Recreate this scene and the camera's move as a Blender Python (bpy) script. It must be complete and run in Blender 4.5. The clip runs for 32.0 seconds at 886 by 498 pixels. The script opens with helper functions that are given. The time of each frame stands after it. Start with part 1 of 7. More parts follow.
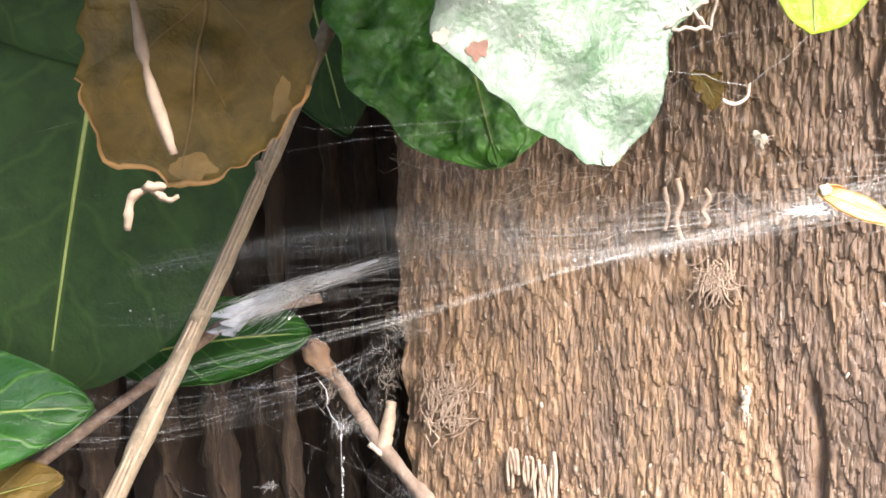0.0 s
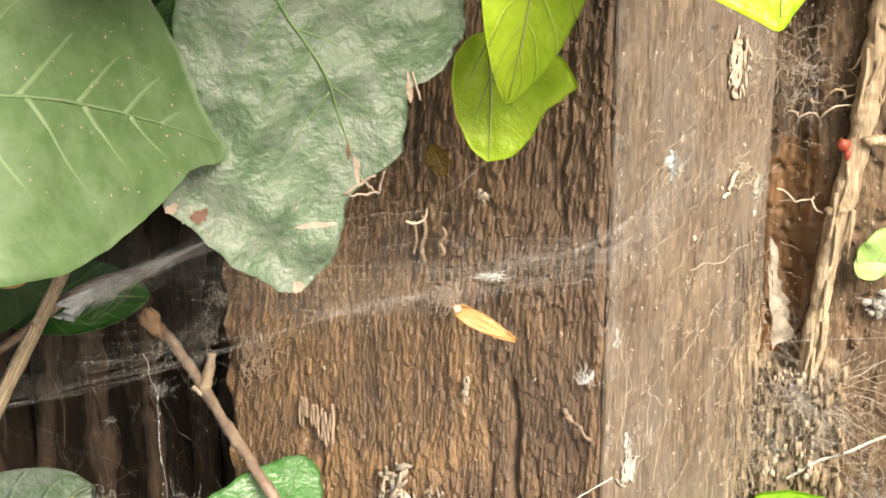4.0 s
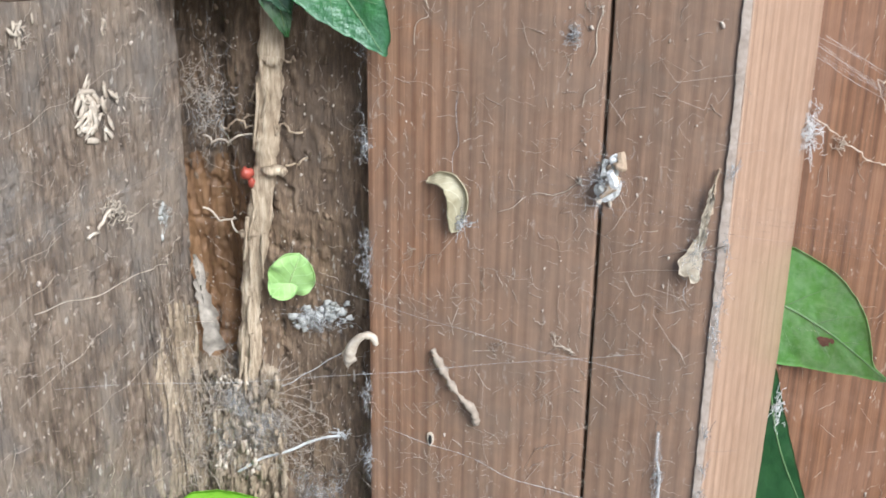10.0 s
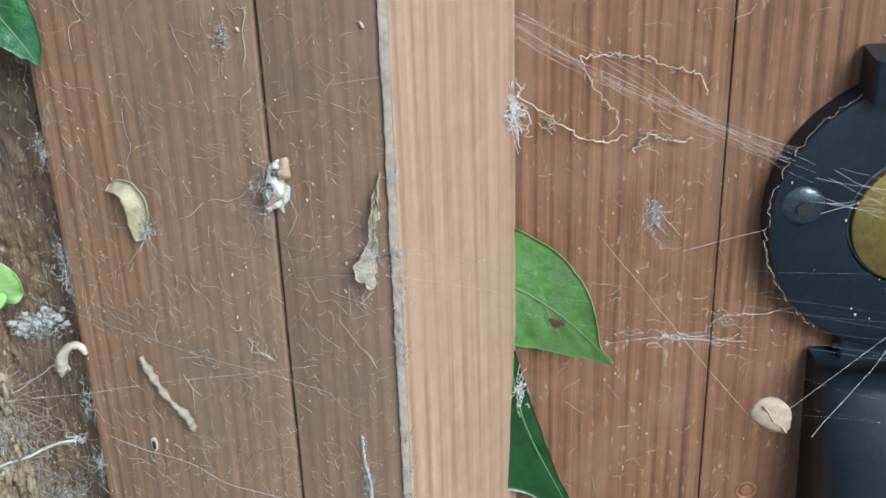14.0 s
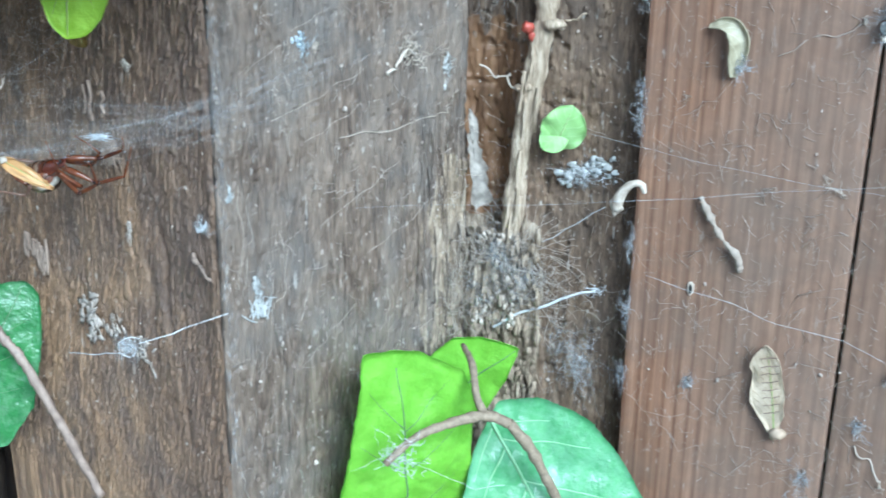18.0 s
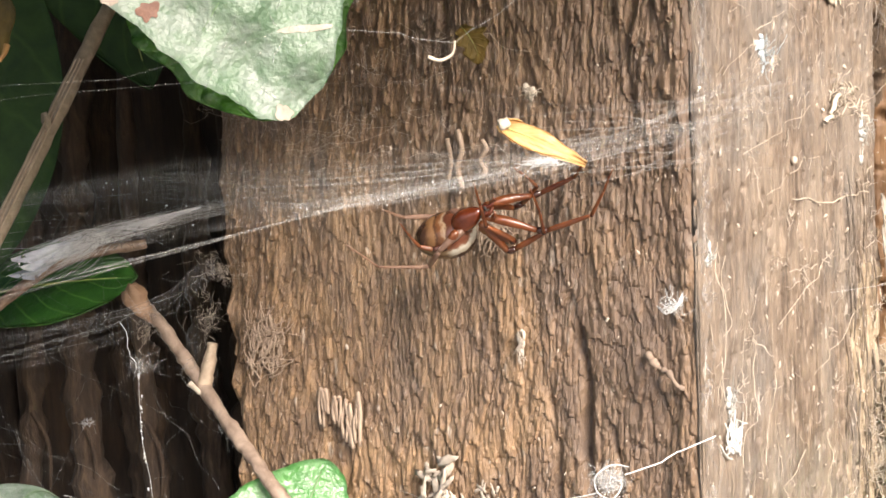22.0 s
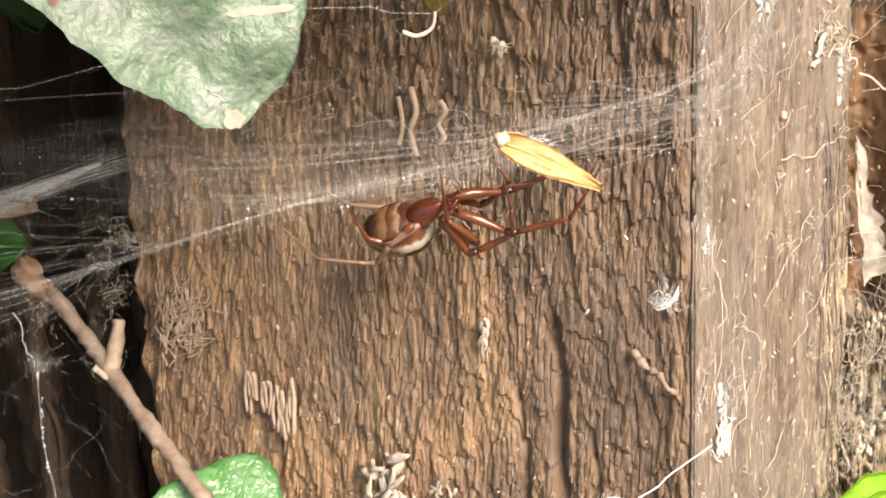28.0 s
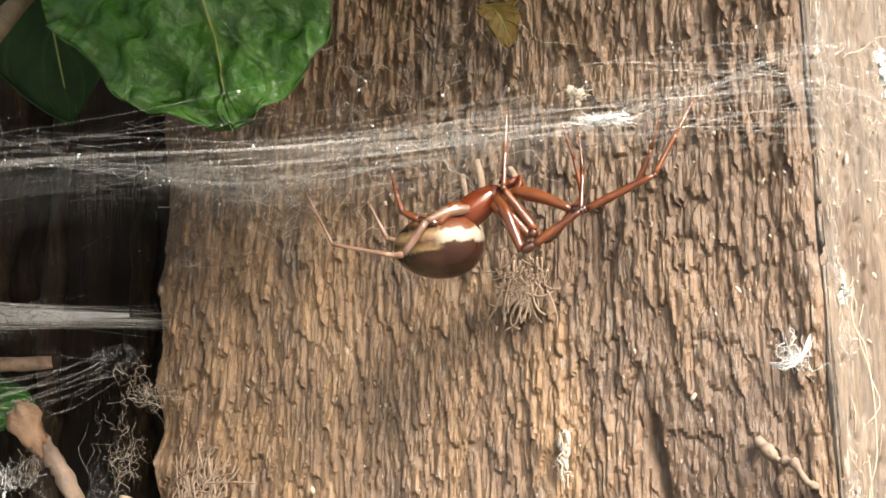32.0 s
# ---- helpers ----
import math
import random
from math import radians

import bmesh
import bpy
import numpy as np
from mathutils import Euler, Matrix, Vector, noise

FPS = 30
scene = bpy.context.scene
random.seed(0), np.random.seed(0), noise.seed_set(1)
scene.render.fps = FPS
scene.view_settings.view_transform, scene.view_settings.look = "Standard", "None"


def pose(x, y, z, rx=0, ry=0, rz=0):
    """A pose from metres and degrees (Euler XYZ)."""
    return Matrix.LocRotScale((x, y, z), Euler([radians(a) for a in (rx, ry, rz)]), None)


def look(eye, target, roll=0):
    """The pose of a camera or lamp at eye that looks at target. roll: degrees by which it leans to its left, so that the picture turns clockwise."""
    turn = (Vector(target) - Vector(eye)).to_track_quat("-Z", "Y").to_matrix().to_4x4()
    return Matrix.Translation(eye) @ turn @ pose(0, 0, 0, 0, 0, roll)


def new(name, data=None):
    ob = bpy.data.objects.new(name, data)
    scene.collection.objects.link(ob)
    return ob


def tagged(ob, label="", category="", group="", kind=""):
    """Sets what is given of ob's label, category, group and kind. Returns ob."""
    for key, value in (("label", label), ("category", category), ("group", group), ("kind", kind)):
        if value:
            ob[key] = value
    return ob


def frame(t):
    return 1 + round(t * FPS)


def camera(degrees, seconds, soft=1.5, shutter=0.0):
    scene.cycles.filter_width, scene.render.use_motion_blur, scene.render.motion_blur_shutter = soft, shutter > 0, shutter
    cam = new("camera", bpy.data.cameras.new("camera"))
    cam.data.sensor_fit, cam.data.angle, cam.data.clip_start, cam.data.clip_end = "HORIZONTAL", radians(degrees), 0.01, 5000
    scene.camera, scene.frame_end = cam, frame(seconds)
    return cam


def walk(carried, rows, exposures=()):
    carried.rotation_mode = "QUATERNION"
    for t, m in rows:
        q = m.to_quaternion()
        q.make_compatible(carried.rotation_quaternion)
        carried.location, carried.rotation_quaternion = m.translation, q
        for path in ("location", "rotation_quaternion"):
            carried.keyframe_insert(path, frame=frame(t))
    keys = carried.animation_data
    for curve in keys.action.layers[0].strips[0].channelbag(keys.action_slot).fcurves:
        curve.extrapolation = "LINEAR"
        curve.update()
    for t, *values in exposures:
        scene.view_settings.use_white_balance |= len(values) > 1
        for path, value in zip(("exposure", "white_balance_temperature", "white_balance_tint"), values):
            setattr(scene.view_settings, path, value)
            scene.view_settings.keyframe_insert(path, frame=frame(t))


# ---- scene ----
# path start
cam = camera(36.96, 32.0, 1.6, 0.22)


def aim(x, y, z, yaw, pitch, roll):
    """A camera pose from millimetres and degrees."""
    return pose(x / 1000, y / 1000, z / 1000, 90 + pitch, 0, yaw) @ pose(0, 0, 0, 0, 0, roll)


PATH = [
    (0.0, aim(-38.9, -155.4, 15.6, 7.04, -4.94, -2.86)),
    (0.5, aim(-37.6, -154.8, 19.0, 6.83, -5.74, -2.64)),
    (1.0, aim(-35.2, -155.8, 21.1, 6.89, -6.98, -2.28)),
    (1.5, aim(-33.1, -160.0, 25.7, 6.95, -8.88, -2.02)),
    (2.0, aim(-29.7, -166.1, 33.3, 7.14, -9.16, -1.49)),
    (2.5, aim(-24.9, -173.0, 39.8, 7.07, -9.51, -0.66)),
    (3.0, aim(-19.5, -179.0, 45.7, 6.53, -10.41, 0.16)),
    (3.5, aim(-10.4, -187.6, 51.9, 5.97, -12.31, -0.20)),
    (4.0, aim(-4.0, -191.1, 60.5, 6.26, -15.54, 0.02)),
    (4.5, aim(7.9, -195.8, 68.1, 6.69, -18.36, 0.52)),
    (6.5, aim(50.3, -190.1, 81.4, 8.01, -23.07, 1.89)),
    (7.0, aim(61.6, -190.9, 85.1, 9.73, -22.89, 1.00)),
    (7.5, aim(82.8, -199.6, 92.7, 7.21, -18.11, 1.52)),
    (8.0, aim(95.0, -194.8, 92.4, 6.25, -19.02, 0.88)),
    (8.5, aim(96.7, -190.6, 88.3, 6.46, -19.97, 0.56)),
    (9.0, aim(94.5, -184.7, 91.4, 6.27, -22.08, 0.65)),
    (9.5, aim(104.1, -178.3, 96.3, 6.91, -23.30, 0.39)),
    (10.0, aim(109.1, -172.9, 103.0, 6.23, -23.73, 0.79)),
    (10.5, aim(120.7, -168.4, 110.2, 5.43, -22.36, 1.00)),
    (11.0, aim(136.6, -159.2, 115.1, 5.07, -21.86, 0.56)),
    (11.5, aim(145.6, -155.7, 117.1, 6.17, -25.77, -0.46)),
    (12.0, aim(151.4, -155.8, 120.1, 7.27, -28.18, -1.40)),
    (12.5, aim(155.4, -153.4, 117.5, 5.76, -28.65, -0.99)),
    (13.0, aim(158.8, -151.5, 116.8, 5.06, -28.46, -1.16)),
    (13.5, aim(162.3, -152.5, 115.2, 5.32, -28.27, -1.66)),
    (14.0, aim(159.4, -150.8, 115.0, 5.50, -28.17, -1.87)),
    (14.5, aim(154.8, -163.8, 110.3, 5.37, -27.57, -1.82)),
    (16.5, aim(156.3, -196.8, 98.7, 4.93, -26.76, -0.15)),
    (17.0, aim(133.6, -204.4, 90.1, 8.33, -25.47, 0.54)),
    (17.5, aim(105.4, -202.3, 81.4, 10.21, -23.76, 0.97)),
    (18.0, aim(84.6, -205.1, 73.8, 12.03, -22.36, 0.81)),
    (18.5, aim(68.1, -201.8, 69.4, 13.75, -20.55, 1.03)),
    (19.0, aim(56.0, -196.3, 53.8, 14.47, -15.09, 1.38)),
    (19.5, aim(34.0, -193.6, 33.5, 14.13, -11.34, 1.71)),
    (20.0, aim(18.5, -183.7, 25.1, 13.18, -9.15, 0.83)),
    (20.5, aim(4.8, -170.3, 18.3, 12.08, -9.36, -0.27)),
    (21.0, aim(-2.5, -163.8, 16.8, 11.17, -8.97, -1.64)),
    (21.5, aim(-4.1, -160.3, 16.0, 9.82, -7.79, -2.67)),
    (22.0, aim(-6.4, -157.9, 15.2, 8.62, -7.29, -2.86)),
    (22.5, aim(-8.5, -155.3, 13.6, 8.18, -7.15, -2.96)),
    (23.0, aim(-16.8, -155.0, 11.8, 7.66, -6.84, -3.23)),
    (23.5, aim(-19.3, -156.9, 20.2, 5.50, -7.71, -2.98)),
    (24.0, aim(-15.7, -153.2, 24.5, 2.97, -11.96, -2.62)),
    (24.5, aim(-14.0, -150.4, 25.4, 4.56, -13.18, -2.75)),
    (25.0, aim(-16.0, -150.0, 27.5, 5.73, -13.46, -2.91)),
    (25.5, aim(-18.4, -152.9, 30.8, 6.07, -14.12, -2.77)),
    (27.5, aim(-15.4, -142.8, 31.8, 6.03, -17.51, -1.81)),
    (28.0, aim(-18.1, -133.6, 25.4, 3.40, -13.49, -2.30)),
    (28.5, aim(-14.3, -125.8, -0.4, 2.46, -4.89, -1.74)),
    (29.0, aim(-14.8, -123.5, -8.7, 3.07, -2.45, -2.06)),
    (29.5, aim(-9.9, -121.6, -13.8, 4.03, 0.73, -2.31)),
    (30.0, aim(-13.2, -118.3, -16.3, 5.60, 3.30, -2.78)),
    (30.5, aim(-19.0, -112.6, -20.1, 6.34, 5.16, -3.12)),
    (31.0, aim(-13.5, -110.9, -21.5, 5.94, 10.24, -3.44)),
    (31.5, aim(-15.0, -111.4, -22.2, 7.35, 10.65, -2.98)),
    (32.0, aim(-15.6, -108.5, -24.0, 8.18, 11.03, -1.47)),
]
# path end
walk(cam, PATH, [(0, 2.4, 6350, 15), (1.5, 1.93, 6200, 17), (2.5, 1.5, 6450, 13), (4, 1.42, 7500, 9), (7, 1.0, 9600, 12), (8.1, 1.05, 9000, 12), (8.8, 1.06, 6200, 8), (10, 0.9, 5500, 7), (12, 0.7, 5250, 1), (14, 0.64, 5300, -2), (17, 0.9, 4750, 0), (18, 1.04, 4550, -4), (19, 1.16, 6200, 9), (20, 1.38, 6550, 12), (21, 1.73, 6800, 13), (22, 1.76, 6750, 13), (23.2, 1.76, 6750, 12), (24, 1.84, 6800, 14), (25, 1.7, 6800, 14), (28, 1.62, 7100, 14), (29.4, 1.78, 7050, 13), (30, 1.84, 7050, 12), (31, 2.07, 6900, 9), (32, 2.0, 6950, 10)])

# ---- world, sun ----
world = bpy.data.worlds.new("world")
scene.world = world
world.use_nodes = True
wn = world.node_tree.nodes
sky = wn.new("ShaderNodeTexSky")
sky.sky_type = "NISHITA"
sky.sun_disc = False
SUN_TO = Vector((0.5, -0.68, 0.62)).normalized()
sky.sun_elevation = math.asin(SUN_TO.z)
sky.sun_rotation = math.atan2(SUN_TO.x, SUN_TO.y)
sky.air_density, sky.dust_density, sky.ozone_density = 1.0, 2.5, 1.0
world.node_tree.links.new(sky.outputs[0], wn["Background"].inputs[0])
wn["Background"].inputs[1].default_value = 0.11
sun = new("sun", bpy.data.lights.new("sun", "SUN"))
sun.data.energy, sun.data.angle, sun.data.color = 3.4, radians(30), (1.0, 0.95, 0.87)
sun.matrix_world = look(SUN_TO, (0, 0, 0))

# ---- small tools; lengths below are millimetres ----
MM = 0.001
rng = np.random.default_rng(7)
TABLE = rng.random((256, 256))


def vnoise(x, y, seed=0):
    """Smooth noise from 0 to 1 over a plane."""
    x, y = np.asarray(x, float) + seed * 17.31, np.asarray(y, float) + seed * 5.77
    xi, yi = np.floor(x).astype(int), np.floor(y).astype(int)
    fx, fy = x - xi, y - yi
    fx, fy = fx * fx * (3 - 2 * fx), fy * fy * (3 - 2 * fy)
    a, b = TABLE[xi & 255, yi & 255], TABLE[(xi + 1) & 255, yi & 255]
    c, d = TABLE[xi & 255, (yi + 1) & 255], TABLE[(xi + 1) & 255, (yi + 1) & 255]
    return (a * (1 - fx) + b * fx) * (1 - fy) + (c * (1 - fx) + d * fx) * fy


def chance(i, j=0, seed=0):
    """A fixed random number for whole numbers."""
    i, j = np.asarray(i).astype(int), np.asarray(j).astype(int)
    return TABLE[(i * 37 + seed * 11 + j * 101) & 255, (j * 53 + i * 7 + seed * 29) & 255]


def smooth(a, b, x):
    t = np.clip((np.asarray(x, float) - a) / (b - a), 0, 1)
    return t * t * (3 - 2 * t)


def thing(name, at=(0, 0, 0), label="", category="", group="", kind=""):
    ob = new(name)
    ob.empty_display_size = 0.002
    ob.location = Vector(at) * MM
    return tagged(ob, label, category, group, kind)


def base_of(ob):
    p = Vector((0, 0, 0))
    while ob is not None:
        p = p + ob.location
        ob = ob.parent
    return p


def part(name, shape, material, parent=None, label="", flat=False, uv=None, at=None):
    """Links a shape (vertices in millimetres, faces) as one mesh, under parent if one is given."""
    v, f = shape[0], shape[1]
    if uv is None and len(shape) > 2:
        uv = shape[2]
    home = base_of(parent) if parent is not None else Vector(at or (0, 0, 0)) * MM
    co = np.asarray(v, float) * MM - np.array(home)
    me = bpy.data.meshes.new(name)
    me.from_pydata(co.tolist(), [], f if isinstance(f, list) else f.tolist())
    if uv is not None:
        layer = me.uv_layers.new(name="UVMap")
        idx = np.empty(len(me.loops), int)
        me.loops.foreach_get("vertex_index", idx)
        layer.data.foreach_set("uv", np.asarray(uv, float)[idx].ravel())
    for m in material if isinstance(material, (list, tuple)) else [material]:
        me.materials.append(m)
    if not flat:
        me.polygons.foreach_set("use_smooth", np.ones(len(me.polygons), bool))
    me.update()
    ob = new(name, me)
    if parent is not None:
        ob.parent = parent
    else:
        ob.location = home
    return tagged(ob, label)


def join(*shapes):
    vs, fs, n = [], [], 0
    for s in shapes:
        v, f = np.asarray(s[0], float), s[1]
        vs.append(v)
        fs += [[i + n for i in q] for q in (f if isinstance(f, list) else f.tolist())]
        n += len(v)
    return np.concatenate(vs), fs


def grid_faces(nu, nv, wrap=False):
    i = np.arange(nu - 1)[:, None] * nv
    j = np.arange(nv if wrap else nv - 1)[None, :]
    k = (j + 1) % nv
    return np.stack([i + j, i + k, i + nv + k, i + nv + j], -1).reshape(-1, 4)


def tube(points, radii, sides=6, closed=True):
    """A round bar along points, with a radius at each."""
    p = np.asarray(points, float)
    n = len(p)
    r = np.broadcast_to(np.asarray(radii, float), (n,))
    t = np.gradient(p, axis=0)
    t /= np.linalg.norm(t, axis=1, keepdims=True) + 1e-9
    ref = np.array([0.3, 0.9, 0.31]) if abs(t[:, 1]).mean() < 0.8 else np.array([1.0, 0.1, 0.2])
    a = np.cross(t, ref)
    a /= np.linalg.norm(a, axis=1, keepdims=True) + 1e-9
    b = np.cross(t, a)
    ang = np.arange(sides) * 2 * np.pi / sides
    ring = p[:, None] + r[:, None, None] * (np.cos(ang)[None, :, None] * a[:, None] + np.sin(ang)[None, :, None] * b[:, None])
    f = grid_faces(n, sides, True).tolist()
    if closed:
        f += [list(range(sides))[::-1], [(n - 1) * sides + i for i in range(sides)]]
    return ring.reshape(-1, 3), f


def curve(points, n):
    """A smooth line of n points through the given ones."""
    p = np.asarray(points, float)
    if len(p) == 2:
        s = np.linspace(0, 1, n)[:, None]
        return p[0] * (1 - s) + p[1] * s
    q = np.concatenate([[2 * p[0] - p[1]], p, [2 * p[-1] - p[-2]]])
    out = []
    for s in np.linspace(0, len(p) - 1, n):
        k = min(int(s), len(p) - 2)
        u = s - k
        a, b, c, d = q[k : k + 4]
        out.append(0.5 * (2 * b + (c - a) * u + (2 * a - 5 * b + 4 * c - d) * u * u + (3 * b - a - 3 * c + d) * u**3))
    return np.array(out)


def rough_tube(points, r0, r1, n=24, sides=8, knobs=0.15, seed=0):
    p = curve(points, n)
    r = np.linspace(r0, r1, n) * (1 - knobs / 2 + knobs * vnoise(np.arange(n) * 0.6, 0 * np.arange(n), seed))
    v, f = tube(p, r, sides)
    v = v + (vnoise(np.arange(len(v)) * 0.37, np.arange(len(v)) * 0.11, seed + 3)[:, None] - 0.5) * min(r0, r1) * 0.3
    return v, f


def blob(c, r, nu=12, nv=16, bump=0.0, seed=0):
    """A lumpy ball with radii r."""
    th = np.linspace(0.02, np.pi - 0.02, nu)[:, None]
    ph = np.linspace(0, 2 * np.pi, nv, endpoint=False)[None]
    d = np.stack([np.sin(th) * np.cos(ph), np.sin(th) * np.sin(ph), np.cos(th) + 0 * ph], -1).reshape(-1, 3)
    k = 1 + bump * (vnoise(d[:, 0] * 2.3 + d[:, 2], d[:, 1] * 2.3 - d[:, 2], seed) - 0.5) * 2
    f = grid_faces(nu, nv, True).tolist() + [list(range(nv))[::-1], [(nu - 1) * nv + i for i in range(nv)]]
    return d * k[:, None] * np.asarray(r, float) + np.asarray(c, float), f


def prism(outline, z0, z1, bevel=0.0, rows=2):
    """An upright bar over an outline in plan (counter-clockwise), its upright edges rounded."""
    o = np.asarray(outline, float)
    pts = []
    for i in range(len(o)):
        a, b, c = o[i - 1], o[i], o[(i + 1) % len(o)]
        if bevel <= 0:
            pts.append(b)
            continue
        u, w = (a - b) / np.linalg.norm(a - b), (c - b) / np.linalg.norm(c - b)
        for s in np.linspace(0, 1, 4):
            pts.append(b + bevel * ((1 - s) ** 2 * u + s**2 * w))
    p = np.array(pts)
    zs = np.linspace(z0, z1, rows)
    v = np.concatenate([np.c_[p, np.full(len(p), z)] for z in zs])
    n = len(p)
    f = grid_faces(rows, n, True).tolist() + [list(range(n))[::-1], [(rows - 1) * n + i for i in range(n)]]
    return v, f


def sheet_solid(top, normal, thick, nu, nv):
    """A grid of points given thickness along its normals."""
    low = top - normal * thick
    n = nu * nv
    f = grid_faces(nu, nv)
    faces = f.tolist() + (f[:, ::-1] + n).tolist()
    rim = [i * nv for i in range(nu)] + [(nu - 1) * nv + j for j in range(1, nv)]
    rim += [i * nv + nv - 1 for i in range(nu - 2, -1, -1)] + [j for j in range(nv - 2, 0, -1)]
    for a, b in zip(rim, rim[1:] + rim[:1]):
        faces.append([b, a, a + n, b + n])
    return np.concatenate([top, low]), faces


# ---- materials ----
def material(name):
    m = bpy.data.materials.new(name)
    m.use_nodes = True
    n, l = m.node_tree.nodes, m.node_tree.links
    return m, n, l, n["Principled BSDF"]


def ramp(n, stops):
    r = n.new("ShaderNodeValToRGB")
    e = r.color_ramp.elements
    while len(e) < len(stops):
        e.new(0.5)
    for k, (pos, c) in zip(e, stops):
        k.position, k.color = pos, (*c, 1)
    return r


def noise_node(n, l, vec, scale, detail=5, rough=0.6, distort=0.0):
    t = n.new("ShaderNodeTexNoise")
    t.inputs["Scale"].default_value = scale
    t.inputs["Detail"].default_value = detail
    t.inputs["Roughness"].default_value = rough
    t.inputs["Distortion"].default_value = distort
    l.new(vec, t.inputs["Vector"])
    return t


def mixed(n, l, kind, fac, a, b):
    m = n.new("ShaderNodeMix")
    m.data_type, m.blend_type = "RGBA", kind
    for sock, val in ((m.inputs[0], fac), (m.inputs[6], a), (m.inputs[7], b)):
        if hasattr(val, "links") or hasattr(val, "is_linked"):
            l.new(val, sock)
        else:
            sock.default_value = val if isinstance(val, float) else (*val, 1)
    return m.outputs[2]


def wood(name, dark, mid, light, across=0.9, along=0.05, rough=0.75, bump=0.3, stain=(0.25, 0.22, 0.2), stain_amount=0.3, turn=0.0, rings=0.0, speck=0.0, mottle=0.5, ring_depth=0.58, film=None, patch=None):
    """Wood with upright grain: across and along are features a millimetre. film: tone, amount and the two widths, in metres, between which grime sets in. patch: tone and amount of fresher wood in streaky patches."""
    m, n, l, b = material(name)
    co = n.new("ShaderNodeTexCoord")
    mp = n.new("ShaderNodeMapping")
    mp.inputs["Rotation"].default_value = (0, 0, radians(turn))
    mp.inputs["Scale"].default_value = (across * 1000, across * 300, along * 1000)
    l.new(co.outputs["Object"], mp.inputs[0])
    g = noise_node(n, l, mp.outputs[0], 1.0, 6, 0.65, 0.4)
    col = ramp(n, [(0.28, dark), (0.5, mid), (0.72, light)])
    l.new(g.outputs[0], col.inputs[0])
    c = col.outputs[0]
    if rings:
        mr = n.new("ShaderNodeMapping")
        mr.inputs["Rotation"].default_value = (0, 0, radians(turn))
        mr.inputs["Scale"].default_value = (1000, 1000, 14)
        l.new(co.outputs["Object"], mr.inputs[0])
        w = n.new("ShaderNodeTexWave")
        w.bands_direction = "X"
        w.inputs["Scale"].default_value = rings
        w.inputs["Distortion"].default_value = 6.0
        w.inputs["Detail"].default_value = 3
        w.inputs["Detail Scale"].default_value = 0.35
        l.new(mr.outputs[0], w.inputs[0])
        rr = ramp(n, [(0.0, (0.62, 0.55, 0.5)), (0.35, (0.95, 0.93, 0.9)), (1.0, (1, 1, 1))])
        l.new(w.outputs[1], rr.inputs[0])
        c = mixed(n, l, "MULTIPLY", ring_depth, c, rr.outputs[0])
    mot = noise_node(n, l, co.outputs["Object"], 210, 6, 0.7, 0.5)
    mr2 = ramp(n, [(0.3, (0.7, 0.68, 0.66)), (0.55, (1, 1, 1)), (0.75, (1.25, 1.24, 1.22))])
    l.new(mot.outputs[0], mr2.inputs[0])
    c = mixed(n, l, "MULTIPLY", mottle, c, mr2.outputs[0])
    big = noise_node(n, l, co.outputs["Object"], 55, 4, 0.6, 0.6)
    br = ramp(n, [(0.42, (0, 0, 0)), (0.68, (1, 1, 1))])
    l.new(big.outputs[0], br.inputs[0])
    f = n.new("ShaderNodeMath")
    f.operation = "MULTIPLY"
    f.inputs[1].default_value = stain_amount
    l.new(br.outputs[0], f.inputs[0])
    c = mixed(n, l, "MIX", f.outputs[0], c, stain)
    if patch:
        mq = n.new("ShaderNodeMapping")
        mq.inputs["Scale"].default_value = (1, 1, 0.45)
        mq.inputs["Location"].default_value = (0.31, 0.17, 0.05)
        l.new(co.outputs["Object"], mq.inputs[0])
        pn = noise_node(n, l, mq.outputs[0], 120, 5, 0.62, 0.5)
        pq = ramp(n, [(0.46, (0, 0, 0)), (0.62, (patch[1],) * 3)])
        l.new(pn.outputs[0], pq.inputs[0])
        c = mixed(n, l, "MIX", pq.outputs[0], c, mixed(n, l, "MULTIPLY", 0.8, patch[0], mr2.outputs[0]))
    if speck:
        ms = n.new("ShaderNodeMapping")
        ms.inputs["Scale"].default_value = (1, 1, 0.35)
        l.new(co.outputs["Object"], ms.inputs[0])
        sp = noise_node(n, l, ms.outputs[0], 900, 2, 0.5)
        sr = ramp(n, [(0.66, (0, 0, 0)), (0.73, (1, 1, 1))])
        l.new(sp.outputs[0], sr.inputs[0])
        fs = n.new("ShaderNodeMath")
        fs.operation = "MULTIPLY"
        fs.inputs[1].default_value = speck
        l.new(sr.outputs[0], fs.inputs[0])
        c = mixed(n, l, "MIX", fs.outputs[0], c, (0.6, 0.55, 0.48))
    if film:
        tone, amount, x0, x1 = film
        fx = n.new("ShaderNodeSeparateXYZ")
        l.new(co.outputs["Object"], fx.inputs[0])
        mf = n.new("ShaderNodeMapping")
        mf.inputs["Scale"].default_value = (1, 1, 0.25)
        l.new(co.outputs["Object"], mf.inputs[0])
        fn = noise_node(n, l, mf.outputs[0], 160, 5, 0.65, 0.4)
        fa = n.new("ShaderNodeMath")
        fa.operation = "MULTIPLY_ADD"
        fa.inputs[1].default_value = 1.4 * (x1 - x0)
        l.new(fn.outputs[0], fa.inputs[0])
        l.new(fx.outputs[0], fa.inputs[2])
        fr = n.new("ShaderNodeMapRange")
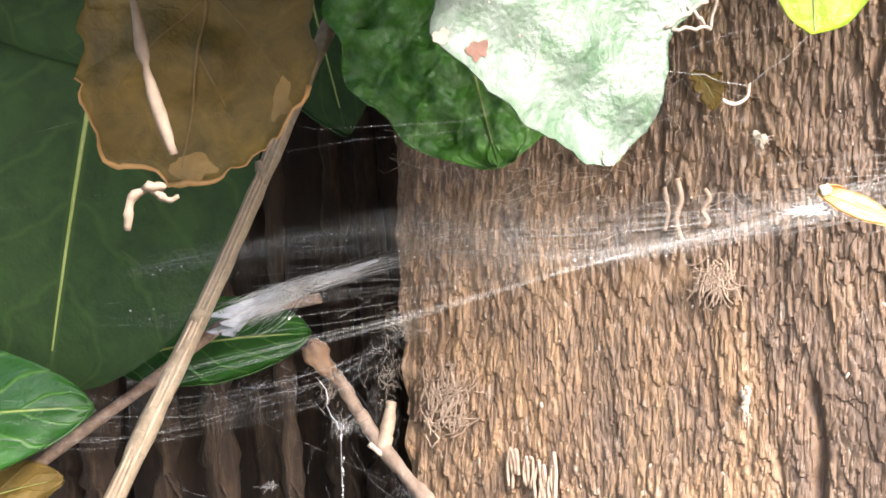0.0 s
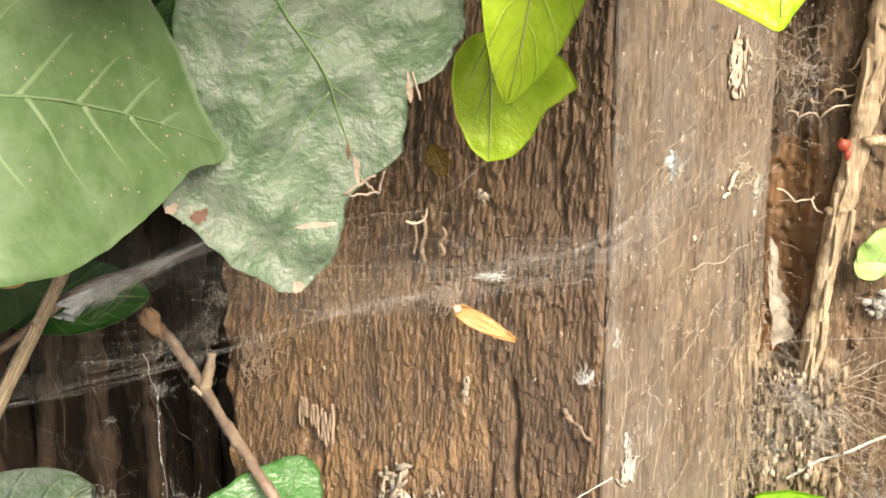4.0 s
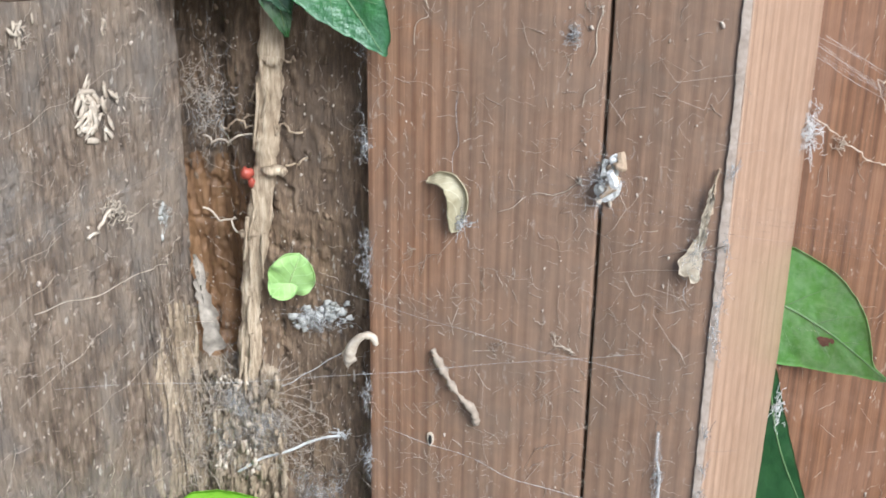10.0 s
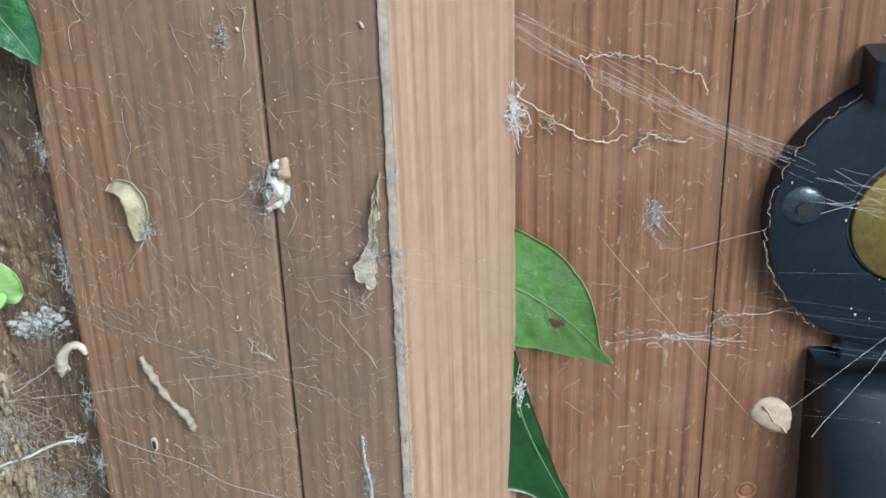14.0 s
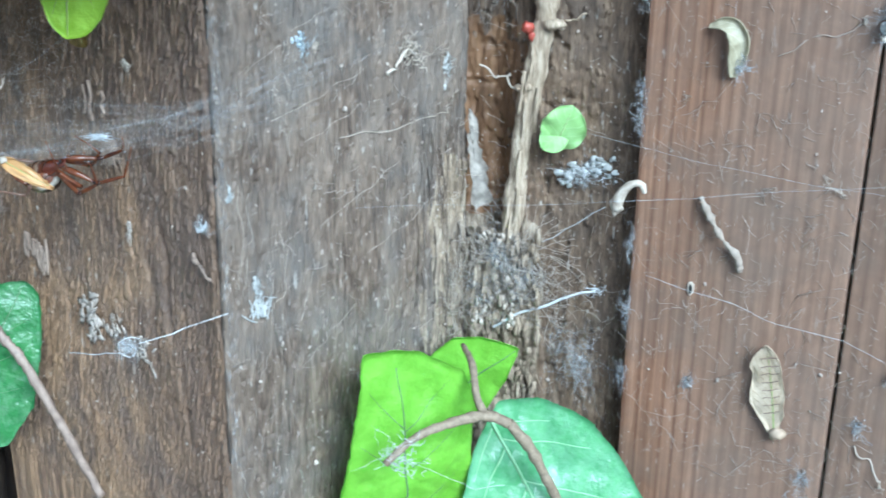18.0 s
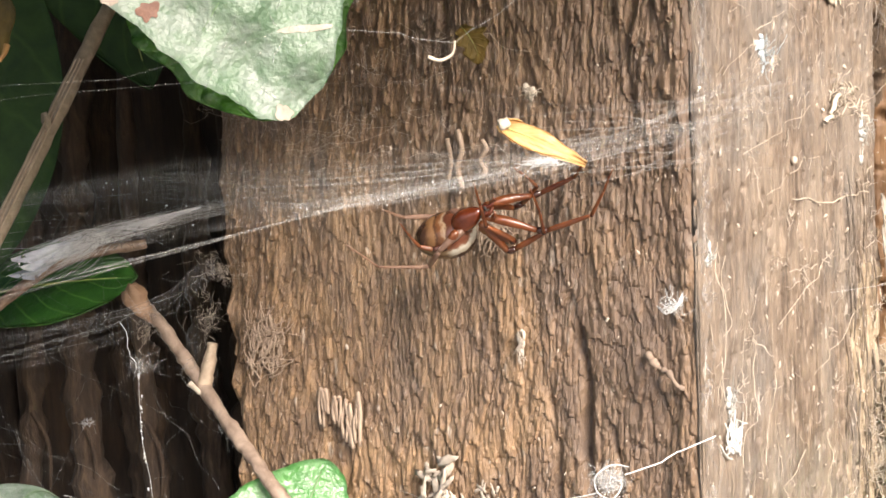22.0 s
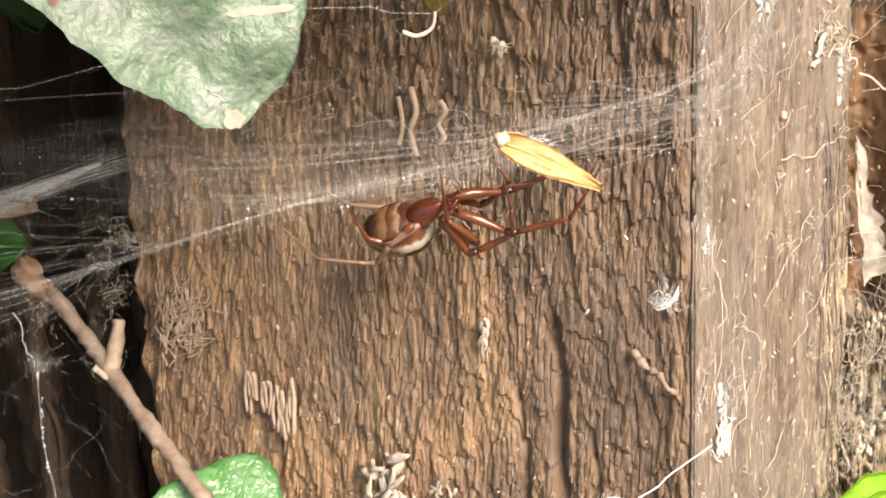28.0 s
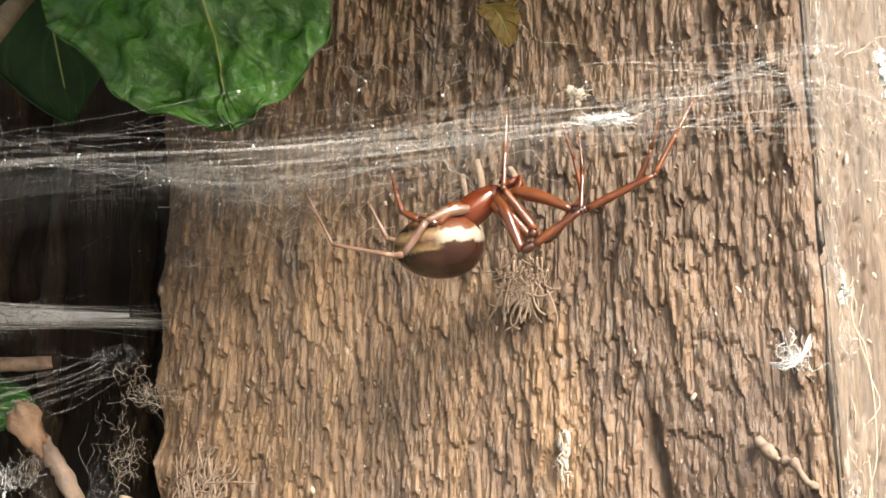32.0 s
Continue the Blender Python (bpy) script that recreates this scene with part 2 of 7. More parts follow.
        fr.inputs["From Min"].default_value, fr.inputs["From Max"].default_value = x0 + 0.7 * (x1 - x0), x1 + 0.7 * (x1 - x0)
        fr.inputs["To Max"].default_value = amount
        l.new(fa.outputs[0], fr.inputs[0])
        c = mixed(n, l, "MIX", fr.outputs[0], c, mixed(n, l, "MULTIPLY", 0.55, tone, mr2.outputs[0]))
    l.new(c, b.inputs["Base Color"])
    b.inputs["Roughness"].default_value = rough
    fine = noise_node(n, l, mp.outputs[0], 2.6, 4, 0.7)
    bp = n.new("ShaderNodeBump")
    bp.inputs["Strength"].default_value = bump
    bp.inputs["Distance"].default_value = 0.0006
    add = n.new("ShaderNodeMath")
    l.new(g.outputs[0], add.inputs[0])
    l.new(fine.outputs[0], add.inputs[1])
    l.new(add.outputs[0], bp.inputs["Height"])
    l.new(bp.outputs[0], b.inputs["Normal"])
    return m


def plain(name, dark, light, scale=600, rough=0.7, bump=0.2, metal=0.0, distort=0.3):
    """A surface whose colour wanders between two tones at two sizes."""
    m, n, l, b = material(name)
    co = n.new("ShaderNodeTexCoord")
    g = noise_node(n, l, co.outputs["Object"], scale, 6, 0.6, distort)
    h = noise_node(n, l, co.outputs["Object"], scale * 0.12, 3, 0.5)
    add = n.new("ShaderNodeMath")
    add.operation = "MULTIPLY_ADD"
    add.inputs[1].default_value = 0.6
    l.new(g.outputs[0], add.inputs[0])
    k = n.new("ShaderNodeMath")
    k.operation = "MULTIPLY"
    k.inputs[1].default_value = 0.4
    l.new(h.outputs[0], k.inputs[0])
    l.new(k.outputs[0], add.inputs[2])
    c = ramp(n, [(0.33, dark), (0.67, light)])
    l.new(add.outputs[0], c.inputs[0])
    l.new(c.outputs[0], b.inputs["Base Color"])
    b.inputs["Roughness"].default_value, b.inputs["Metallic"].default_value = rough, metal
    bp = n.new("ShaderNodeBump")
    bp.inputs["Strength"].default_value, bp.inputs["Distance"].default_value = bump, 0.0004
    l.new(g.outputs[0], bp.inputs["Height"])
    l.new(bp.outputs[0], b.inputs["Normal"])
    return m


def leaf_material(name, dark, light, vein, back, rough=0.38, glow=0.25, veins=6.0, dust=0.0, blister=0.35, dust_colour=(0.5, 0.55, 0.47)):
    """A leaf: midrib and side veins from its own length and breadth, mottling, and light through the blade."""
    m, n, l, b = material(name)
    uv = n.new("ShaderNodeUVMap")
    sx = n.new("ShaderNodeSeparateXYZ")
    l.new(uv.outputs[0], sx.inputs[0])

    def op(kind, a, c=None):
        q = n.new("ShaderNodeMath")
        q.operation = kind
        for s, val in zip(q.inputs, (a, c)):
            if val is None:
                continue
            if isinstance(val, (int, float)):
                s.default_value = val
            else:
                l.new(val, s)
        return q.outputs[0]

    co = n.new("ShaderNodeTexCoord")
    wob = noise_node(n, l, co.outputs["Object"], 160, 2, 0.5)
    u, v = sx.outputs[0], op("ABSOLUTE", sx.outputs[1])
    w = op("MULTIPLY", op("SUBTRACT", wob.outputs[0], 0.5), 0.12)
    phase = op("MULTIPLY", op("ADD", op("SUBTRACT", u, op("MULTIPLY", v, 0.3)), w), veins)
    saw = op("ABSOLUTE", op("SUBTRACT", op("FRACT", phase), 0.5))
    side = op("SUBTRACT", 1.0, op("MULTIPLY", saw, 11.0))
    mid = op("SUBTRACT", 1.0, op("MULTIPLY", v, 22.0))
    line = op("MAXIMUM", op("MULTIPLY", op("MAXIMUM", side, 0.0), 0.55), op("MAXIMUM", mid, 0.0))
    g = noise_node(n, l, co.outputs["Object"], 230, 6, 0.62, 0.5)
    base = ramp(n, [(0.3, dark), (0.7, light)])
    l.new(g.outputs[0], base.inputs[0])
    c = mixed(n, l, "MIX", line, base.outputs[0], vein)
    if dust:
        du = noise_node(n, l, co.outputs["Object"], 520, 7, 0.68, 0.3)
        d2 = noise_node(n, l, co.outputs["Object"], 95, 4, 0.6, 0.5)
        dm = op("MULTIPLY", du.outputs[0], d2.outputs[0])
        dr = ramp(n, [(0.19, (0, 0, 0)), (0.32, (1, 1, 1))])
        l.new(dm, dr.inputs[0])
        c = mixed(n, l, "MIX", op("MULTIPLY", dr.outputs[0], dust), c, dust_colour)
    l.new(c, b.inputs["Base Color"])
    b.inputs["Roughness"].default_value = rough
    bl = noise_node(n, l, co.outputs["Object"], 300, 3, 0.6)
    fine = noise_node(n, l, co.outputs["Object"], 1100, 3, 0.6)
    bp = n.new("ShaderNodeBump")
    bp.inputs["Strength"].default_value, bp.inputs["Distance"].default_value = min(blister, 1.0), 0.0006 * max(blister, 1.0)
    l.new(op("ADD", op("MULTIPLY", fine.outputs[0], 0.4), op("SUBTRACT", bl.outputs[0], op("MULTIPLY", line, 0.5))), bp.inputs["Height"])
    l.new(bp.outputs[0], b.inputs["Normal"])
    tr = n.new("ShaderNodeBsdfTranslucent")
    l.new(mixed(n, l, "MULTIPLY", 0.7, c, back), tr.inputs[0])
    mx = n.new("ShaderNodeMixShader")
    mx.inputs[0].default_value = glow
    l.new(b.outputs[0], mx.inputs[1])
    l.new(tr.outputs[0], mx.inputs[2])
    l.new(mx.outputs[0], n["Material Output"].inputs[0])
    return m


ROUGH_WOOD = wood("weathered_wood", (0.085, 0.052, 0.034), (0.19, 0.119, 0.071), (0.315, 0.207, 0.125), 1.1, 0.28, 0.42, 0.6, (0.105, 0.078, 0.062), 0.65, -26, speck=0.3, mottle=0.9, film=((0.115, 0.076, 0.054), 0.55, -0.03, -0.012), patch=((0.35, 0.218, 0.112), 0.45))
STAINED_WOOD = wood("stained_wood", (0.038, 0.025, 0.017), (0.128, 0.09, 0.063), (0.29, 0.22, 0.162), 1.5, 0.16, 0.55, 0.9, (0.17, 0.15, 0.13), 0.7, 64, speck=0.45, mottle=1.0, patch=((0.27, 0.205, 0.148), 0.45))
OLD_BOARD = wood("dark_board_wood", (0.045, 0.029, 0.019), (0.148, 0.095, 0.056), (0.31, 0.22, 0.142), 0.9, 0.16, 0.8, 0.8, (0.08, 0.058, 0.042), 0.7, -11, speck=0.4, mottle=1.0)
PINE = wood("stained_pine", (0.165, 0.086, 0.05), (0.28, 0.152, 0.088), (0.4, 0.235, 0.142), 1.2, 0.025, 0.55, 0.2, (0.15, 0.115, 0.088), 0.5, -18, rings=0.13, speck=0.25, ring_depth=1.0, film=((0.175, 0.124, 0.09), 0.52, 0.007, 0.02))
GATE_PINE = wood("gate_pine", (0.09, 0.042, 0.021), (0.16, 0.077, 0.038), (0.23, 0.118, 0.06), 1.3, 0.025, 0.5, 0.2, (0.2, 0.115, 0.075), 0.5, 5, rings=0.1, speck=0.2, ring_depth=0.9)
PALE_PINE = wood("pale_pine", (0.27, 0.168, 0.11), (0.34, 0.222, 0.15), (0.41, 0.28, 0.195), 1.5, 0.02, 0.5, 0.15, (0.34, 0.22, 0.15), 0.35, 64, rings=0.1, speck=0.1, ring_depth=0.45)
ROT = wood("rotten_wood", (0.09, 0.06, 0.038), (0.28, 0.212, 0.14), (0.5, 0.41, 0.3), 1.3, 0.2, 0.9, 0.7, (0.2, 0.165, 0.135), 0.5, mottle=1.0)
CAVITY = wood("orange_cavity_wood", (0.11, 0.058, 0.028), (0.21, 0.113, 0.053), (0.3, 0.175, 0.085), 0.5, 0.05, 0.6, 0.3, (0.13, 0.075, 0.04), 0.6, -11, mottle=0.8)
EDGE_GRIME = plain("grimy_sealant", (0.24, 0.185, 0.145), (0.42, 0.345, 0.285), 700, 0.85, 0.6)
# near-black brown: the corner's shade is put into this wood colour
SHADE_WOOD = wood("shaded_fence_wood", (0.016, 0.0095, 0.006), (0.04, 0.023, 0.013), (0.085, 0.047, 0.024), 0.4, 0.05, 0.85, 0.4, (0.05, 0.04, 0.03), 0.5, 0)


def silk(name, tone, cover):
    """Silk so fine that most of the background shows between its fibres."""
    m, n, l, b = material(name)
    b.inputs["Base Color"].default_value, b.inputs["Roughness"].default_value = (*tone, 1), 0.55
    co = n.new("ShaderNodeTexCoord")
    t = noise_node(n, l, co.outputs["Object"], 140, 4, 0.7)
    r = ramp(n, [(0.3, (cover * 0.25,) * 3), (0.7, (cover,) * 3)])
    l.new(t.outputs[0], r.inputs[0])
    tr, mx = n.new("ShaderNodeBsdfTransparent"), n.new("ShaderNodeMixShader")
    l.new(r.outputs[0], mx.inputs[0])
    l.new(tr.outputs[0], mx.inputs[1])
    l.new(b.outputs[0], mx.inputs[2])
    l.new(mx.outputs[0], n["Material Output"].inputs[0])
    return m


SILK = silk("spider_silk", (0.78, 0.78, 0.77), 0.85)
FINE_SILK = silk("fine_silk", (0.68, 0.67, 0.65), 0.42)
FLUFF = silk("grey_cobweb", (0.52, 0.51, 0.5), 0.6)
SLIVER = plain("pale_wood_sliver", (0.18, 0.14, 0.105), (0.34, 0.28, 0.22), 700, 0.85, 0.3)
SHEET_SILK = silk("sheet_silk", (0.64, 0.63, 0.61), 0.21)
DUST = plain("pale_dust", (0.24, 0.19, 0.145), (0.5, 0.43, 0.36), 700, 0.85, 0.3)
DRY = plain("dry_plant_matter", (0.2, 0.135, 0.085), (0.42, 0.32, 0.22), 500, 0.75, 0.4)
TWIG = plain("twig_bark", (0.1, 0.063, 0.044), (0.36, 0.25, 0.18), 900, 0.65, 0.7)
STRAW = plain("dry_straw", (0.12, 0.085, 0.052), (0.3, 0.235, 0.155), 800, 0.75, 0.6)
PAVING = plain("grey_gravel", (0.06, 0.056, 0.05), (0.13, 0.125, 0.115), 40, 0.95, 0.5)

# ---- the large structure ----
LEFT_DIR, RIGHT_DIR = np.array([-0.894, 0.447]), np.array([0.429, 0.903])
LEFT_OUT, RIGHT_OUT = np.array([-0.447, -0.894]), np.array([0.903, -0.429])


def cells(x, y, seed):
    """The nearest scattered cell for each place: its number, how far its edge is, and the place within it."""
    xi, yi = np.floor(x).astype(int), np.floor(y).astype(int)
    best, second = np.full(x.shape, 9.0), np.full(x.shape, 9.0)
    num, dy0 = np.zeros(x.shape), np.zeros(x.shape)
    for i in (-1, 0, 1):
        for j in (-1, 0, 1):
            cx, cy = xi + i + 0.1 + 0.8 * chance(xi + i, yi + j, seed), yi + j + chance(xi + i, yi + j, seed + 1)
            d = np.hypot(x - cx, (y - cy))
            near = d < best
            second = np.where(near, best, np.minimum(second, d))
            num = np.where(near, chance(xi + i, yi + j, seed + 2), num)
            dy0 = np.where(near, y - cy, dy0)
            best = np.where(near, d, best)
    return num, second - best, dy0


def rough_height(s, z):
    """Relief of the weathered face, s from its worn corner: split fibres and flakes, in millimetres."""
    warp = 1.6 * vnoise(s / 9, z / 22, 1) + 0.7 * vnoise(s / 3, z / 7, 2) + 0.22 * vnoise(s / 0.9, z / 1.9, 3)
    num, gap, dy = cells(s / 0.88 + 1.2 * warp, z / 4.6 + 0.8 * vnoise(s / 1.3, z / 5, 4), 30)
    num2, gap2, dy2 = cells(s / 3.6 + 0.8 * warp, z / 17 + 0.9 * vnoise(s / 2, z / 8, 5), 60)
    num3, gap3, dy3 = cells(s / 0.62 + 1.7 * warp, z / 2.6 + 1.0 * vnoise(s / 0.8, z / 2.4, 19), 77)
    strength = 0.45 + 0.7 * vnoise(s / 10, z / 20, 8)
    h = strength * (0.5 * num - 0.5 * dy * (0.35 + num) - 0.2 * np.exp(-gap / 0.07))
    h += 0.4 * num2 - 0.3 * dy2 * num2 - 0.2 * np.exp(-gap2 / 0.05)
    h += 0.8 * strength * (0.25 * num3 - 0.26 * dy3 * num3 - 0.08 * np.exp(-gap3 / 0.09))
    ph = s / 1.15 + 2.6 * vnoise(s / 4, z / 14, 6)
    rib = np.abs(ph % 1 - 0.5)
    h -= 0.3 * np.exp(-rib / 0.08) * smooth(0.35, 0.7, vnoise(s / 2.2, z / 9, 7))
    h += 0.8 * (vnoise(s / 9, z / 18, 9) - 0.5) + 0.26 * (vnoise(s / 0.45, z / 0.9, 10) - 0.5)
    for s0, z0, z1, deep, wide in ((16.2, -40, -17, 1.9, 0.75), (20.5, -45, -24, 0.9, 0.6), (36, -4, 40, 0.8, 0.5), (57, -62, -34, 0.8, 0.7), (8, 8, 50, 0.8, 0.5), (12.6, -62, -30, 0.8, 0.5)):
        mid = s0 + 1.1 * (vnoise(z / 7, 0 * z, s0) - 0.5) * 2
        h = h - deep * np.exp(-(((s - mid) / wide) ** 2)) * smooth(z0 - 3, z0 + 3, z) * (1 - smooth(z1 - 3, z1 + 3, z))
    return 0.82 * h


def side_height(s, z):
    """Relief of the smoother face, s from the worn corner; rotten towards its far edge."""
    fine = 0.16 * (vnoise(s / 0.8, z / 9, 11) - 0.5) + 0.12 * (vnoise(s / 2.5, z / 22, 12) - 0.5)
    lines = -0.4 * smooth(0.7, 0.84, vnoise(s / 0.7 + vnoise(s / 4, z / 9, 13), z / 30, 14))
    fine = fine - 0.35 * smooth(0.74, 0.86, vnoise(s / 0.6, z / 1.6, 25)) + 0.22 * smooth(0.7, 0.85, vnoise(s / 0.9, z / 3.2, 26))
    rot = smooth(46, 66, s) * smooth(10, -30, z) + 0.5 * smooth(66, 74, s)
    ph = s / 2.3 + 1.5 * vnoise(s / 6, z / 14, 15)
    num, gap, dy = cells(s / 1.2 + 1.3 * vnoise(s / 4, z / 12, 17), z / 9 + vnoise(s / 1.5, z / 6, 18), 44)
    return fine + lines + rot * (0.9 * num - 0.5 * dy * num - 0.6 * np.exp(-gap / 0.08) + 0.8 * np.sin(np.pi * (ph % 1)) ** 0.7 * vnoise(s / 2, z / 11, 16) - 0.8)


def build_post():
    s_left, s_right = np.arange(78.0, 0.2, -0.18), np.arange(0.3, 73.6, 0.3)
    zs = np.concatenate([[-1000, -400, -120], np.arange(-88, 66.01, 0.32), [90, 200, 480]])
    zz = zs[:, None]
    live = smooth(-119, -88, zs) * (1 - smooth(66, 89, zs))
    xy = []
    corner = 1.6
    sl = s_left[None] + 0 * zz
    wear = corner * np.exp(-sl / 1.1) * (0.5 + 0.9 * vnoise(zz / 6 + 0 * sl, 0 * sl, 21))
    hl = rough_height(sl, zz + 0 * sl) * live[:, None] * smooth(0, 2.0, sl) - 0.9 * smooth(0.2, 5, sl) - wear * 0.5
    pl = sl[..., None] * LEFT_DIR + hl[..., None] * LEFT_OUT + (smooth(73.5, 78, sl) * 2.0 * vnoise(zz / 5 + 0 * sl, sl / 3, 22))[..., None] * -LEFT_OUT
    sr = s_right[None] + 0 * zz
    wear = corner * np.exp(-sr / 1.3) * (0.5 + 0.9 * vnoise(zz / 6 + 0 * sr, 0 * sr, 21))
    hr = side_height(sr, zz + 0 * sr) * live[:, None] * smooth(0, 2.5, sr) - wear * 0.5
    pr = sr[..., None] * RIGHT_DIR + hr[..., None] * RIGHT_OUT
    back = np.stack([np.tile([[-2.0, 99.5]], (len(zs), 1)), np.tile([[-34.0, 100.5]], (len(zs), 1))], 1)
    p = np.concatenate([pl, pr, back], 1)
    nu, nv = p.shape[:2]
    v = np.concatenate([p.reshape(-1, 2), np.repeat(zs, nv)[:, None]], 1)
    f = grid_faces(nu, nv, True)
    faces = f.tolist() + [list(range(nv))[::-1], [(nu - 1) * nv + i for i in range(nv)]]
    ob = part("fence_post", (v, faces), [ROUGH_WOOD, STAINED_WOOD, ROT])
    col = np.tile(np.arange(nv), nu - 1)
    slot = np.concatenate([(col >= len(s_left) - 1).astype(int), [0, 0]])
    fs = np.interp(col, [len(s_left), len(s_left) + len(s_right) - 1], [s_right[0], s_right[-1]])
    fz = np.repeat(zs[:-1], nv)
    soft = smooth(48, 70, fs) * smooth(2, -34, fz) + 0.55 * (vnoise(fs / 1.3, fz / 14, 23) - 0.5) + 0.3 * (vnoise(fs / 5, fz / 9, 24) - 0.5)
    slot[: len(col)][(soft > 0.6) & (col > len(s_left)) & (col < len(s_left) + len(s_right) - 1)] = 2
    ob.data.polygons.foreach_set("material_index", slot)
    ob.data.polygons.foreach_set("use_smooth", slot > 0)
    return tagged(ob, "weathered brown square timber fence post with split fibrous grain", "fence post")


build_post()


def on_board(x, proud=0.0):
    """A place in plan on the face of the frame boards."""
    return np.array([x, 46.8 - 0.321 * (x - 100)]) + proud * np.array([-0.306, -0.952])


def on_gate(x, proud=0.0):
    return np.array([x, 75 + 0.0946 * (x - 160)]) + proud * np.array([0.094, -0.9955])


def on_recess(x, proud=0.0):
    return np.array([x, 69 - 0.2 * (x - 46)]) + proud * np.array([-0.196, -0.98])


def on_left(s, proud=0.0):
    return s * LEFT_DIR + proud * LEFT_OUT


def on_right(s, proud=0.0):
    return s * RIGHT_DIR + proud * RIGHT_OUT


def plank(name, plan, x0, x1, thick, z0, z1, mat, label, category, bevel=0.8, kind="structure", parent=None):
    a, b, c, d = plan(x0), plan(x1), plan(x1, -thick), plan(x0, -thick)
    ob = part(name, prism([a, b, c, d], z0, z1, bevel), mat, parent, flat=False)
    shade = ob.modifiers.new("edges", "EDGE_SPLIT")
    shade.split_angle = radians(35)
    if parent is None:
        tagged(ob, label, category, kind=kind)
    return ob


frame_boards = thing("gate_frame", (70, 57, -1000), "reddish-brown stained pine tongue-and-groove gate frame boards", "gate frame", kind="structure")
plank("board", on_board, 69.6, 112.45, 18, -1000, 450, PINE, "", "", 0.5, parent=frame_boards)
plank("board", on_board, 113.1, 133.5, 18, -1000, 450, PINE, "", "", 0.5, parent=frame_boards)
part("groove_tongue", prism([on_board(111.8, -3.2), on_board(113.8, -3.2), on_board(113.8, -12), on_board(111.8, -12)], -1000, 450), OLD_BOARD, frame_boards)

jamb = thing("gate_jamb", (134, 36, -1000), "pale planed pine jamb with a grimy grey edge", "gate jamb", kind="structure")
ob = part("jamb_post", prism([(131.6, 38.4), (134.6, 35.2), (151.8, 74.2), (149.5, 92), (128, 60)], -1000, 450, 0.7), PALE_PINE, jamb)
ob.modifiers.new("edges", "EDGE_SPLIT").split_angle = radians(35)


def grime_strip():
    zs = np.arange(-110, 95, 0.4)
    w = 0.95 + 0.3 * vnoise(zs / 5, 0 * zs, 31) + 0.3 * (vnoise(zs / 0.8, 0 * zs, 32) - 0.5)
    th = np.linspace(0, np.pi, 7)
    mid = np.array([133.7, 35.7]) + 0.12 * (vnoise(zs / 1.3, 0 * zs, 34) - 0.5)[:, None, None] * np.array([1.0, 0.0])
    out = np.array([-0.2, -0.98])
    along = np.array([0.75, -0.1])
    p = mid + np.cos(th)[None, :, None] * along * w[:, None, None] + np.sin(th)[None, :, None] * out * 0.09 * (0.6 + vnoise(zs / 2, 0 * zs, 33))[:, None, None]
    v = np.concatenate([p.reshape(-1, 2), np.repeat(zs, 7)[:, None]], 1)
    return v, grid_faces(len(zs), 7, True).tolist()


# added strip: stands for the grimy jamb edge and hides the joint gap
part("sealant_bead", grime_strip(), EDGE_GRIME, jamb, "ragged grimy edge strip added over the joint gap")

gate = thing("gate", (190, 80, -900), "reddish stained pine plank gate with a black lock", "gate", kind="structure")
edges = [104.0, 190.6, 286, 382, 478, 574, 670, 766]
for a, b in zip(edges, edges[1:]):
    plank("plank", on_gate, a + 0.12, b - 0.12, 20, -940, 470, GATE_PINE, "", "", 0.35, parent=gate)


def recess_rot(x, z):
    """Where the recessed board has rotted into a mound of fibres, 0 to 1."""
    return smooth(53, 43, x) * smooth(-25, -42, z) * (0.5 + vnoise(x / 4, z / 7, 91))


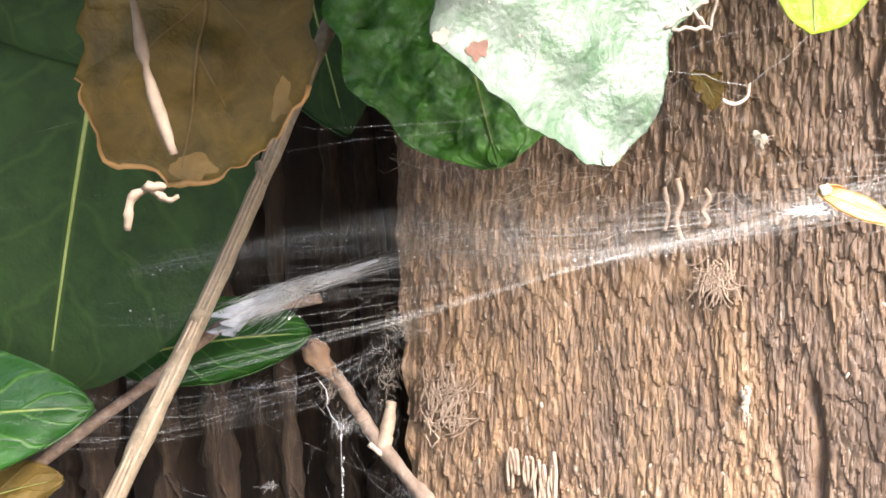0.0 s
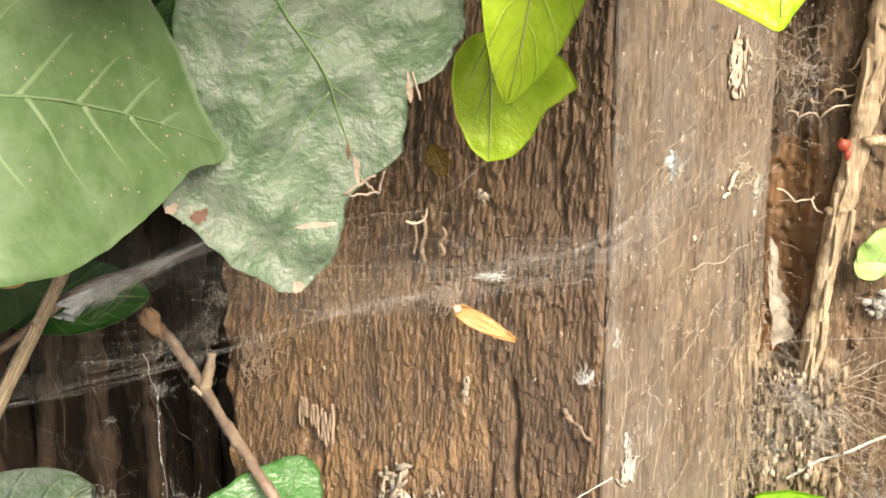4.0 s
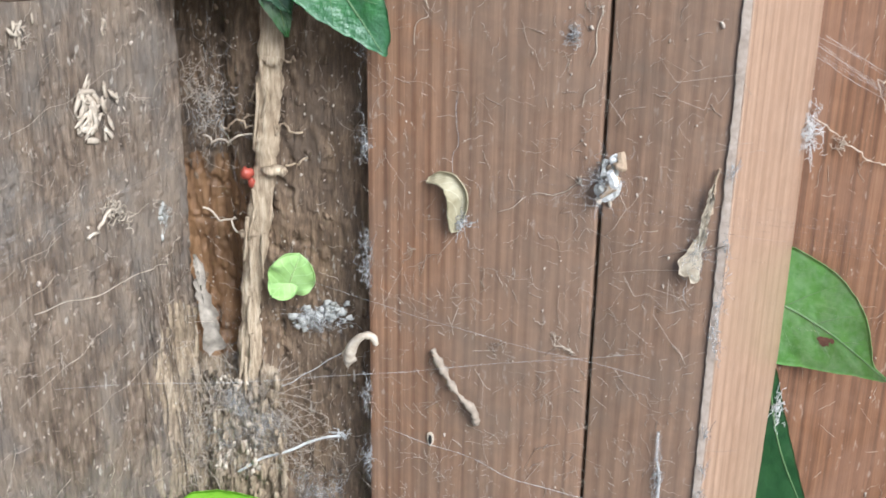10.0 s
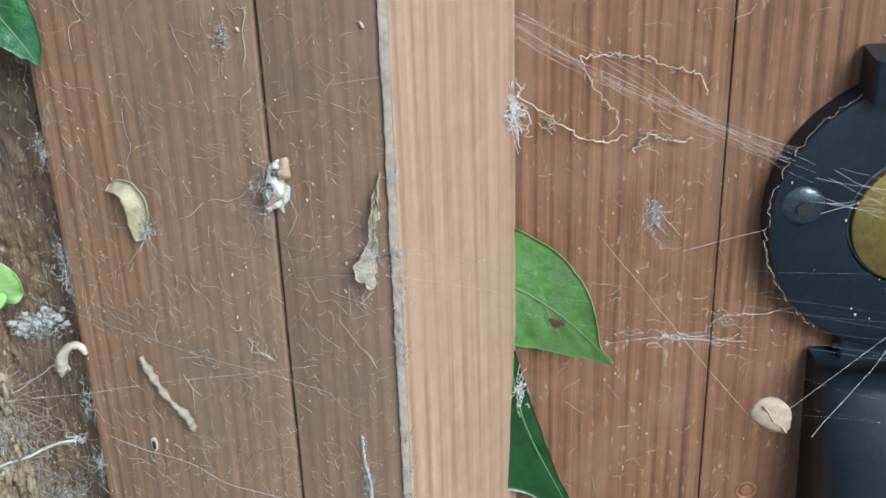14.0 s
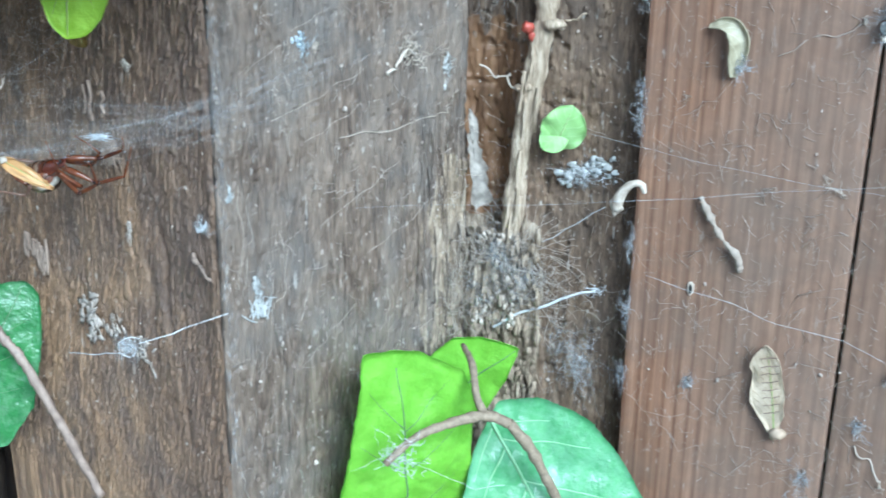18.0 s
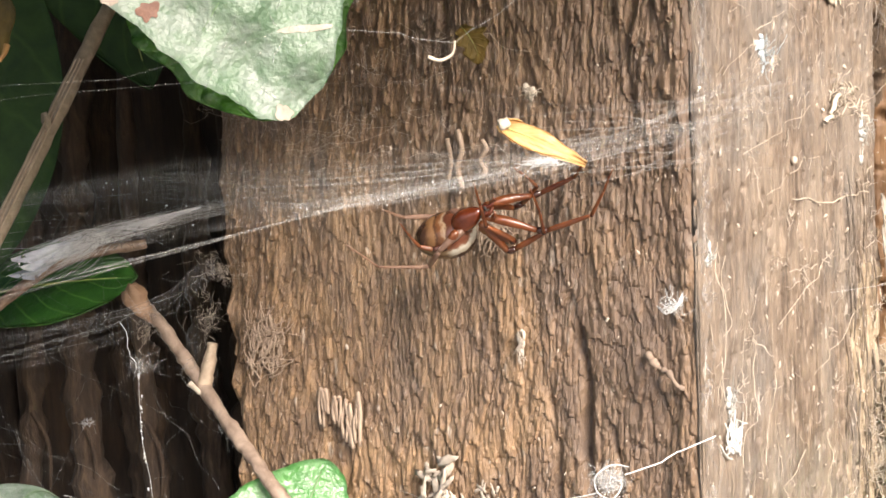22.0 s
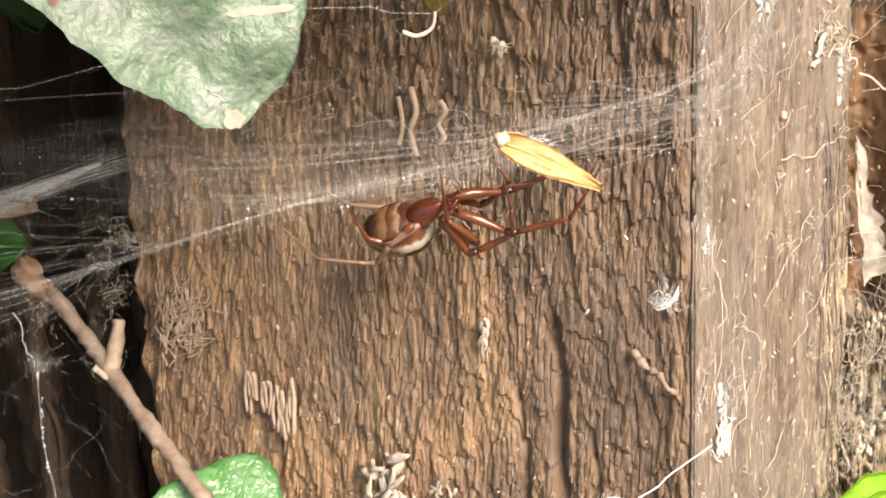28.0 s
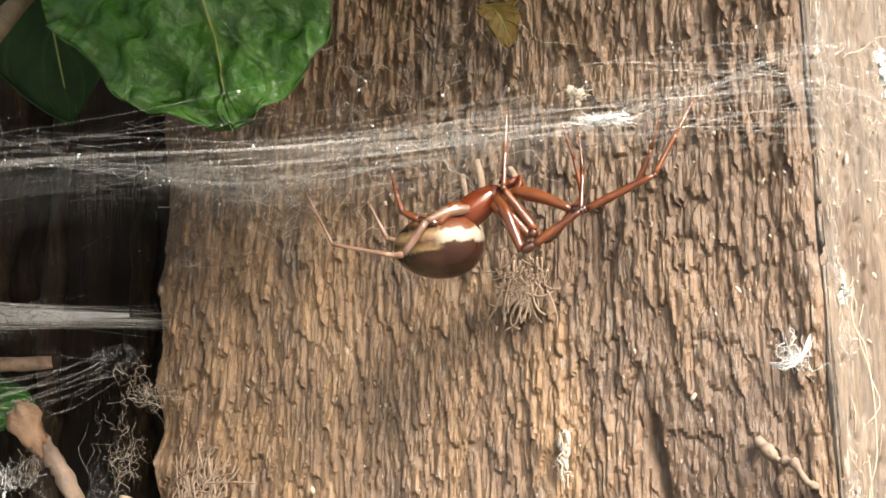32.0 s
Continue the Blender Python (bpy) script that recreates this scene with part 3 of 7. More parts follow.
def build_recess():
    xs = np.arange(24, 76.1, 0.42)
    zs = np.concatenate([[-1000, -300, -112], np.arange(-92, 68.1, 0.48), [88, 200, 450]])
    x, z = np.meshgrid(xs, zs, indexing="ij")
    live = smooth(-111, -92, z) * (1 - smooth(68, 87, z))
    num, gap, dy = cells(x / 1.5 + 1.2 * vnoise(x / 4, z / 9, 92), z / 3.4 + vnoise(x / 2, z / 4, 93), 94)
    h = 0.55 * num - 0.25 * dy * num - 0.35 * np.exp(-gap / 0.1) + 0.5 * (vnoise(x / 1.1, z / 8, 95) - 0.5) + 0.9 * (vnoise(x / 7, z / 10, 96) - 0.5)
    h -= 0.8 * smooth(0.72, 0.85, vnoise(x / 1.6, z / 2.2, 97))
    h = h * (0.4 + 0.6 * smooth(63, 50, x)) - 5.0 * smooth(43, 35, x) * smooth(-34, -14, z + 5 * vnoise(x / 3, z / 6, 101))
    h -= 6.5 * np.exp(-(((x - 37.5) / 2.6) ** 2 + ((z + 34) / 4.0) ** 2))
    m = recess_rot(x, z)
    num2, gap2, dy2 = cells(x / 1.1 + 1.6 * vnoise(x / 3, z / 6, 98), z / 6 + vnoise(x / 1.5, z / 5, 99), 60)
    h = h + m * (1.6 + 1.8 * num2 - 1.0 * dy2 * num2 - 0.8 * np.exp(-gap2 / 0.08) + 1.6 * vnoise(x / 3, z / 5, 100))
    h = h * live
    out = np.array([-0.196, -0.98])
    p = np.stack([x + out[0] * h, 69 - 0.2 * (x - 46) + out[1] * h, z], -1)
    v, f = sheet_solid(p.reshape(-1, 3), np.tile([out[0], out[1], 0.0], (p[..., 0].size, 1)), 12, len(xs), len(zs))
    ob = part("fence_board", (v, f), [OLD_BOARD, ROT, CAVITY])
    slot = np.zeros(len(f), int)
    k = (len(xs) - 1) * (len(zs) - 1)
    slot[:k] = (m[:-1, :-1] > 0.35).ravel()
    cave = smooth(46, 42, x) * smooth(-36, -30, z) * smooth(16, 2, z) + 0.9 * (vnoise(x / 2, z / 4, 103) - 0.5)
    slot[:k][(cave[:-1, :-1] > 0.6).ravel()] = 2
    ob.data.polygons.foreach_set("material_index", slot)
    tagged(ob, "dark weathered board set back between post and gate frame, rotten at its foot", "fence board", kind="structure")


build_recess()

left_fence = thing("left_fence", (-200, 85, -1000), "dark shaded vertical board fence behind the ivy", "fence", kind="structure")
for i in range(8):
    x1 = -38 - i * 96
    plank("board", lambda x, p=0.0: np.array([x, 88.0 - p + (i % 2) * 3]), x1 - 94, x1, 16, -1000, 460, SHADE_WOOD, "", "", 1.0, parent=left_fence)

gs = np.array([-3000, -300, -20, -5, -2, -1, 0, 1, 2, 5, 20, 300, 3000.0]) * 1000
gx, gy = np.meshgrid(gs, gs, indexing="ij")
tagged(part("ground", (np.stack([gx, gy, 0 * gx - 1000], -1).reshape(-1, 3), grid_faces(13, 13)), PAVING, flat=True), "dull grey-brown garden gravel", "ground", kind="structure")

# ---- leaves ----
LIME = leaf_material("young_leaf", (0.4, 0.6, 0.03), (0.58, 0.79, 0.08), (0.62, 0.78, 0.18), (1.0, 1.0, 0.5), 0.34, 0.4, 6, blister=0.9)
BRIGHT = leaf_material("bright_leaf", (0.09, 0.26, 0.045), (0.16, 0.38, 0.08), (0.3, 0.5, 0.16), (0.9, 1.0, 0.4), 0.3, 0.25, 6, dust=0.15)
FRONT = leaf_material("ivy_leaf", (0.046, 0.093, 0.03), (0.07, 0.127, 0.043), (0.13, 0.205, 0.08), (0.9, 1.0, 0.6), 0.6, 0.12, 4.6, dust=0.5, dust_colour=(0.113, 0.163, 0.092), blister=0.25)
DUSTY = leaf_material("dusty_leaf", (0.055, 0.1, 0.055), (0.1, 0.155, 0.092), (0.13, 0.2, 0.1), (0.8, 0.9, 0.6), 0.46, 0.1, 5, dust=0.62, dust_colour=(0.165, 0.187, 0.165), blister=1.15)
DARK = leaf_material("dark_leaf", (0.018, 0.075, 0.018), (0.045, 0.15, 0.03), (0.12, 0.24, 0.07), (0.8, 1.0, 0.4), 0.38, 0.15, 6, dust=0.25, blister=0.9)
DEAD = leaf_material("dead_leaf", (0.075, 0.052, 0.008), (0.2, 0.125, 0.02), (0.22, 0.14, 0.03), (1.0, 0.8, 0.4), 0.65, 0.22, 6, blister=0.8)
VEIN = plain("leaf_vein", (0.085, 0.15, 0.058), (0.12, 0.19, 0.08), 500, 0.5, 0.2)
FRONT_VEIN = plain("front_leaf_vein", (0.09, 0.145, 0.064), (0.118, 0.175, 0.088), 500, 0.6, 0.2)
DRY_VEIN = plain("dry_leaf_vein", (0.1, 0.06, 0.015), (0.2, 0.12, 0.035), 500, 0.6, 0.2)
STALK = plain("leaf_stalk", (0.2, 0.26, 0.06), (0.38, 0.42, 0.14), 500, 0.5, 0.2)

SHAPES = {
    "ovate": lambda u: np.sin(np.pi * np.clip(u, 0, 1) ** 0.72) ** 0.75 * (1 - 0.15 * u),
    "oval": lambda u: np.sin(np.pi * np.clip(u, 0, 1)) ** 0.55,
    "ivy": lambda u: np.clip(0.25 + 1.15 * np.exp(-(((u - 0.22) / 0.2) ** 2)) + 0.55 * np.exp(-(((u - 0.55) / 0.22) ** 2)), 0, 1) * smooth(-0.02, 0.1, u) * (1 - u) ** 0.55 * 1.25,
    "heart": lambda u: np.clip((1 - np.clip(u, 0, 1)) ** 0.62 * 1.32 * smooth(-0.08, 0.3, u), 0, 1),
}


def leaf(name, base, tip, width, facing, mat, label, shape="ovate", bend=0.08, fold=0.12, ripple=0.5, wave=0.0, ragged=0.0, seed=1, stalk=None, veins=0, nu=44, nv=25, skew=0.0, thick=0.28, group="", bubble=0.0):
    """One leaf from stalk end to tip; facing is the side that its upper face turns to."""
    base, tip = np.array(base, float), np.array(tip, float)
    along = tip - base
    size = np.linalg.norm(along)
    e1 = along / size
    e3 = np.array(facing, float)
    e3 -= e1 * (e3 @ e1)
    e3 /= np.linalg.norm(e3)
    e2 = np.cross(e3, e1)
    u, v = np.meshgrid(np.linspace(0, 1, nu), np.linspace(-1, 1, nv), indexing="ij")
    half = SHAPES[shape](u) * width / 2
    half = np.maximum(half, 0.12)
    edge = 1 + ragged * (vnoise(u * 9 + (v > 0) * 40, 0 * u, seed) - 0.55) * np.abs(v) ** 3 * 2 + wave * np.sin(u * 26 + seed) * np.abs(v) ** 4
    y = v * half * edge * np.where(v > 0, 1 + skew, 1 - skew)
    lift = -bend * size * (2 * u - 1) ** 2 + bend * size * 0.4 + fold * np.abs(y)
    lift = lift + ripple * (vnoise(u * 5, v * 2.2, seed + 2) - 0.5) * 2 * np.abs(v) ** 0.7
    lift = lift + 0.12 * ripple * np.sin((u - 0.3 * np.abs(v)) * 6 * 2 * np.pi) * np.abs(v)
    lift = lift + bubble * ((vnoise(u * size / 3.2, y / 3.2, seed + 5) - 0.5) * 2 + (vnoise(u * size / 1.5, y / 1.5, seed + 6) - 0.5))
    top = base + (u * size)[..., None] * e1 + y[..., None] * e2 + lift[..., None] * e3
    du, dv = np.gradient(top, axis=0), np.gradient(top, axis=1)
    nor = np.cross(du, dv)
    nor /= np.linalg.norm(nor, axis=-1, keepdims=True) + 1e-9
    ob = thing(name, base, label, "leaf", group)
    t = top.reshape(-1, 3)
    vv, ff = sheet_solid(t, nor.reshape(-1, 3), thick, nu, nv)
    uv = np.stack([u, v], -1).reshape(-1, 2)
    part("blade", (vv, ff), mat, ob, uv=np.concatenate([uv, uv]))
    mid = top[:, nv // 2] + nor[:, nv // 2] * 0.04
    part("midrib", tube(mid[: int(nu * 0.93)], np.linspace(0.34, 0.08, int(nu * 0.93)) * size / 40, 6), STALK, ob)
    for i in range(veins):
        for s in (-1, 1):
            u0 = 0.1 + 0.72 * i / max(veins, 1)
            ts = np.linspace(0, 0.86, 10)
            ui = np.clip(u0 + 0.28 * ts, 0, 0.99)
            iu, iv = (ui * (nu - 1)).round().astype(int), ((1 + s * ts) / 2 * (nv - 1)).round().astype(int)
            line = curve((top[iu, iv] + nor[iu, iv] * 0.02)[::3], 12)
            part("vein", tube(line, np.linspace(0.12, 0.03, 12) * size / 40, 5), VEIN, ob)
    if stalk is not None:
        pts = [np.array(p, float) for p in stalk] + [base, base + e1 * 1.0]
        part("leaf_stalk", tube(curve(pts, 16), np.linspace(0.55, 0.4, 16), 7), STALK, ob)
    return ob


def cut_leaf(name, base, tip, facing, outline, middle, mat, label, bow=None, ripple=0.6, ragged=0.25, seed=1, rib=(), veins=(), spots=(), thick=0.28, rings=16, turns=150, rim=None, vein=None):
    """One leaf with an outline of its own, in millimetres along and across its axis; bow bends the blade."""
    base, e3 = np.array(base, float), np.array(facing, float)
    e3 /= np.linalg.norm(e3)
    e1 = np.array(tip, float) - base
    e1 -= e3 * (e1 @ e3)
    e1 /= np.linalg.norm(e1)
    e2 = np.cross(e3, e1)
    o = np.array(list(outline) + [outline[0]], float)
    far = np.r_[0, np.cumsum(np.hypot(*np.diff(o, axis=0).T))]
    t = np.linspace(0, far[-1], turns, endpoint=False)
    o = np.stack([np.interp(t, far, o[:, 0]), np.interp(t, far, o[:, 1])], 1)
    o = (np.roll(o, 1, 0) + 2 * o + np.roll(o, -1, 0)) / 4
    o = o + (np.stack([vnoise(t * 0.9, 0 * t, seed), vnoise(t * 0.9, 0 * t, seed + 4)], 1) - 0.5) * ragged * 2
    mid = np.array(middle, float)
    k = np.linspace(0.004, 1, rings) ** 0.8
    uv = mid + k[:, None, None] * (o[None] - mid)

    def lift(u, v):
        h = ripple * ((vnoise(u / 5, v / 5, seed + 2) - 0.5) * 2 + 0.5 * (vnoise(u / 1.8, v / 1.8, seed + 3) - 0.5))
        return h + (bow(u, v) if bow else 0)

    def place(u, v, proud=0.0):
        u, v = np.asarray(u, float), np.asarray(v, float)
        return base + u[..., None] * e1 + v[..., None] * e2 + (lift(u, v) + proud)[..., None] * e3

    top = place(uv[..., 0], uv[..., 1]).reshape(-1, 3)
    n = rings * turns
    f = grid_faces(rings, turns, True)
    faces = f[:, ::-1].tolist() + (f + n).tolist() + [list(range(turns)), [n + i for i in range(turns)][::-1]]
    lip = [(rings - 1) * turns + i for i in range(turns)]
    faces += [[a, b, b + n, a + n] for a, b in zip(lip, lip[1:] + lip[:1])]
    v = np.concatenate([top, top - e3 * thick])
    ob = thing(name, base, label, "leaf")
    part("blade", (v, faces), mat, ob, uv=np.tile([0.9, 3.0], (2 * n, 1)))
    if len(rib):
        r = curve([(*q, 0) for q in rib], 40)
        part("midrib", tube(place(r[:, 0], r[:, 1], 0.05), np.linspace(0.42 if vein else 0.3, 0.08, 40), 6), vein if vein else STALK if mat is LIME else FRONT_VEIN if mat is FRONT else DRY_VEIN if mat is DEAD else VEIN, ob)
    for a, b, c, d in veins:
        r = curve([(a, b, 0), ((a + c) / 2 - 0.4, (b + d) / 2, 0), (c, d, 0)], 16)
        part("vein", tube(place(r[:, 0], r[:, 1], -0.28 if mat is FRONT else -0.02), np.linspace(0.5, 0.2, 16) if mat is FRONT else np.linspace(0.24, 0.07, 16) if vein else np.linspace(0.12, 0.03, 16), 8), vein if vein else STALK if mat is LIME else FRONT_VEIN if mat is FRONT else DRY_VEIN if mat is DEAD else VEIN, ob)
    if rim:
        q = o[int(rim[0] * turns) : int(rim[1] * turns)]
        part("curled_rim", tube(place(q[:, 0], q[:, 1], 0.15), 0.03 + 0.4 * vnoise(np.arange(len(q)) * 0.3, np.zeros(len(q)), seed), 6), rim[2], ob, "lighter rim, light through the edge")
    for a, b, ru, rv, m in spots:
        q = np.linspace(0, 2 * np.pi, 30, endpoint=False)
        rad = 0.55 + 0.9 * vnoise(np.cos(q) * 1.9 + a, np.sin(q) * 1.9 + b, seed)
        rr = np.linspace(0.02, 1, 6)[:, None]
        pu, pv = a + rr * np.cos(q) * rad * ru, b + rr * np.sin(q) * rad * rv
        pts = place(pu, pv, 0.1)
        part("dead_spot", (pts.reshape(-1, 3), grid_faces(6, 30, True)[:, ::-1].tolist() + [list(range(30))]), m, ob, "brown dead spot")
    return ob, place


BROWN_SPOT = plain("brown_leaf_spot", (0.07, 0.03, 0.018), (0.14, 0.066, 0.042), 900, 0.7, 0.4)
TAN_SPOT = plain("tan_leaf_scar", (0.2, 0.15, 0.115), (0.36, 0.3, 0.25), 900, 0.75, 0.5)
front, on_front = cut_leaf("ivy_leaf", (-60.7, -76.4, 42.4), (-44.8, -43.6, 31.0), (3, -1, 1.3),
         [(28.2, 15.8), (32.2, 10.8), (34, 4.5), (36.3, 1.6), (38.2, 0), (36.7, -2.3), (30.5, -3.8), (23.9, -9.2), (16.3, -14), (9.7, -17.2), (3.5, -18.3), (-3.3, -17), (-8, -14), (-9, -5.5), (-3, 9.4), (7.9, 22.8), (17.2, 26.4), (22, 21)],
         (14, 2), FRONT, "large pale green ivy leaf with clear veins", lambda u, v: -0.9 * np.log1p(np.exp((5 - u + 0.35 * np.maximum(v, 0)) / 1.5)) * 1.5, 0.5, 0.15, 3,
         [(-7, 0), (10, 0.6), (25, 0.9), (36.5, 0)],
         [(0, 0.2, 12, 14), (7, 0.4, 20, 13), (14, 0.6, 26, 11), (21, 0.8, 30.5, 8.5), (27, 0.8, 33, 4), (1, 0.2, 10, -13.5), (8, 0.5, 17, -11.5), (15, 0.7, 23, -8), (22, 0.9, 28, -4.5), (-5, 0, 3, -15)], thick=0.35)
dusty, on_dusty = cut_leaf("ivy_leaf", (-42.1, -40.3, 56.8), (-38.4, -40, 11.8), (0.45, -1, 0.03),
         [(21.2, -9.5), (26, -11), (30.8, -14.4), (32.5, -14.2), (35.2, -11.1), (39.7, -7.8), (44.8, -1.3), (45.1, 0.3), (43.1, 3.3), (39.8, 5.7), (37, 6.3), (34.6, 7.4), (33, 9), (31.5, 11.7), (29.5, 14.7), (24.7, 15.8), (21.9, 16.2), (21.2, 18.8), (19.7, 21.7), (15.3, 24.4), (11.4, 24.4), (4.1, 21.5), (-0.6, 8.4), (-1, 0), (4.7, -9.3), (13.8, -11)],
         (20, 3), DUSTY, "grey-green dusty ivy leaf with torn brown edge", None, 1.1, 0.3, 5,
         [(-1, 0), (9.3, 1.5), (18, 5.9), (26, 8.1), (29, 8.6)],
         [(4, 0.6, 13, -8), (10, 1.8, 22, -8), (16, 4.8, 29, -10), (21, 6.6, 36, -6), (6, 1, 10, 18), (13, 3, 20, 15), (20, 6.4, 26, 13)],
         [(33.6, -10.4, 0.8, 1.0, BROWN_SPOT), (32.2, -13.6, 0.6, 0.8, TAN_SPOT), (36.8, 3.2, 0.35, 1.8, TAN_SPOT), (30.5, 9.0, 1.8, 0.35, TAN_SPOT), (28.0, 8.3, 1.4, 0.25, BROWN_SPOT), (44, 0.3, 0.8, 0.8, TAN_SPOT), (21.6, 16.4, 1.5, 0.35, TAN_SPOT)])
part("leaf_stalk", tube(curve([(-44, -36, 78), (-42.5, -39, 66), (-42.1, -40.3, 56.8)], 14), 0.5, 7), STALK, dusty)
for a, b in (((33.6, 7.0), (31.6, 11.2)), ((32.0, 9.4), (33.6, 10.8)), ((33.8, 7.6), (34.0, 11.6)), ((34.0, 11.6), (31.2, 12.2)), ((19.8, 16.9), (23.2, 17.6))):
    part("torn_vein", tube(on_dusty(np.linspace(a[0], b[0], 8) + 0.15 * np.sin(np.arange(8) * 2.0), np.linspace(a[1], b[1], 8), 0.1), 0.18, 5), TAN_SPOT, dusty, "dry brown torn vein")
g = np.random.default_rng(19)
lint = []
for i in range(70):
    a, b, q, ln = g.uniform(2, 43), g.uniform(-8, 15), g.uniform(0, 3.14), g.uniform(0.6, 2.6)
    us = a + np.linspace(0, 1, 6) * ln * math.cos(q) + g.normal(size=6) * 0.08
    vs = b + np.linspace(0, 1, 6) * ln * math.sin(q) + g.normal(size=6) * 0.08
    if a < 30 or -7 < b < 3:
        lint.append(tube(on_dusty(us, vs, 0.1), g.uniform(0.015, 0.04), 3, False))
tagged(part("leaf_lint", join(*lint), FINE_SILK, dusty, "white lint fibres"), kind="stuff")
specks = [blob(on_front(np.array(g.uniform(0, 32)), np.array(g.uniform(-12, 12)), 0.08), g.uniform(0.06, 0.2, 3), 4, 5, 0.5, i) for i in range(60)]
tagged(part("leaf_specks", join(*specks), TAN_SPOT, front, "pale specks of dust"), kind="stuff")
cut_leaf("young_leaf", (-17.8, -13, 41), (-17, -13, 23.5), (0, -1, 0.15), [(6.4, -4.8), (10.9, -4.5), (15.5, -2.4), (17.5, -0.2), (16.9, 3.2), (13.9, 6.2), (11, 7.6), (7.7, 12.3), (4.1, 10.5), (1, 6.6), (-0.3, 2.2), (0.5, -2.2), (2.8, -4.2)], (8, 2), LIME,
         "lime green young leaf with rounded lobes", lambda u, v: 0.12 * np.abs(v), 0.7, 0.12, 7, [(0, 0.5), (8, 0.5), (17, 0)], [(1, 0.5, 9, -3.6), (6, 0.5, 14, -2.4), (1, 0.5, 7, 9), (6, 0.5, 12.5, 5)], rings=14, turns=110)
leaf("young_leaf", (-9, -32, 62), (-13.8, -26.2, 32.8), 14, (0.25, -0.95, 0.1), LIME, "lime green pointed young leaf hanging down", "ovate", 0.1, 0.3, 0.4, seed=8, stalk=[(-6, -30, 72)])
cut_leaf("young_leaf", (14, -43, 80), (15, -43, 44.4), (0.05, -1, 0.25),
         [(35.6, 0), (31, 3.4), (26, 8), (23, 9), (22, 14), (17, 16.5), (10, 15.5), (2, 12), (-1, 0), (0, -7), (10, -15), (24, -15), (31.5, -8)], (16, -1), LIME,
         "pale lime lobed leaf with a sharp tip", None, 0.7, 0.15, 9, [(-1, 0), (16, 0.6), (34, 0)], [(6, 0.2, 13, 8), (14, 0.5, 20, 7), (22, 0.5, 26, 4), (6, 0.2, 14, -12), (14, 0.5, 23, -11), (22, 0.5, 29, -7)])

# ---- more materials for small things ----
# blue of the reflected sky is put into this near-black
BLACK_METAL = plain("black_painted_metal", (0.005, 0.008, 0.012), (0.012, 0.018, 0.026), 900, 0.36, 0.06)
BLACK_METAL.node_tree.nodes["Principled BSDF"].inputs["Specular IOR Level"].default_value = 0.25
BRASS = plain("tarnished_brass", (0.22, 0.16, 0.05), (0.4, 0.31, 0.11), 700, 0.42, 0.1, 0.9)
DARK_STEEL = plain("dark_steel", (0.02, 0.028, 0.036), (0.085, 0.105, 0.125), 900, 0.3, 0.15, 0.6)
STEEL = plain("worn_steel", (0.07, 0.085, 0.1), (0.24, 0.27, 0.3), 900, 0.3, 0.1, 0.9)
HOLE = plain("dark_recess", (0.006, 0.005, 0.004), (0.015, 0.012, 0.01), 500, 0.8, 0.0)
VINE_BARK = wood("vine_bark", (0.17, 0.115, 0.07), (0.52, 0.405, 0.28), (0.74, 0.63, 0.475), 1.8, 0.16, 0.8, 1.0, (0.25, 0.17, 0.1), 0.6)
RED = plain("red_bud_skin", (0.2, 0.03, 0.018), (0.38, 0.085, 0.055), 900, 0.45, 0.3)
PALE = plain("pale_dry_tissue", (0.27, 0.21, 0.155), (0.54, 0.47, 0.38), 600, 0.7, 0.35)
SHELL = leaf_material("dry_curled_leaf", (0.3, 0.26, 0.16), (0.45, 0.4, 0.27), (0.55, 0.5, 0.36), (1.0, 0.9, 0.6), 0.5, 0.2, 5, blister=0.4)
AMBER = leaf_material("amber_bud_scale", (0.48, 0.25, 0.075), (0.6, 0.38, 0.16), (0.62, 0.45, 0.24), (1.0, 0.8, 0.35), 0.4, 0.35, 9, blister=0.3)
SAMARA = leaf_material("dry_seed_wing", (0.4, 0.3, 0.19), (0.64, 0.53, 0.38), (0.3, 0.18, 0.09), (1.0, 0.85, 0.6), 0.6, 0.2, 11, blister=0.5)
CRUST = plain("white_lichen_crust", (0.26, 0.255, 0.235), (0.5, 0.49, 0.455), 900, 0.85, 0.6)
BLUE_CRUST = plain("blue_grey_lichen", (0.28, 0.32, 0.34), (0.5, 0.55, 0.57), 900, 0.85, 0.6)
NEST = plain("pale_fibre_tubes", (0.22, 0.152, 0.108), (0.42, 0.315, 0.235), 700, 0.8, 0.4)


def up(plan_point, z):
    return np.array([plan_point[0], plan_point[1], z])


def squiggle(a, b, n=14, sway=1.0, seed=0, sag=0.0):
    """A wandering line from a to b."""
    a, b = np.array(a, float), np.array(b, float)
    t = np.linspace(0, 1, n)
    p = a + (b - a) * t[:, None]
    env = np.sin(np.pi * t)[:, None] ** 0.5
    w = np.stack([vnoise(t * 6, 0 * t + k * 3.7, seed + k) - 0.5 for k in range(3)], 1) * 2
    w -= w[:1] * (1 - t[:, None]) + w[-1:] * t[:, None]
    p = p + w * sway * env
    p[:, 2] -= sag * 4 * t * (1 - t)
    return p


def string(a, b, r=0.04, n=14, sway=1.0, seed=0, sag=0.0, sides=3):
    return tube(squiggle(a, b, n, sway, seed, sag), r, sides, False)


def tangle(c, spread, count, r=0.03, seed=0, curl=1.0, length=1.0, n=12):
    """Many fine curly strands round a place."""
    g = np.random.default_rng(seed)
    out = []
    c, spread = np.array(c, float), np.array(spread, float)
    for i in range(count):
        a = c + g.normal(size=3) * spread * 0.55
        b = a + g.normal(size=3) * spread * length
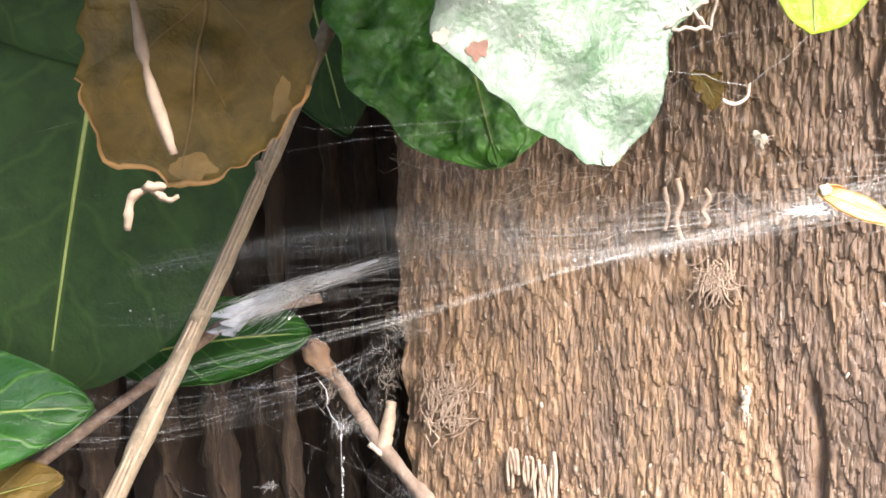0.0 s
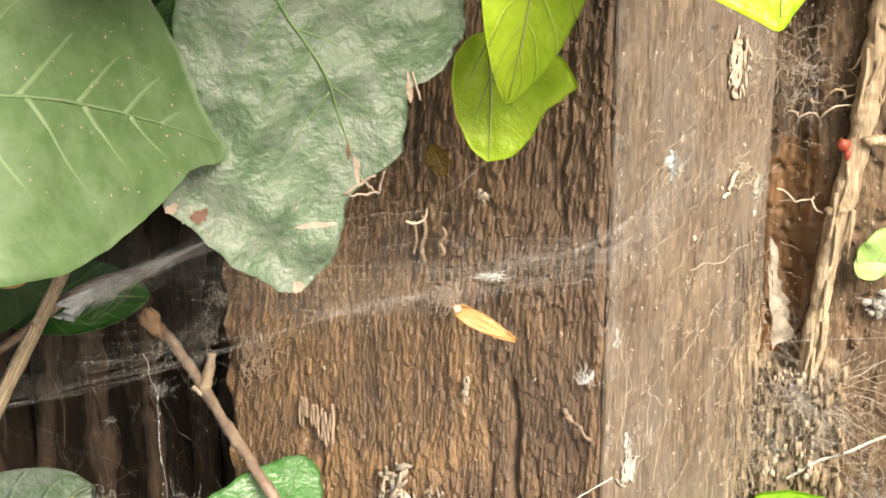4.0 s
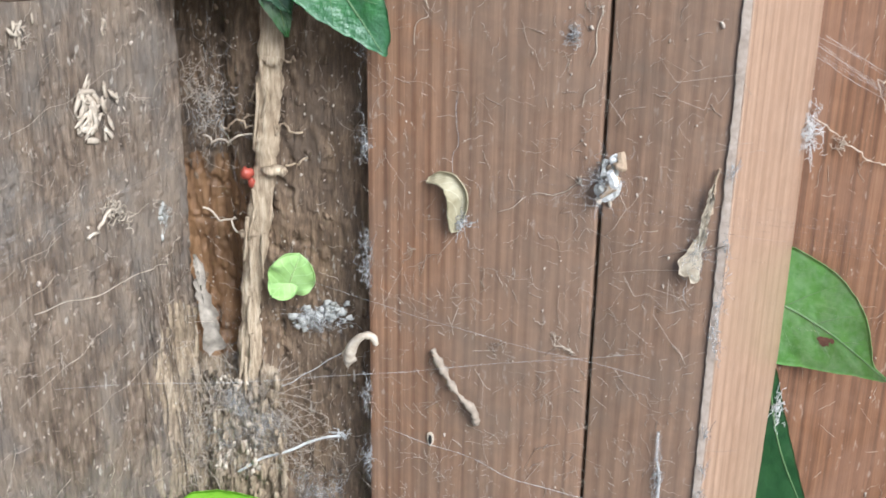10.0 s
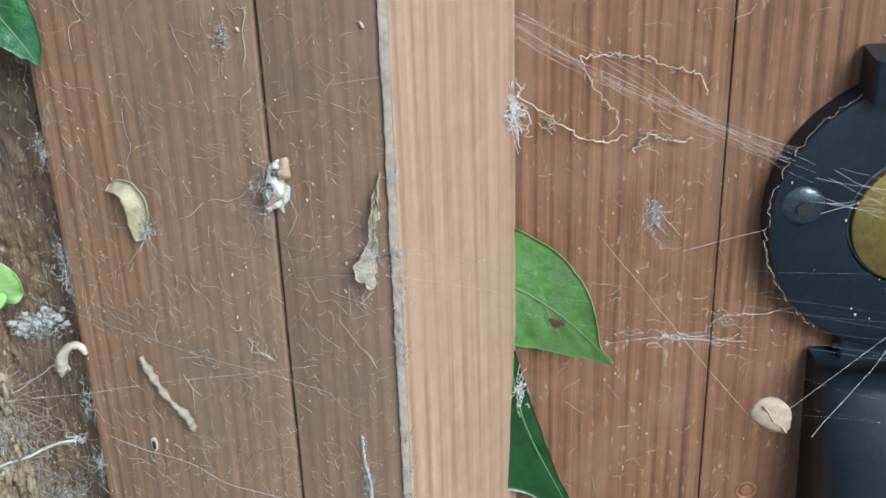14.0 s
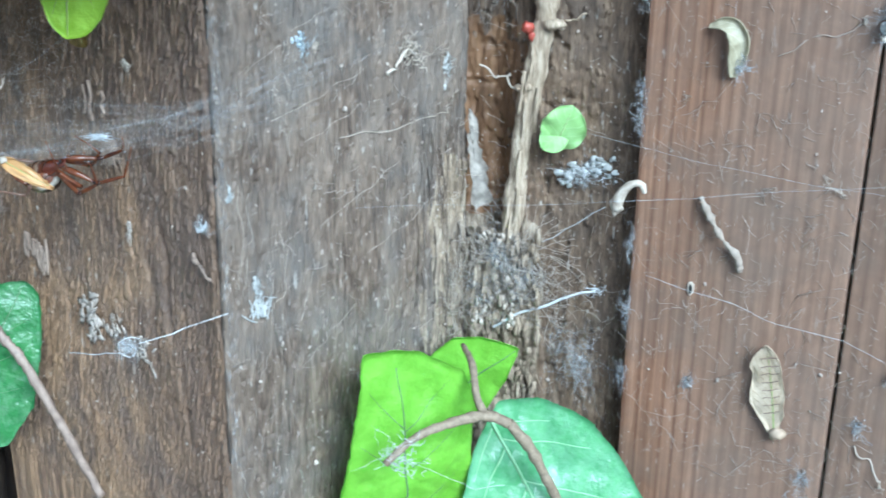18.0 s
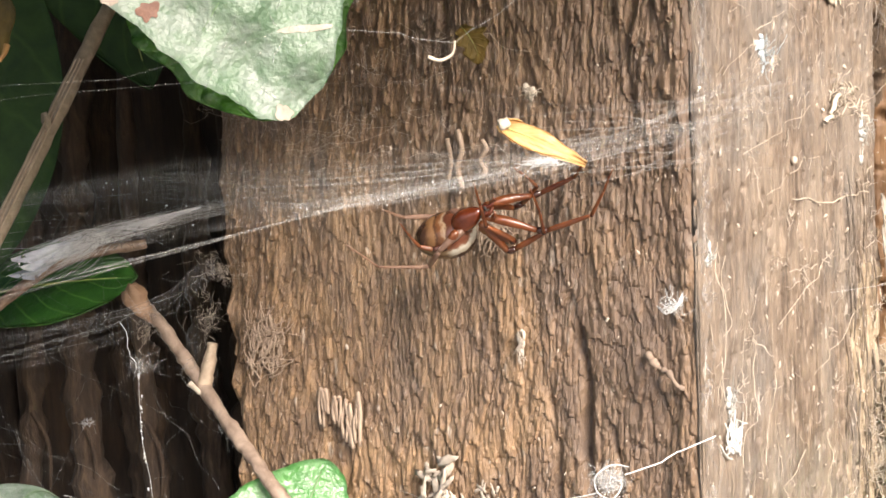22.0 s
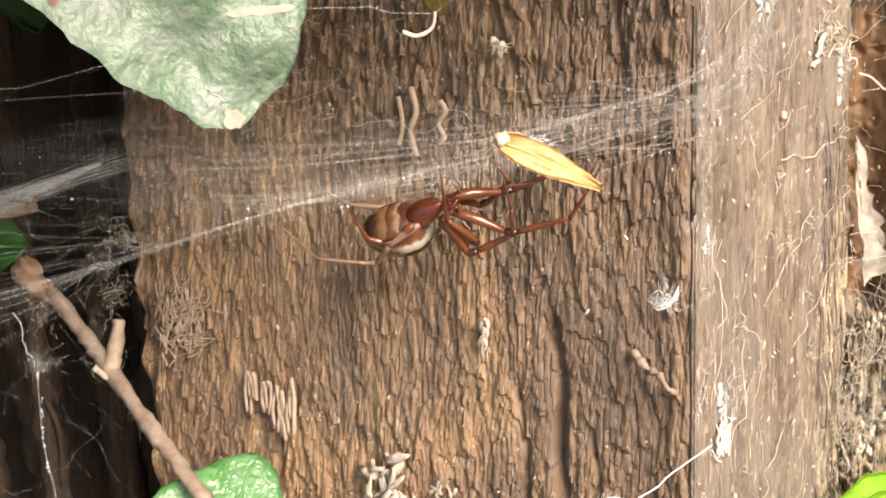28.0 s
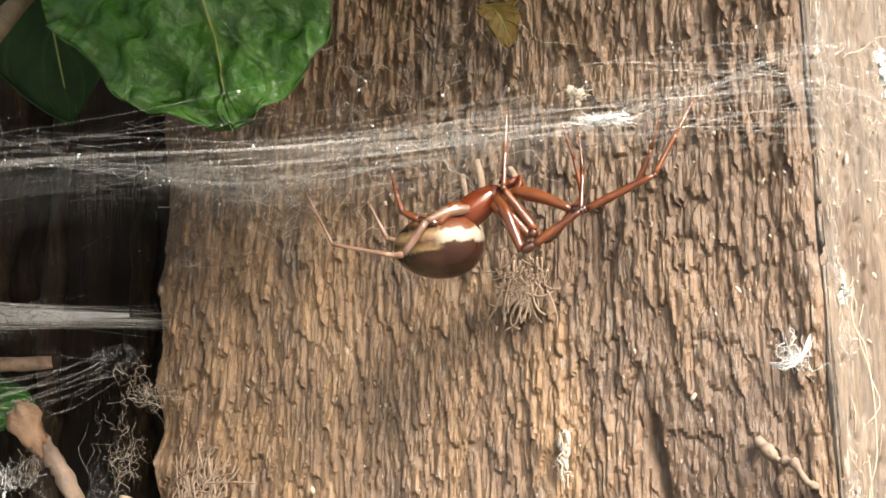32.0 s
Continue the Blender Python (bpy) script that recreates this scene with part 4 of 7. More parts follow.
        out.append(string(a, b, r * g.uniform(0.5, 1.4), n, curl * spread.mean() * g.uniform(0.2, 0.9), int(g.integers(9999))))
    return join(*out)


def crumbs(plan, s0, s1, z0, z1, count, size, seed, proud=0.2, stretch=1.8):
    """Small grains stuck on a face."""
    g = np.random.default_rng(seed)
    out = []
    for i in range(count):
        r = size * g.uniform(0.4, 1.3) * (1.8 if g.random() < 0.08 else 1.0)
        c = up(plan(g.uniform(s0, s1), proud), g.uniform(z0, z1))
        v, f = blob((0, 0, 0), (r * g.uniform(0.5, 1), r * g.uniform(0.5, 1), r * g.uniform(0.6, stretch)), 4, 5, 0.5, i % 97)
        a = g.uniform(-0.8, 0.8)
        rot = np.array([[np.cos(a), 0, np.sin(a)], [0, 1, 0], [-np.sin(a), 0, np.cos(a)]])
        out.append((v @ rot.T + c, f))
    return join(*out)


def hairs(plan, s0, s1, z0, z1, count, seed, length=3.0, r=0.035, proud=0.12, sway=0.5):
    """Fine dusty fibres lying on a face."""
    g = np.random.default_rng(seed)
    out = []
    for i in range(count):
        s, z, a, ln = g.uniform(s0, s1), g.uniform(z0, z1), g.uniform(0, np.pi), length * g.uniform(0.3, 1.6)
        p = squiggle((s, 0, z), (s + np.cos(a) * ln, 0, z + np.sin(a) * ln), 7, sway * ln * 0.3, int(g.integers(9999)))
        q = np.array([up(plan(x[0], proud + 0.25 * abs(x[1])), x[2]) for x in p])
        out.append(tube(q, r * g.uniform(0.6, 1.4), 3, False))
    return join(*out)


# ---- gate: lock, leaves, cobwebs ----
lock = thing("gate_lock", up(on_gate(226), -110), "black metal gate lock with brass key cylinder and pull handle", "lock")


def gate_point(x, proud, z):
    return up(on_gate(x, proud), z)


def disc(cx, cz, r, p0, p1, sides=48, bevel=0.6, inner=0.0):
    """A round plate on the gate between two heights over its face."""
    ang = np.linspace(0, 2 * np.pi, sides, endpoint=False)
    rings = [(r, p0), (r, p1 - bevel), (r - bevel * 0.35, p1 - bevel * 0.3), (r - bevel, p1)]
    if inner:
        rings += [(inner + 0.3, p1), (inner, p1 - 0.4), (inner, p0)]
    v = np.array([[gate_point(cx + q * np.cos(a), p, cz + q * np.sin(a)) for a in ang] for q, p in rings])
    f = grid_faces(len(rings), sides, True).tolist()
    if not inner:
        f.append([(len(rings) - 1) * sides + i for i in range(sides)])
    return v.reshape(-1, 3), f


def sharp(ob, deg=30):
    ob.modifiers.new("edges", "EDGE_SPLIT").split_angle = radians(deg)
    return ob


sharp(part("lock_plate", disc(226.4, 0.6, 28.2, 0, 6.2, 64, 1.0, 13.6), BLACK_METAL, lock))
sharp(part("top_tab", prism([on_gate(213.5, 9.5), on_gate(240, 9.5), on_gate(240, 0.2), on_gate(213.5, 0.2)], 25.5, 33.5, 1.2), BLACK_METAL, lock))
sharp(part("neck", prism([on_gate(214.8, 5.5), on_gate(238, 5.5), on_gate(238, 0.3), on_gate(214.8, 0.3)], -34, -18, 1.0), BLACK_METAL, lock))


def handle_shape():
    zs = np.linspace(-30, -175, 40)
    th = np.linspace(0, np.pi, 15)
    rows = []
    for z in zs:
        k = (-30 - z) / 145
        x0, x1 = 210.0 + 5 * k, 239.5 - 4 * k
        rise = 6.0 + 17 * np.sin(np.pi * min(1.0, k * 1.3 + 0.05)) ** 0.7
        rows.append([gate_point((x0 + x1) / 2 - np.cos(a) * (x1 - x0) / 2, 0.4 + rise * np.sin(a) ** 0.35, z) for a in th])
    v = np.array(rows).reshape(-1, 3)
    n = len(th)
    return v, grid_faces(len(zs), n, True).tolist() + [list(range(n)), [(len(zs) - 1) * n + i for i in range(n)][::-1]]


part("pull_handle", handle_shape(), BLACK_METAL, lock, "glossy black pull handle")
cyl = sharp(part("key_cylinder", disc(226.4, 0.6, 12.9, 1.0, 6.9, 56, 0.5, 6.2), BRASS, lock, "tarnished brass cylinder face"))
sharp(part("cylinder_collar", disc(226.4, 0.6, 13.7, 0.6, 5.4, 56, 0.5, 12.7), STEEL, lock))
plug = sharp(part("plug", disc(226.4, 0.6, 6.0, 1.0, 6.6, 40, 0.35), BRASS, lock))
slot_pts = [(-3.9, 0.55), (-2.6, 0.1), (-1.7, 0.7), (-0.7, 0.15), (0.4, 0.75), (1.4, 0.2), (2.6, 0.7), (3.9, 0.4), (3.9, -0.75), (-3.9, -0.75)]
v = [gate_point(226.4 + x, 6.64, 0.6 + z) for x, z in slot_pts] + [gate_point(226.4 + x, 6.2, 0.6 + z) for x, z in slot_pts]
k = len(slot_pts)
part("keyway", (np.array(v), [list(range(k))] + [[i, (i + 1) % k, k + (i + 1) % k, k + i] for i in range(k)]), HOLE, plug, flat=True)
for i in range(6):
    part("stamped_bar", prism([on_gate(220.4 + i * 1.5, 7.0), on_gate(221.3 + i * 1.5, 7.0), on_gate(221.3 + i * 1.5, 6.8), on_gate(220.4 + i * 1.5, 6.8)], 8.6 - 0.08 * i * i + 0.1 * i, 10.4 - 0.08 * i * i + 0.1 * i), HOLE, cyl, flat=True)
sc = part("screw", blob(gate_point(204.2, 6.0, 4.6), (4.1, 1.5, 4.1), 10, 24), DARK_STEEL, lock, "domed dark steel screw head")
part("screw_socket", tube([gate_point(204.2, 7.2, 4.6), gate_point(204.2, 7.75, 4.6)], [1.5, 1.5], 6), HOLE, sc, flat=True)

DEEP = leaf_material("deep_green_leaf", (0.008, 0.035, 0.01), (0.02, 0.065, 0.018), (0.03, 0.09, 0.025), (0.8, 1.0, 0.4), 0.3, 0.08, 6)
GATE_LEAF = leaf_material("gate_leaf", (0.075, 0.2, 0.04), (0.13, 0.29, 0.065), (0.17, 0.34, 0.09), (0.9, 1.0, 0.4), 0.4, 0.2, 5, dust=0.15)
cut_leaf("gate_leaf", (151.9, 73.9, -14), (171.9, 63.9, -20), (-0.447, -0.894, 0.05),
         [(-8, 8), (-4.1, 12.5), (3.5, 11.3), (8.4, 10.2), (12.4, 8.1), (15.6, 5.4), (17.9, 2.4), (19.6, -0.6), (21, -2), (24.5, -2.2), (24.2, -3), (12.6, -9), (3.5, -13), (-6, -13)], (7, -1), GATE_LEAF,
         "matt green pointed leaf with a brown spot behind the jamb", lambda u, v: 0.012 * (u - 6) ** 2 - 0.4, 0.35, 0.1, 21, [(-6, 0), (8, -1), (24, -2.6)], [(-2, -0.4, 6, -10), (6, -0.8, 14, -7), (0, -0.4, 8, 9), (7, -0.9, 14, 5.6), (13, -1.6, 18, 1)], [(9.6, -3.3, 1.3, 1.0, BROWN_SPOT), (11, -2.4, 0.6, 0.5, BROWN_SPOT)], thick=0.3, rings=12, turns=110)
cut_leaf("gate_leaf", (151.9, 73.6, -28), (158, 73.6, -66), (0.05, -0.99, 0.1),
         [(-3, -4), (-0.1, -0.4), (9, 0.5), (19, 1.8), (30.7, 3.6), (40.2, 6.2), (39.6, 2.2), (36.5, -1), (33.8, -4), (32.5, -8), (18, -9)], (20, -3), DEEP,
         "dark green narrow leaf hanging behind the jamb", None, 0.4, 0.1, 22, [(-2, -2), (18, -1), (39, 4.6)], rings=10, turns=90)

KNOT = plain("knot_wood", (0.12, 0.05, 0.025), (0.3, 0.14, 0.07), 500, 0.6, 0.4)
kn = thing("plank_knot", gate_point(200.6, 0, -66), "small dark round knot in the gate plank", "knot")
part("knot_ring", disc(200.6, -66.2, 2.3, -0.5, 0.25, 24, 0.15, 1.5), KNOT, kn)
part("knot_heart", disc(200.6, -66.2, 1.2, -0.5, 0.2, 16, 0.15), KNOT, kn)

g = np.random.default_rng(41)
strands = []
for i in range(12):
    a = gate_point(150 + g.uniform(-1, 3), g.uniform(0.5, 2.5), 40 + g.uniform(-2.5, 2.5))
    b = gate_point(203 + g.uniform(-3, 4), g.uniform(4, 8), 13 + g.uniform(-4, 4))
    strands.append(string(a, b, g.uniform(0.008, 0.02), 16, 1.5, i, g.uniform(0, 2.2)))
for i in range(9):
    a = gate_point(206 + g.uniform(-2, 4), 8, 8 + g.uniform(-4, 5))
    b = gate_point(226 + g.uniform(-4, 8), 9, 4 + g.uniform(-9, 6))
    strands.append(string(a, b, g.uniform(0.015, 0.035), 10, 0.4, i + 50))
strands.append(string(gate_point(183.5, 1, -7), gate_point(214, 8.5, 6), 0.05, 10, 0.3, 3))
tagged(part("cobweb", join(*strands), SILK), "loose cobweb strands between jamb and black lock", "cobweb", kind="stuff")
for pts, rr, seed in (([(152, 26), (158, 22), (163, 18), (168, 16.5), (172, 18)], 0.3, 1), ([(168, 16.5), (170.5, 21), (166, 27), (163.5, 33)], 0.22, 2), ([(173, 14.5), (176, 17.5), (180.5, 16.2), (184, 17)], 0.42, 3), ([(163.5, 33), (170, 33.5), (175.5, 32)], 0.25, 4), ([(175, 33), (179, 31), (184, 29.5), (186.5, 25.5)], 0.28, 5), ([(189, -25), (192.5, -22), (200, -21.5), (206, -20)], 0.2, 6)):
    line = curve([gate_point(x, 1.2, z) for x, z in pts], 26)
    line = line + np.random.default_rng(seed).normal(size=line.shape) * 0.28
    fuzz = tangle(line[8], (2.2, 0.7, 1.3), 10, 0.05, seed) if seed in (1, 3, 6) else tangle(line[12], (1.2, 0.4, 0.8), 5, 0.04, seed)
    tagged(part("debris_thread", join(tube(line, rr * 0.42 * (0.4 + 1.2 * vnoise(np.arange(26) * 0.8, np.zeros(26), seed)), 5), fuzz), PALE), "pale crusty thread of debris on the gate", "debris", "debris threads")
tagged(part("cobweb_tuft", tangle((151.5, 71, 24.5), (1.8, 1.5, 3.2), 60, 0.06, 71), SILK), "white cobweb tuft on the jamb edge", "cobweb")
tagged(part("cobweb_tuft", tangle((152.6, 72, -37), (0.9, 1.2, 2.2), 30, 0.07, 72), SILK), "white cobweb tuft on the jamb edge", "cobweb")
tagged(part("gate_dust", join(hairs(on_gate, 154, 212, -75, 62, 150, 43, 3.2, 0.04), crumbs(on_gate, 154, 240, -80, 60, 90, 0.22, 44)), DUST), "scattered dust and fibres on the gate", "dust", kind="stuff")
tagged(part("plaster_smear", tangle(gate_point(177.5, 0.15, 1), (1.7, 0.1, 3.0), 60, 0.06, 77), FLUFF), "thin pale smear on the gate plank", "smear", kind="stuff")
lockdust = []
g = np.random.default_rng(47)
for i in range(70):
    x, z = g.uniform(200, 240), g.uniform(-70, 30)
    inside = np.hypot(x - 226.4, z - 0.6) < 27 or z < -32 and x > 212
    if inside:
        lockdust.append(blob(gate_point(x, 6.4 if z > -32 else 13.5, z), np.array([0.15, 0.1, 0.22]) * g.uniform(0.6, 1.7), 4, 5, 0.4, i))
lockdust += [string(gate_point(226.4 + 28.4 * math.cos(a), 5.5, 0.6 + 28.4 * math.sin(a)), gate_point(226.4 + 28.6 * math.cos(a + 0.16), 5.8, 0.6 + 28.6 * math.sin(a + 0.16)), 0.05, 8, 0.7, i) for i, a in enumerate(np.linspace(2.0, 3.9, 14))]
tagged(part("lock_dust", join(*lockdust), PALE), "specks of dust and web on the black lock", "dust", kind="stuff")

# the fallen chip that catches on a thread in front of the gate
chip = thing("dry_chip", (195.7, 21, -10.7), "cream dry leaf chip hanging on a web thread", "leaf chip")
p, f = blob((195.7, 21, -10.7), (3.9, 1.5, 2.9), 14, 18, 0.3, 5)
p[:, 0] += np.where(p[:, 2] < -10.7, -0.25, 0.35) * np.abs(p[:, 2] + 10.7)
p[:, 2] -= 0.16 * (p[:, 0] - 195.7) * (p[:, 2] + 10.7) / 2.5
p = np.array([195.7, 21, -10.7]) + (p - np.array([195.7, 21, -10.7])) * 0.84
part("chip_body", (p, f), NEST, chip)
part("hang_thread", string((195.7, 21, -8), gate_point(201, 0.2, 108), 0.03, 12, 0.3, 3), SILK, chip, "fine web thread")
part("chip_rib", string((192.5, 19.8, -11), (198.8, 20, -10.1), 0.16, 10, 0.5, 3, 0, 5), DRY, chip)
tagged(part("web_thread", join(string((199.5, 21, -9.8), gate_point(232, 10, -8), 0.045, 14, 0.4, 8, 0.5), string((192, 21, -9.2), gate_point(168, 2, -3), 0.03, 14, 0.4, 9, 0.3)), SILK), "fine web threads holding a dry chip before the gate", "web thread", kind="stuff")
# a sheet of near threads in front of the gate
g = np.random.default_rng(49)
near = []
for i in range(12):
    z = 38 + g.normal() * 3.2
    near.append(string((112 + g.uniform(-20, 5), 0 + g.uniform(-12, 12), z - 6 + g.uniform(-2, 2)), (236 + g.uniform(0, 25), -24 + g.uniform(-16, 16), z - 12 + g.uniform(-6, 6)), g.uniform(0.005, 0.011), 14, 1.5, i))
near.append(tangle((171, -29, 39), (4.4, 0.8, 0.35), 26, 0.035, 50, 0.6))
tagged(part("sheet_web", join(*near), FINE_SILK), "faint loose sheet of web threads in front of the gate", "spider web", kind="stuff")

# ---- frame boards: bits caught on them ----


def curled_leaf():
    """A dry leaf rolled into a hook: a ribbed strip that climbs, then bends over to one side."""
    ob = thing("curled_leaf", up(on_board(87, 1), 8.4), "dry curled beige leaf hooked over on the pine board", "leaf")
    spine = curve([(87.2, 8.0), (88.0, 11.5), (88.4, 15.2), (86.8, 17.8), (84.3, 18.2), (81.9, 17.2)], 30)
    wide = 1.9 * np.sin(np.pi * np.linspace(0.02, 0.96, 30) ** 0.8) ** 0.9 + 0.08
    t = np.gradient(spine, axis=0)
    t /= np.linalg.norm(t, axis=1, keepdims=True)
    side = np.stack([t[:, 1], -t[:, 0]], 1)
    w = np.linspace(-1, 1, 13)
    pts = np.array([[up(on_board(*(spine[i] + side[i] * wide[i] * a * (0.75 if a > 0 else 1.0))[:1], 0.7 + 1.5 * a * a * wide[i] / 1.8 - 0.9 * a + 0.1 * np.sin(i * 1.3)), (spine[i] + side[i] * wide[i] * a * 0.9)[1]) for a in w] for i in range(30)])
    nor = np.cross(np.gradient(pts, axis=0), np.gradient(pts, axis=1))
    nor /= np.linalg.norm(nor, axis=-1, keepdims=True) + 1e-9
    uv = np.stack(np.meshgrid(np.linspace(0, 1, 30), w, indexing="ij"), -1).reshape(-1, 2)
    v, f = sheet_solid(pts.reshape(-1, 3), nor.reshape(-1, 3), 0.22, 30, 13)
    part("blade", (v, f), SHELL, ob, uv=np.concatenate([uv, uv]))
    part("midrib", tube(pts[1:29, 6] + np.array([0, -0.08, 0]), 0.12, 5), DRY, ob)
    for k in range(4, 26, 4):
        part("rib", tube(pts[k, 1:12] + np.array([0, -0.05, 0]), 0.06, 4), DRY, ob)


curled_leaf()
tagged(part("web_tuft", join(tangle(up(on_board(88.6, 1.2), 10.2), (0.9, 0.6, 1.6), 40, 0.07, 73), string(up(on_board(86.5, 0.6), 19), up(on_board(86.9, 0.4), 33), 0.07, 14, 0.8, 5)), FLUFF), "grey fluff beside a dry leaf", "cobweb")


def clump(name, c, size, seed, label, mats, category="debris"):
    g = np.random.default_rng(seed)
    ob = thing(name, c, label, category)
    c = np.array(c)
    for i, m in enumerate(mats):
        for j in range(3):
            q = c + g.normal(size=3) * size * 0.3 * np.array([0.6, 0.35, 1])
            ln = size * g.uniform(0.25, 0.6)
            d = g.normal(size=3) * np.array([0.8, 0.4, 1.0])
            part("fragment", rough_tube([q - d * ln * 0.4, q + g.normal(size=3) * ln * 0.15, q + d * ln * 0.4], size * g.uniform(0.08, 0.16), size * g.uniform(0.03, 0.1), 6, 6, 1.3, seed + i + 5 * j), m, ob, flat=True)
    tagged(part("web_fuzz", tangle(c, np.array([0.26, 0.2, 0.42]) * size, 60, 0.04, seed, 1.2), FLUFF, ob), kind="stuff")
    return ob


clump("web_debris", up(on_board(114.4, 1.8), 22.8), 7.5, 81, "clump of web, frass and plant bits over the board joint", [SILK, DRY, CRUST, PALE])
husk = thing("dry_husk", up(on_board(130, 1), 8), "torn pale dry leaf husk hanging at the board edge", "leaf husk")
g = np.random.default_rng(83)
HUSK = plain("dry_husk_skin", (0.24, 0.185, 0.125), (0.5, 0.43, 0.325), 700, 0.7, 0.5)
hs, _ = cut_leaf("husk_leaf", up(on_board(131.8, 1.5), 26), up(on_board(128.4, 1.9), 7.2), (-0.3, -0.95, 0), [(0, 0), (5, 0.9), (8, 0.7), (11, 1.7), (14, 1.5), (17.4, 2.6), (19, 1.6), (17.8, 0.5), (18.2, -1.0), (16, -2.6), (14.6, -1.4), (12, -0.6), (8.4, 0.1), (5, -0.4)], (13.5, 0.9), HUSK, "x", None, 0.8, 0.5, 64, thick=0.25, rings=8, turns=70)
for o in list(hs.children):
    o.data.transform(Matrix.Translation(hs.location - husk.location))
    o.parent = husk
    o.name = "husk_blade"
bpy.data.objects.remove(hs)
part("husk_thread", string(up(on_board(130.6, 1.4), 18), up(on_board(132.2, 0.8), 28), 0.28, 12, 0.8, 4, 0, 5), DRY, husk)
part("husk_fuzz", tangle(up(on_board(130.3, 1.6), 12.5), (1.2, 0.6, 3.0), 30, 0.05, 84), FLUFF, husk)
st = thing("short_stick", up(on_board(88, 1), -24), "short weathered grey stick stuck on the board", "stick")
part("stick_body", rough_tube([up(on_board(83.1, 0.9), -17.4), up(on_board(85.6, 1.4), -21.2), up(on_board(88.6, 1.7), -25.3), up(on_board(91.6, 1.4), -28.4), up(on_board(92.2, 0.9), -31.6)], 0.75, 0.65, 40, 8, 1.5, 3), SLIVER, st)
part("stick_fibre", string(up(on_board(83.5, 1.8), -18), up(on_board(91.0, 2.2), -28.2), 0.12, 12, 0.7, 6, 0, 4), DRY, st)
cu = thing("dry_tendril", up(on_board(69, 1), -20), "dry hooked tendril on the board edge", "tendril")
part("tendril_hook", rough_tube([up(on_board(66.8, 3.0), -22.6), up(on_board(67.6, 3.4), -19.6), up(on_board(69.4, 3.4), -16.9), up(on_board(71.4, 2.8), -16.4), up(on_board(72.3, 2.2), -18.3)], 1.25, 0.55, 22, 8, 0.3, 5), PALE, cu)
part("tendril_foot", blob(up(on_board(66.7, 2.6), -22.4), (1.2, 0.9, 1.7), 8, 10, 0.5, 4), PALE, cu)
bug = thing("beetle_hole", up(on_board(82.6, 0), -38), "small dark slot with a pale rim in the board", "slot")
part("slot_rim", blob(up(on_board(82.6, 0.1), -38), (0.75, 0.35, 1.6), 8, 12, 0.2, 4), PALE, bug)
part("slot_pit", blob(up(on_board(82.6, 0.3), -38.1), (0.42, 0.28, 1.15), 8, 10, 0.1, 4), HOLE, bug)
leaf("seed_wing", up(on_board(102.6, 1.0), -65.2), up(on_board(99.6, 2.4), -45.4), 7.6, (-0.25, -0.95, 0.1), SAMARA, "dry tan winged seed with ribs, stuck on the board", "oval", -0.06, 0.1, 0.5, seed=33, ragged=0.3, nu=34, nv=17, skew=0.25, thick=0.25)
wing = [o for o in scene.objects if o.name.startswith("seed_wing")][0]
for i in range(8):
    z = -49 - i * 1.7
    part("wing_slit", string(up(on_board(98.6 + 0.28 * i, 2.6), z), up(on_board(102.0 + 0.2 * i, 2.6), z + 1.3), 0.13, 8, 0.2, i, 0, 4), TWIG, wing, "dark rib")
tagged(part("seed", blob(up(on_board(103.4, 1.6), -65.3), (1.7, 1.1, 1.3), 9, 12, 0.3, 6), DRY), "round dry seed at the base of a wing", "seed")
clump("leaf_crumb", up(on_board(123.6, 1.0), -47), 2.4, 86, "dark crumb of leaf in web", [DRY, PALE])
tagged(part("web_strip", join(string(up(on_board(126.2, 0.8), -24), up(on_board(127.2, 0.8), -47), 0.32, 24, 0.5, 5, 0, 5), tangle(up(on_board(126.7, 0.7), -34), (0.5, 0.3, 4.5), 30, 0.05, 87)), FLUFF), "grey strip of web on the board", "cobweb")
for a, b, r, seed in (((95, 13.2), (109.5, 21.8), 0.13, 1), ((102.5, -7), (109.5, -11.5), 0.12, 2), ((109.5, -11.5), (106, -9), 0.1, 3), ((109, 35), (111.5, 52), 0.16, 4), ((79, 42), (81.5, 55), 0.15, 5), ((72.5, 3), (78, 2), 0.1, 6), ((118, -64), (124, -72), 0.3, 7), ((74, 56), (77, 62), 0.3, 8)):
    tagged(part("web_line", join(string(up(on_board(a[0], 0.4), a[1]), up(on_board(b[0], 0.4), b[1]), r * 0.55, 22, 1.4, seed, 0, 4), tangle(up(on_board(b[0], 0.5), b[1]), (0.7, 0.3, 0.8), 8, 0.05, seed)), PALE), "crinkled web line on the pine board", "web line", "web lines")
tagged(part("board_dust", join(hairs(on_board, 70, 132, -80, 70, 800, 51, 2.2, 0.036), hairs(on_board, 72, 132, -80, 40, 60, 57, 9.0, 0.04, 0.4, 1.6), hairs(on_board, 70, 132, -80, 70, 70, 53, 6.0, 0.03, 0.2, 0.5), hairs(on_board, 82, 132, -85, -5, 260, 54, 1.6, 0.05), crumbs(on_board, 70, 132, -85, 70, 300, 0.17, 52)), DUST), "fine dust fibres and specks on the pine boards", "dust", kind="stuff")
SMUDGES = ((83.9, -59.7, 1.1), (109, -74.9, 1.8), (118.1, -59.7, 1.2), (102.2, -86.2, 1.4), (107, 47.3, 1.1))
for i, (x, z, w) in enumerate(SMUDGES):
    sm = thing("web_smudge", up(on_board(x, 0), z), "grey smudge of web and dirt on the pine board", "cobweb", "web smudges")
    tagged(part("smudge_web", tangle(up(on_board(x, 0.4), z), (w, 0.25, w * 1.5), 46, 0.05, 700 + i, 1.2, 0.7), FLUFF, sm), kind="stuff")
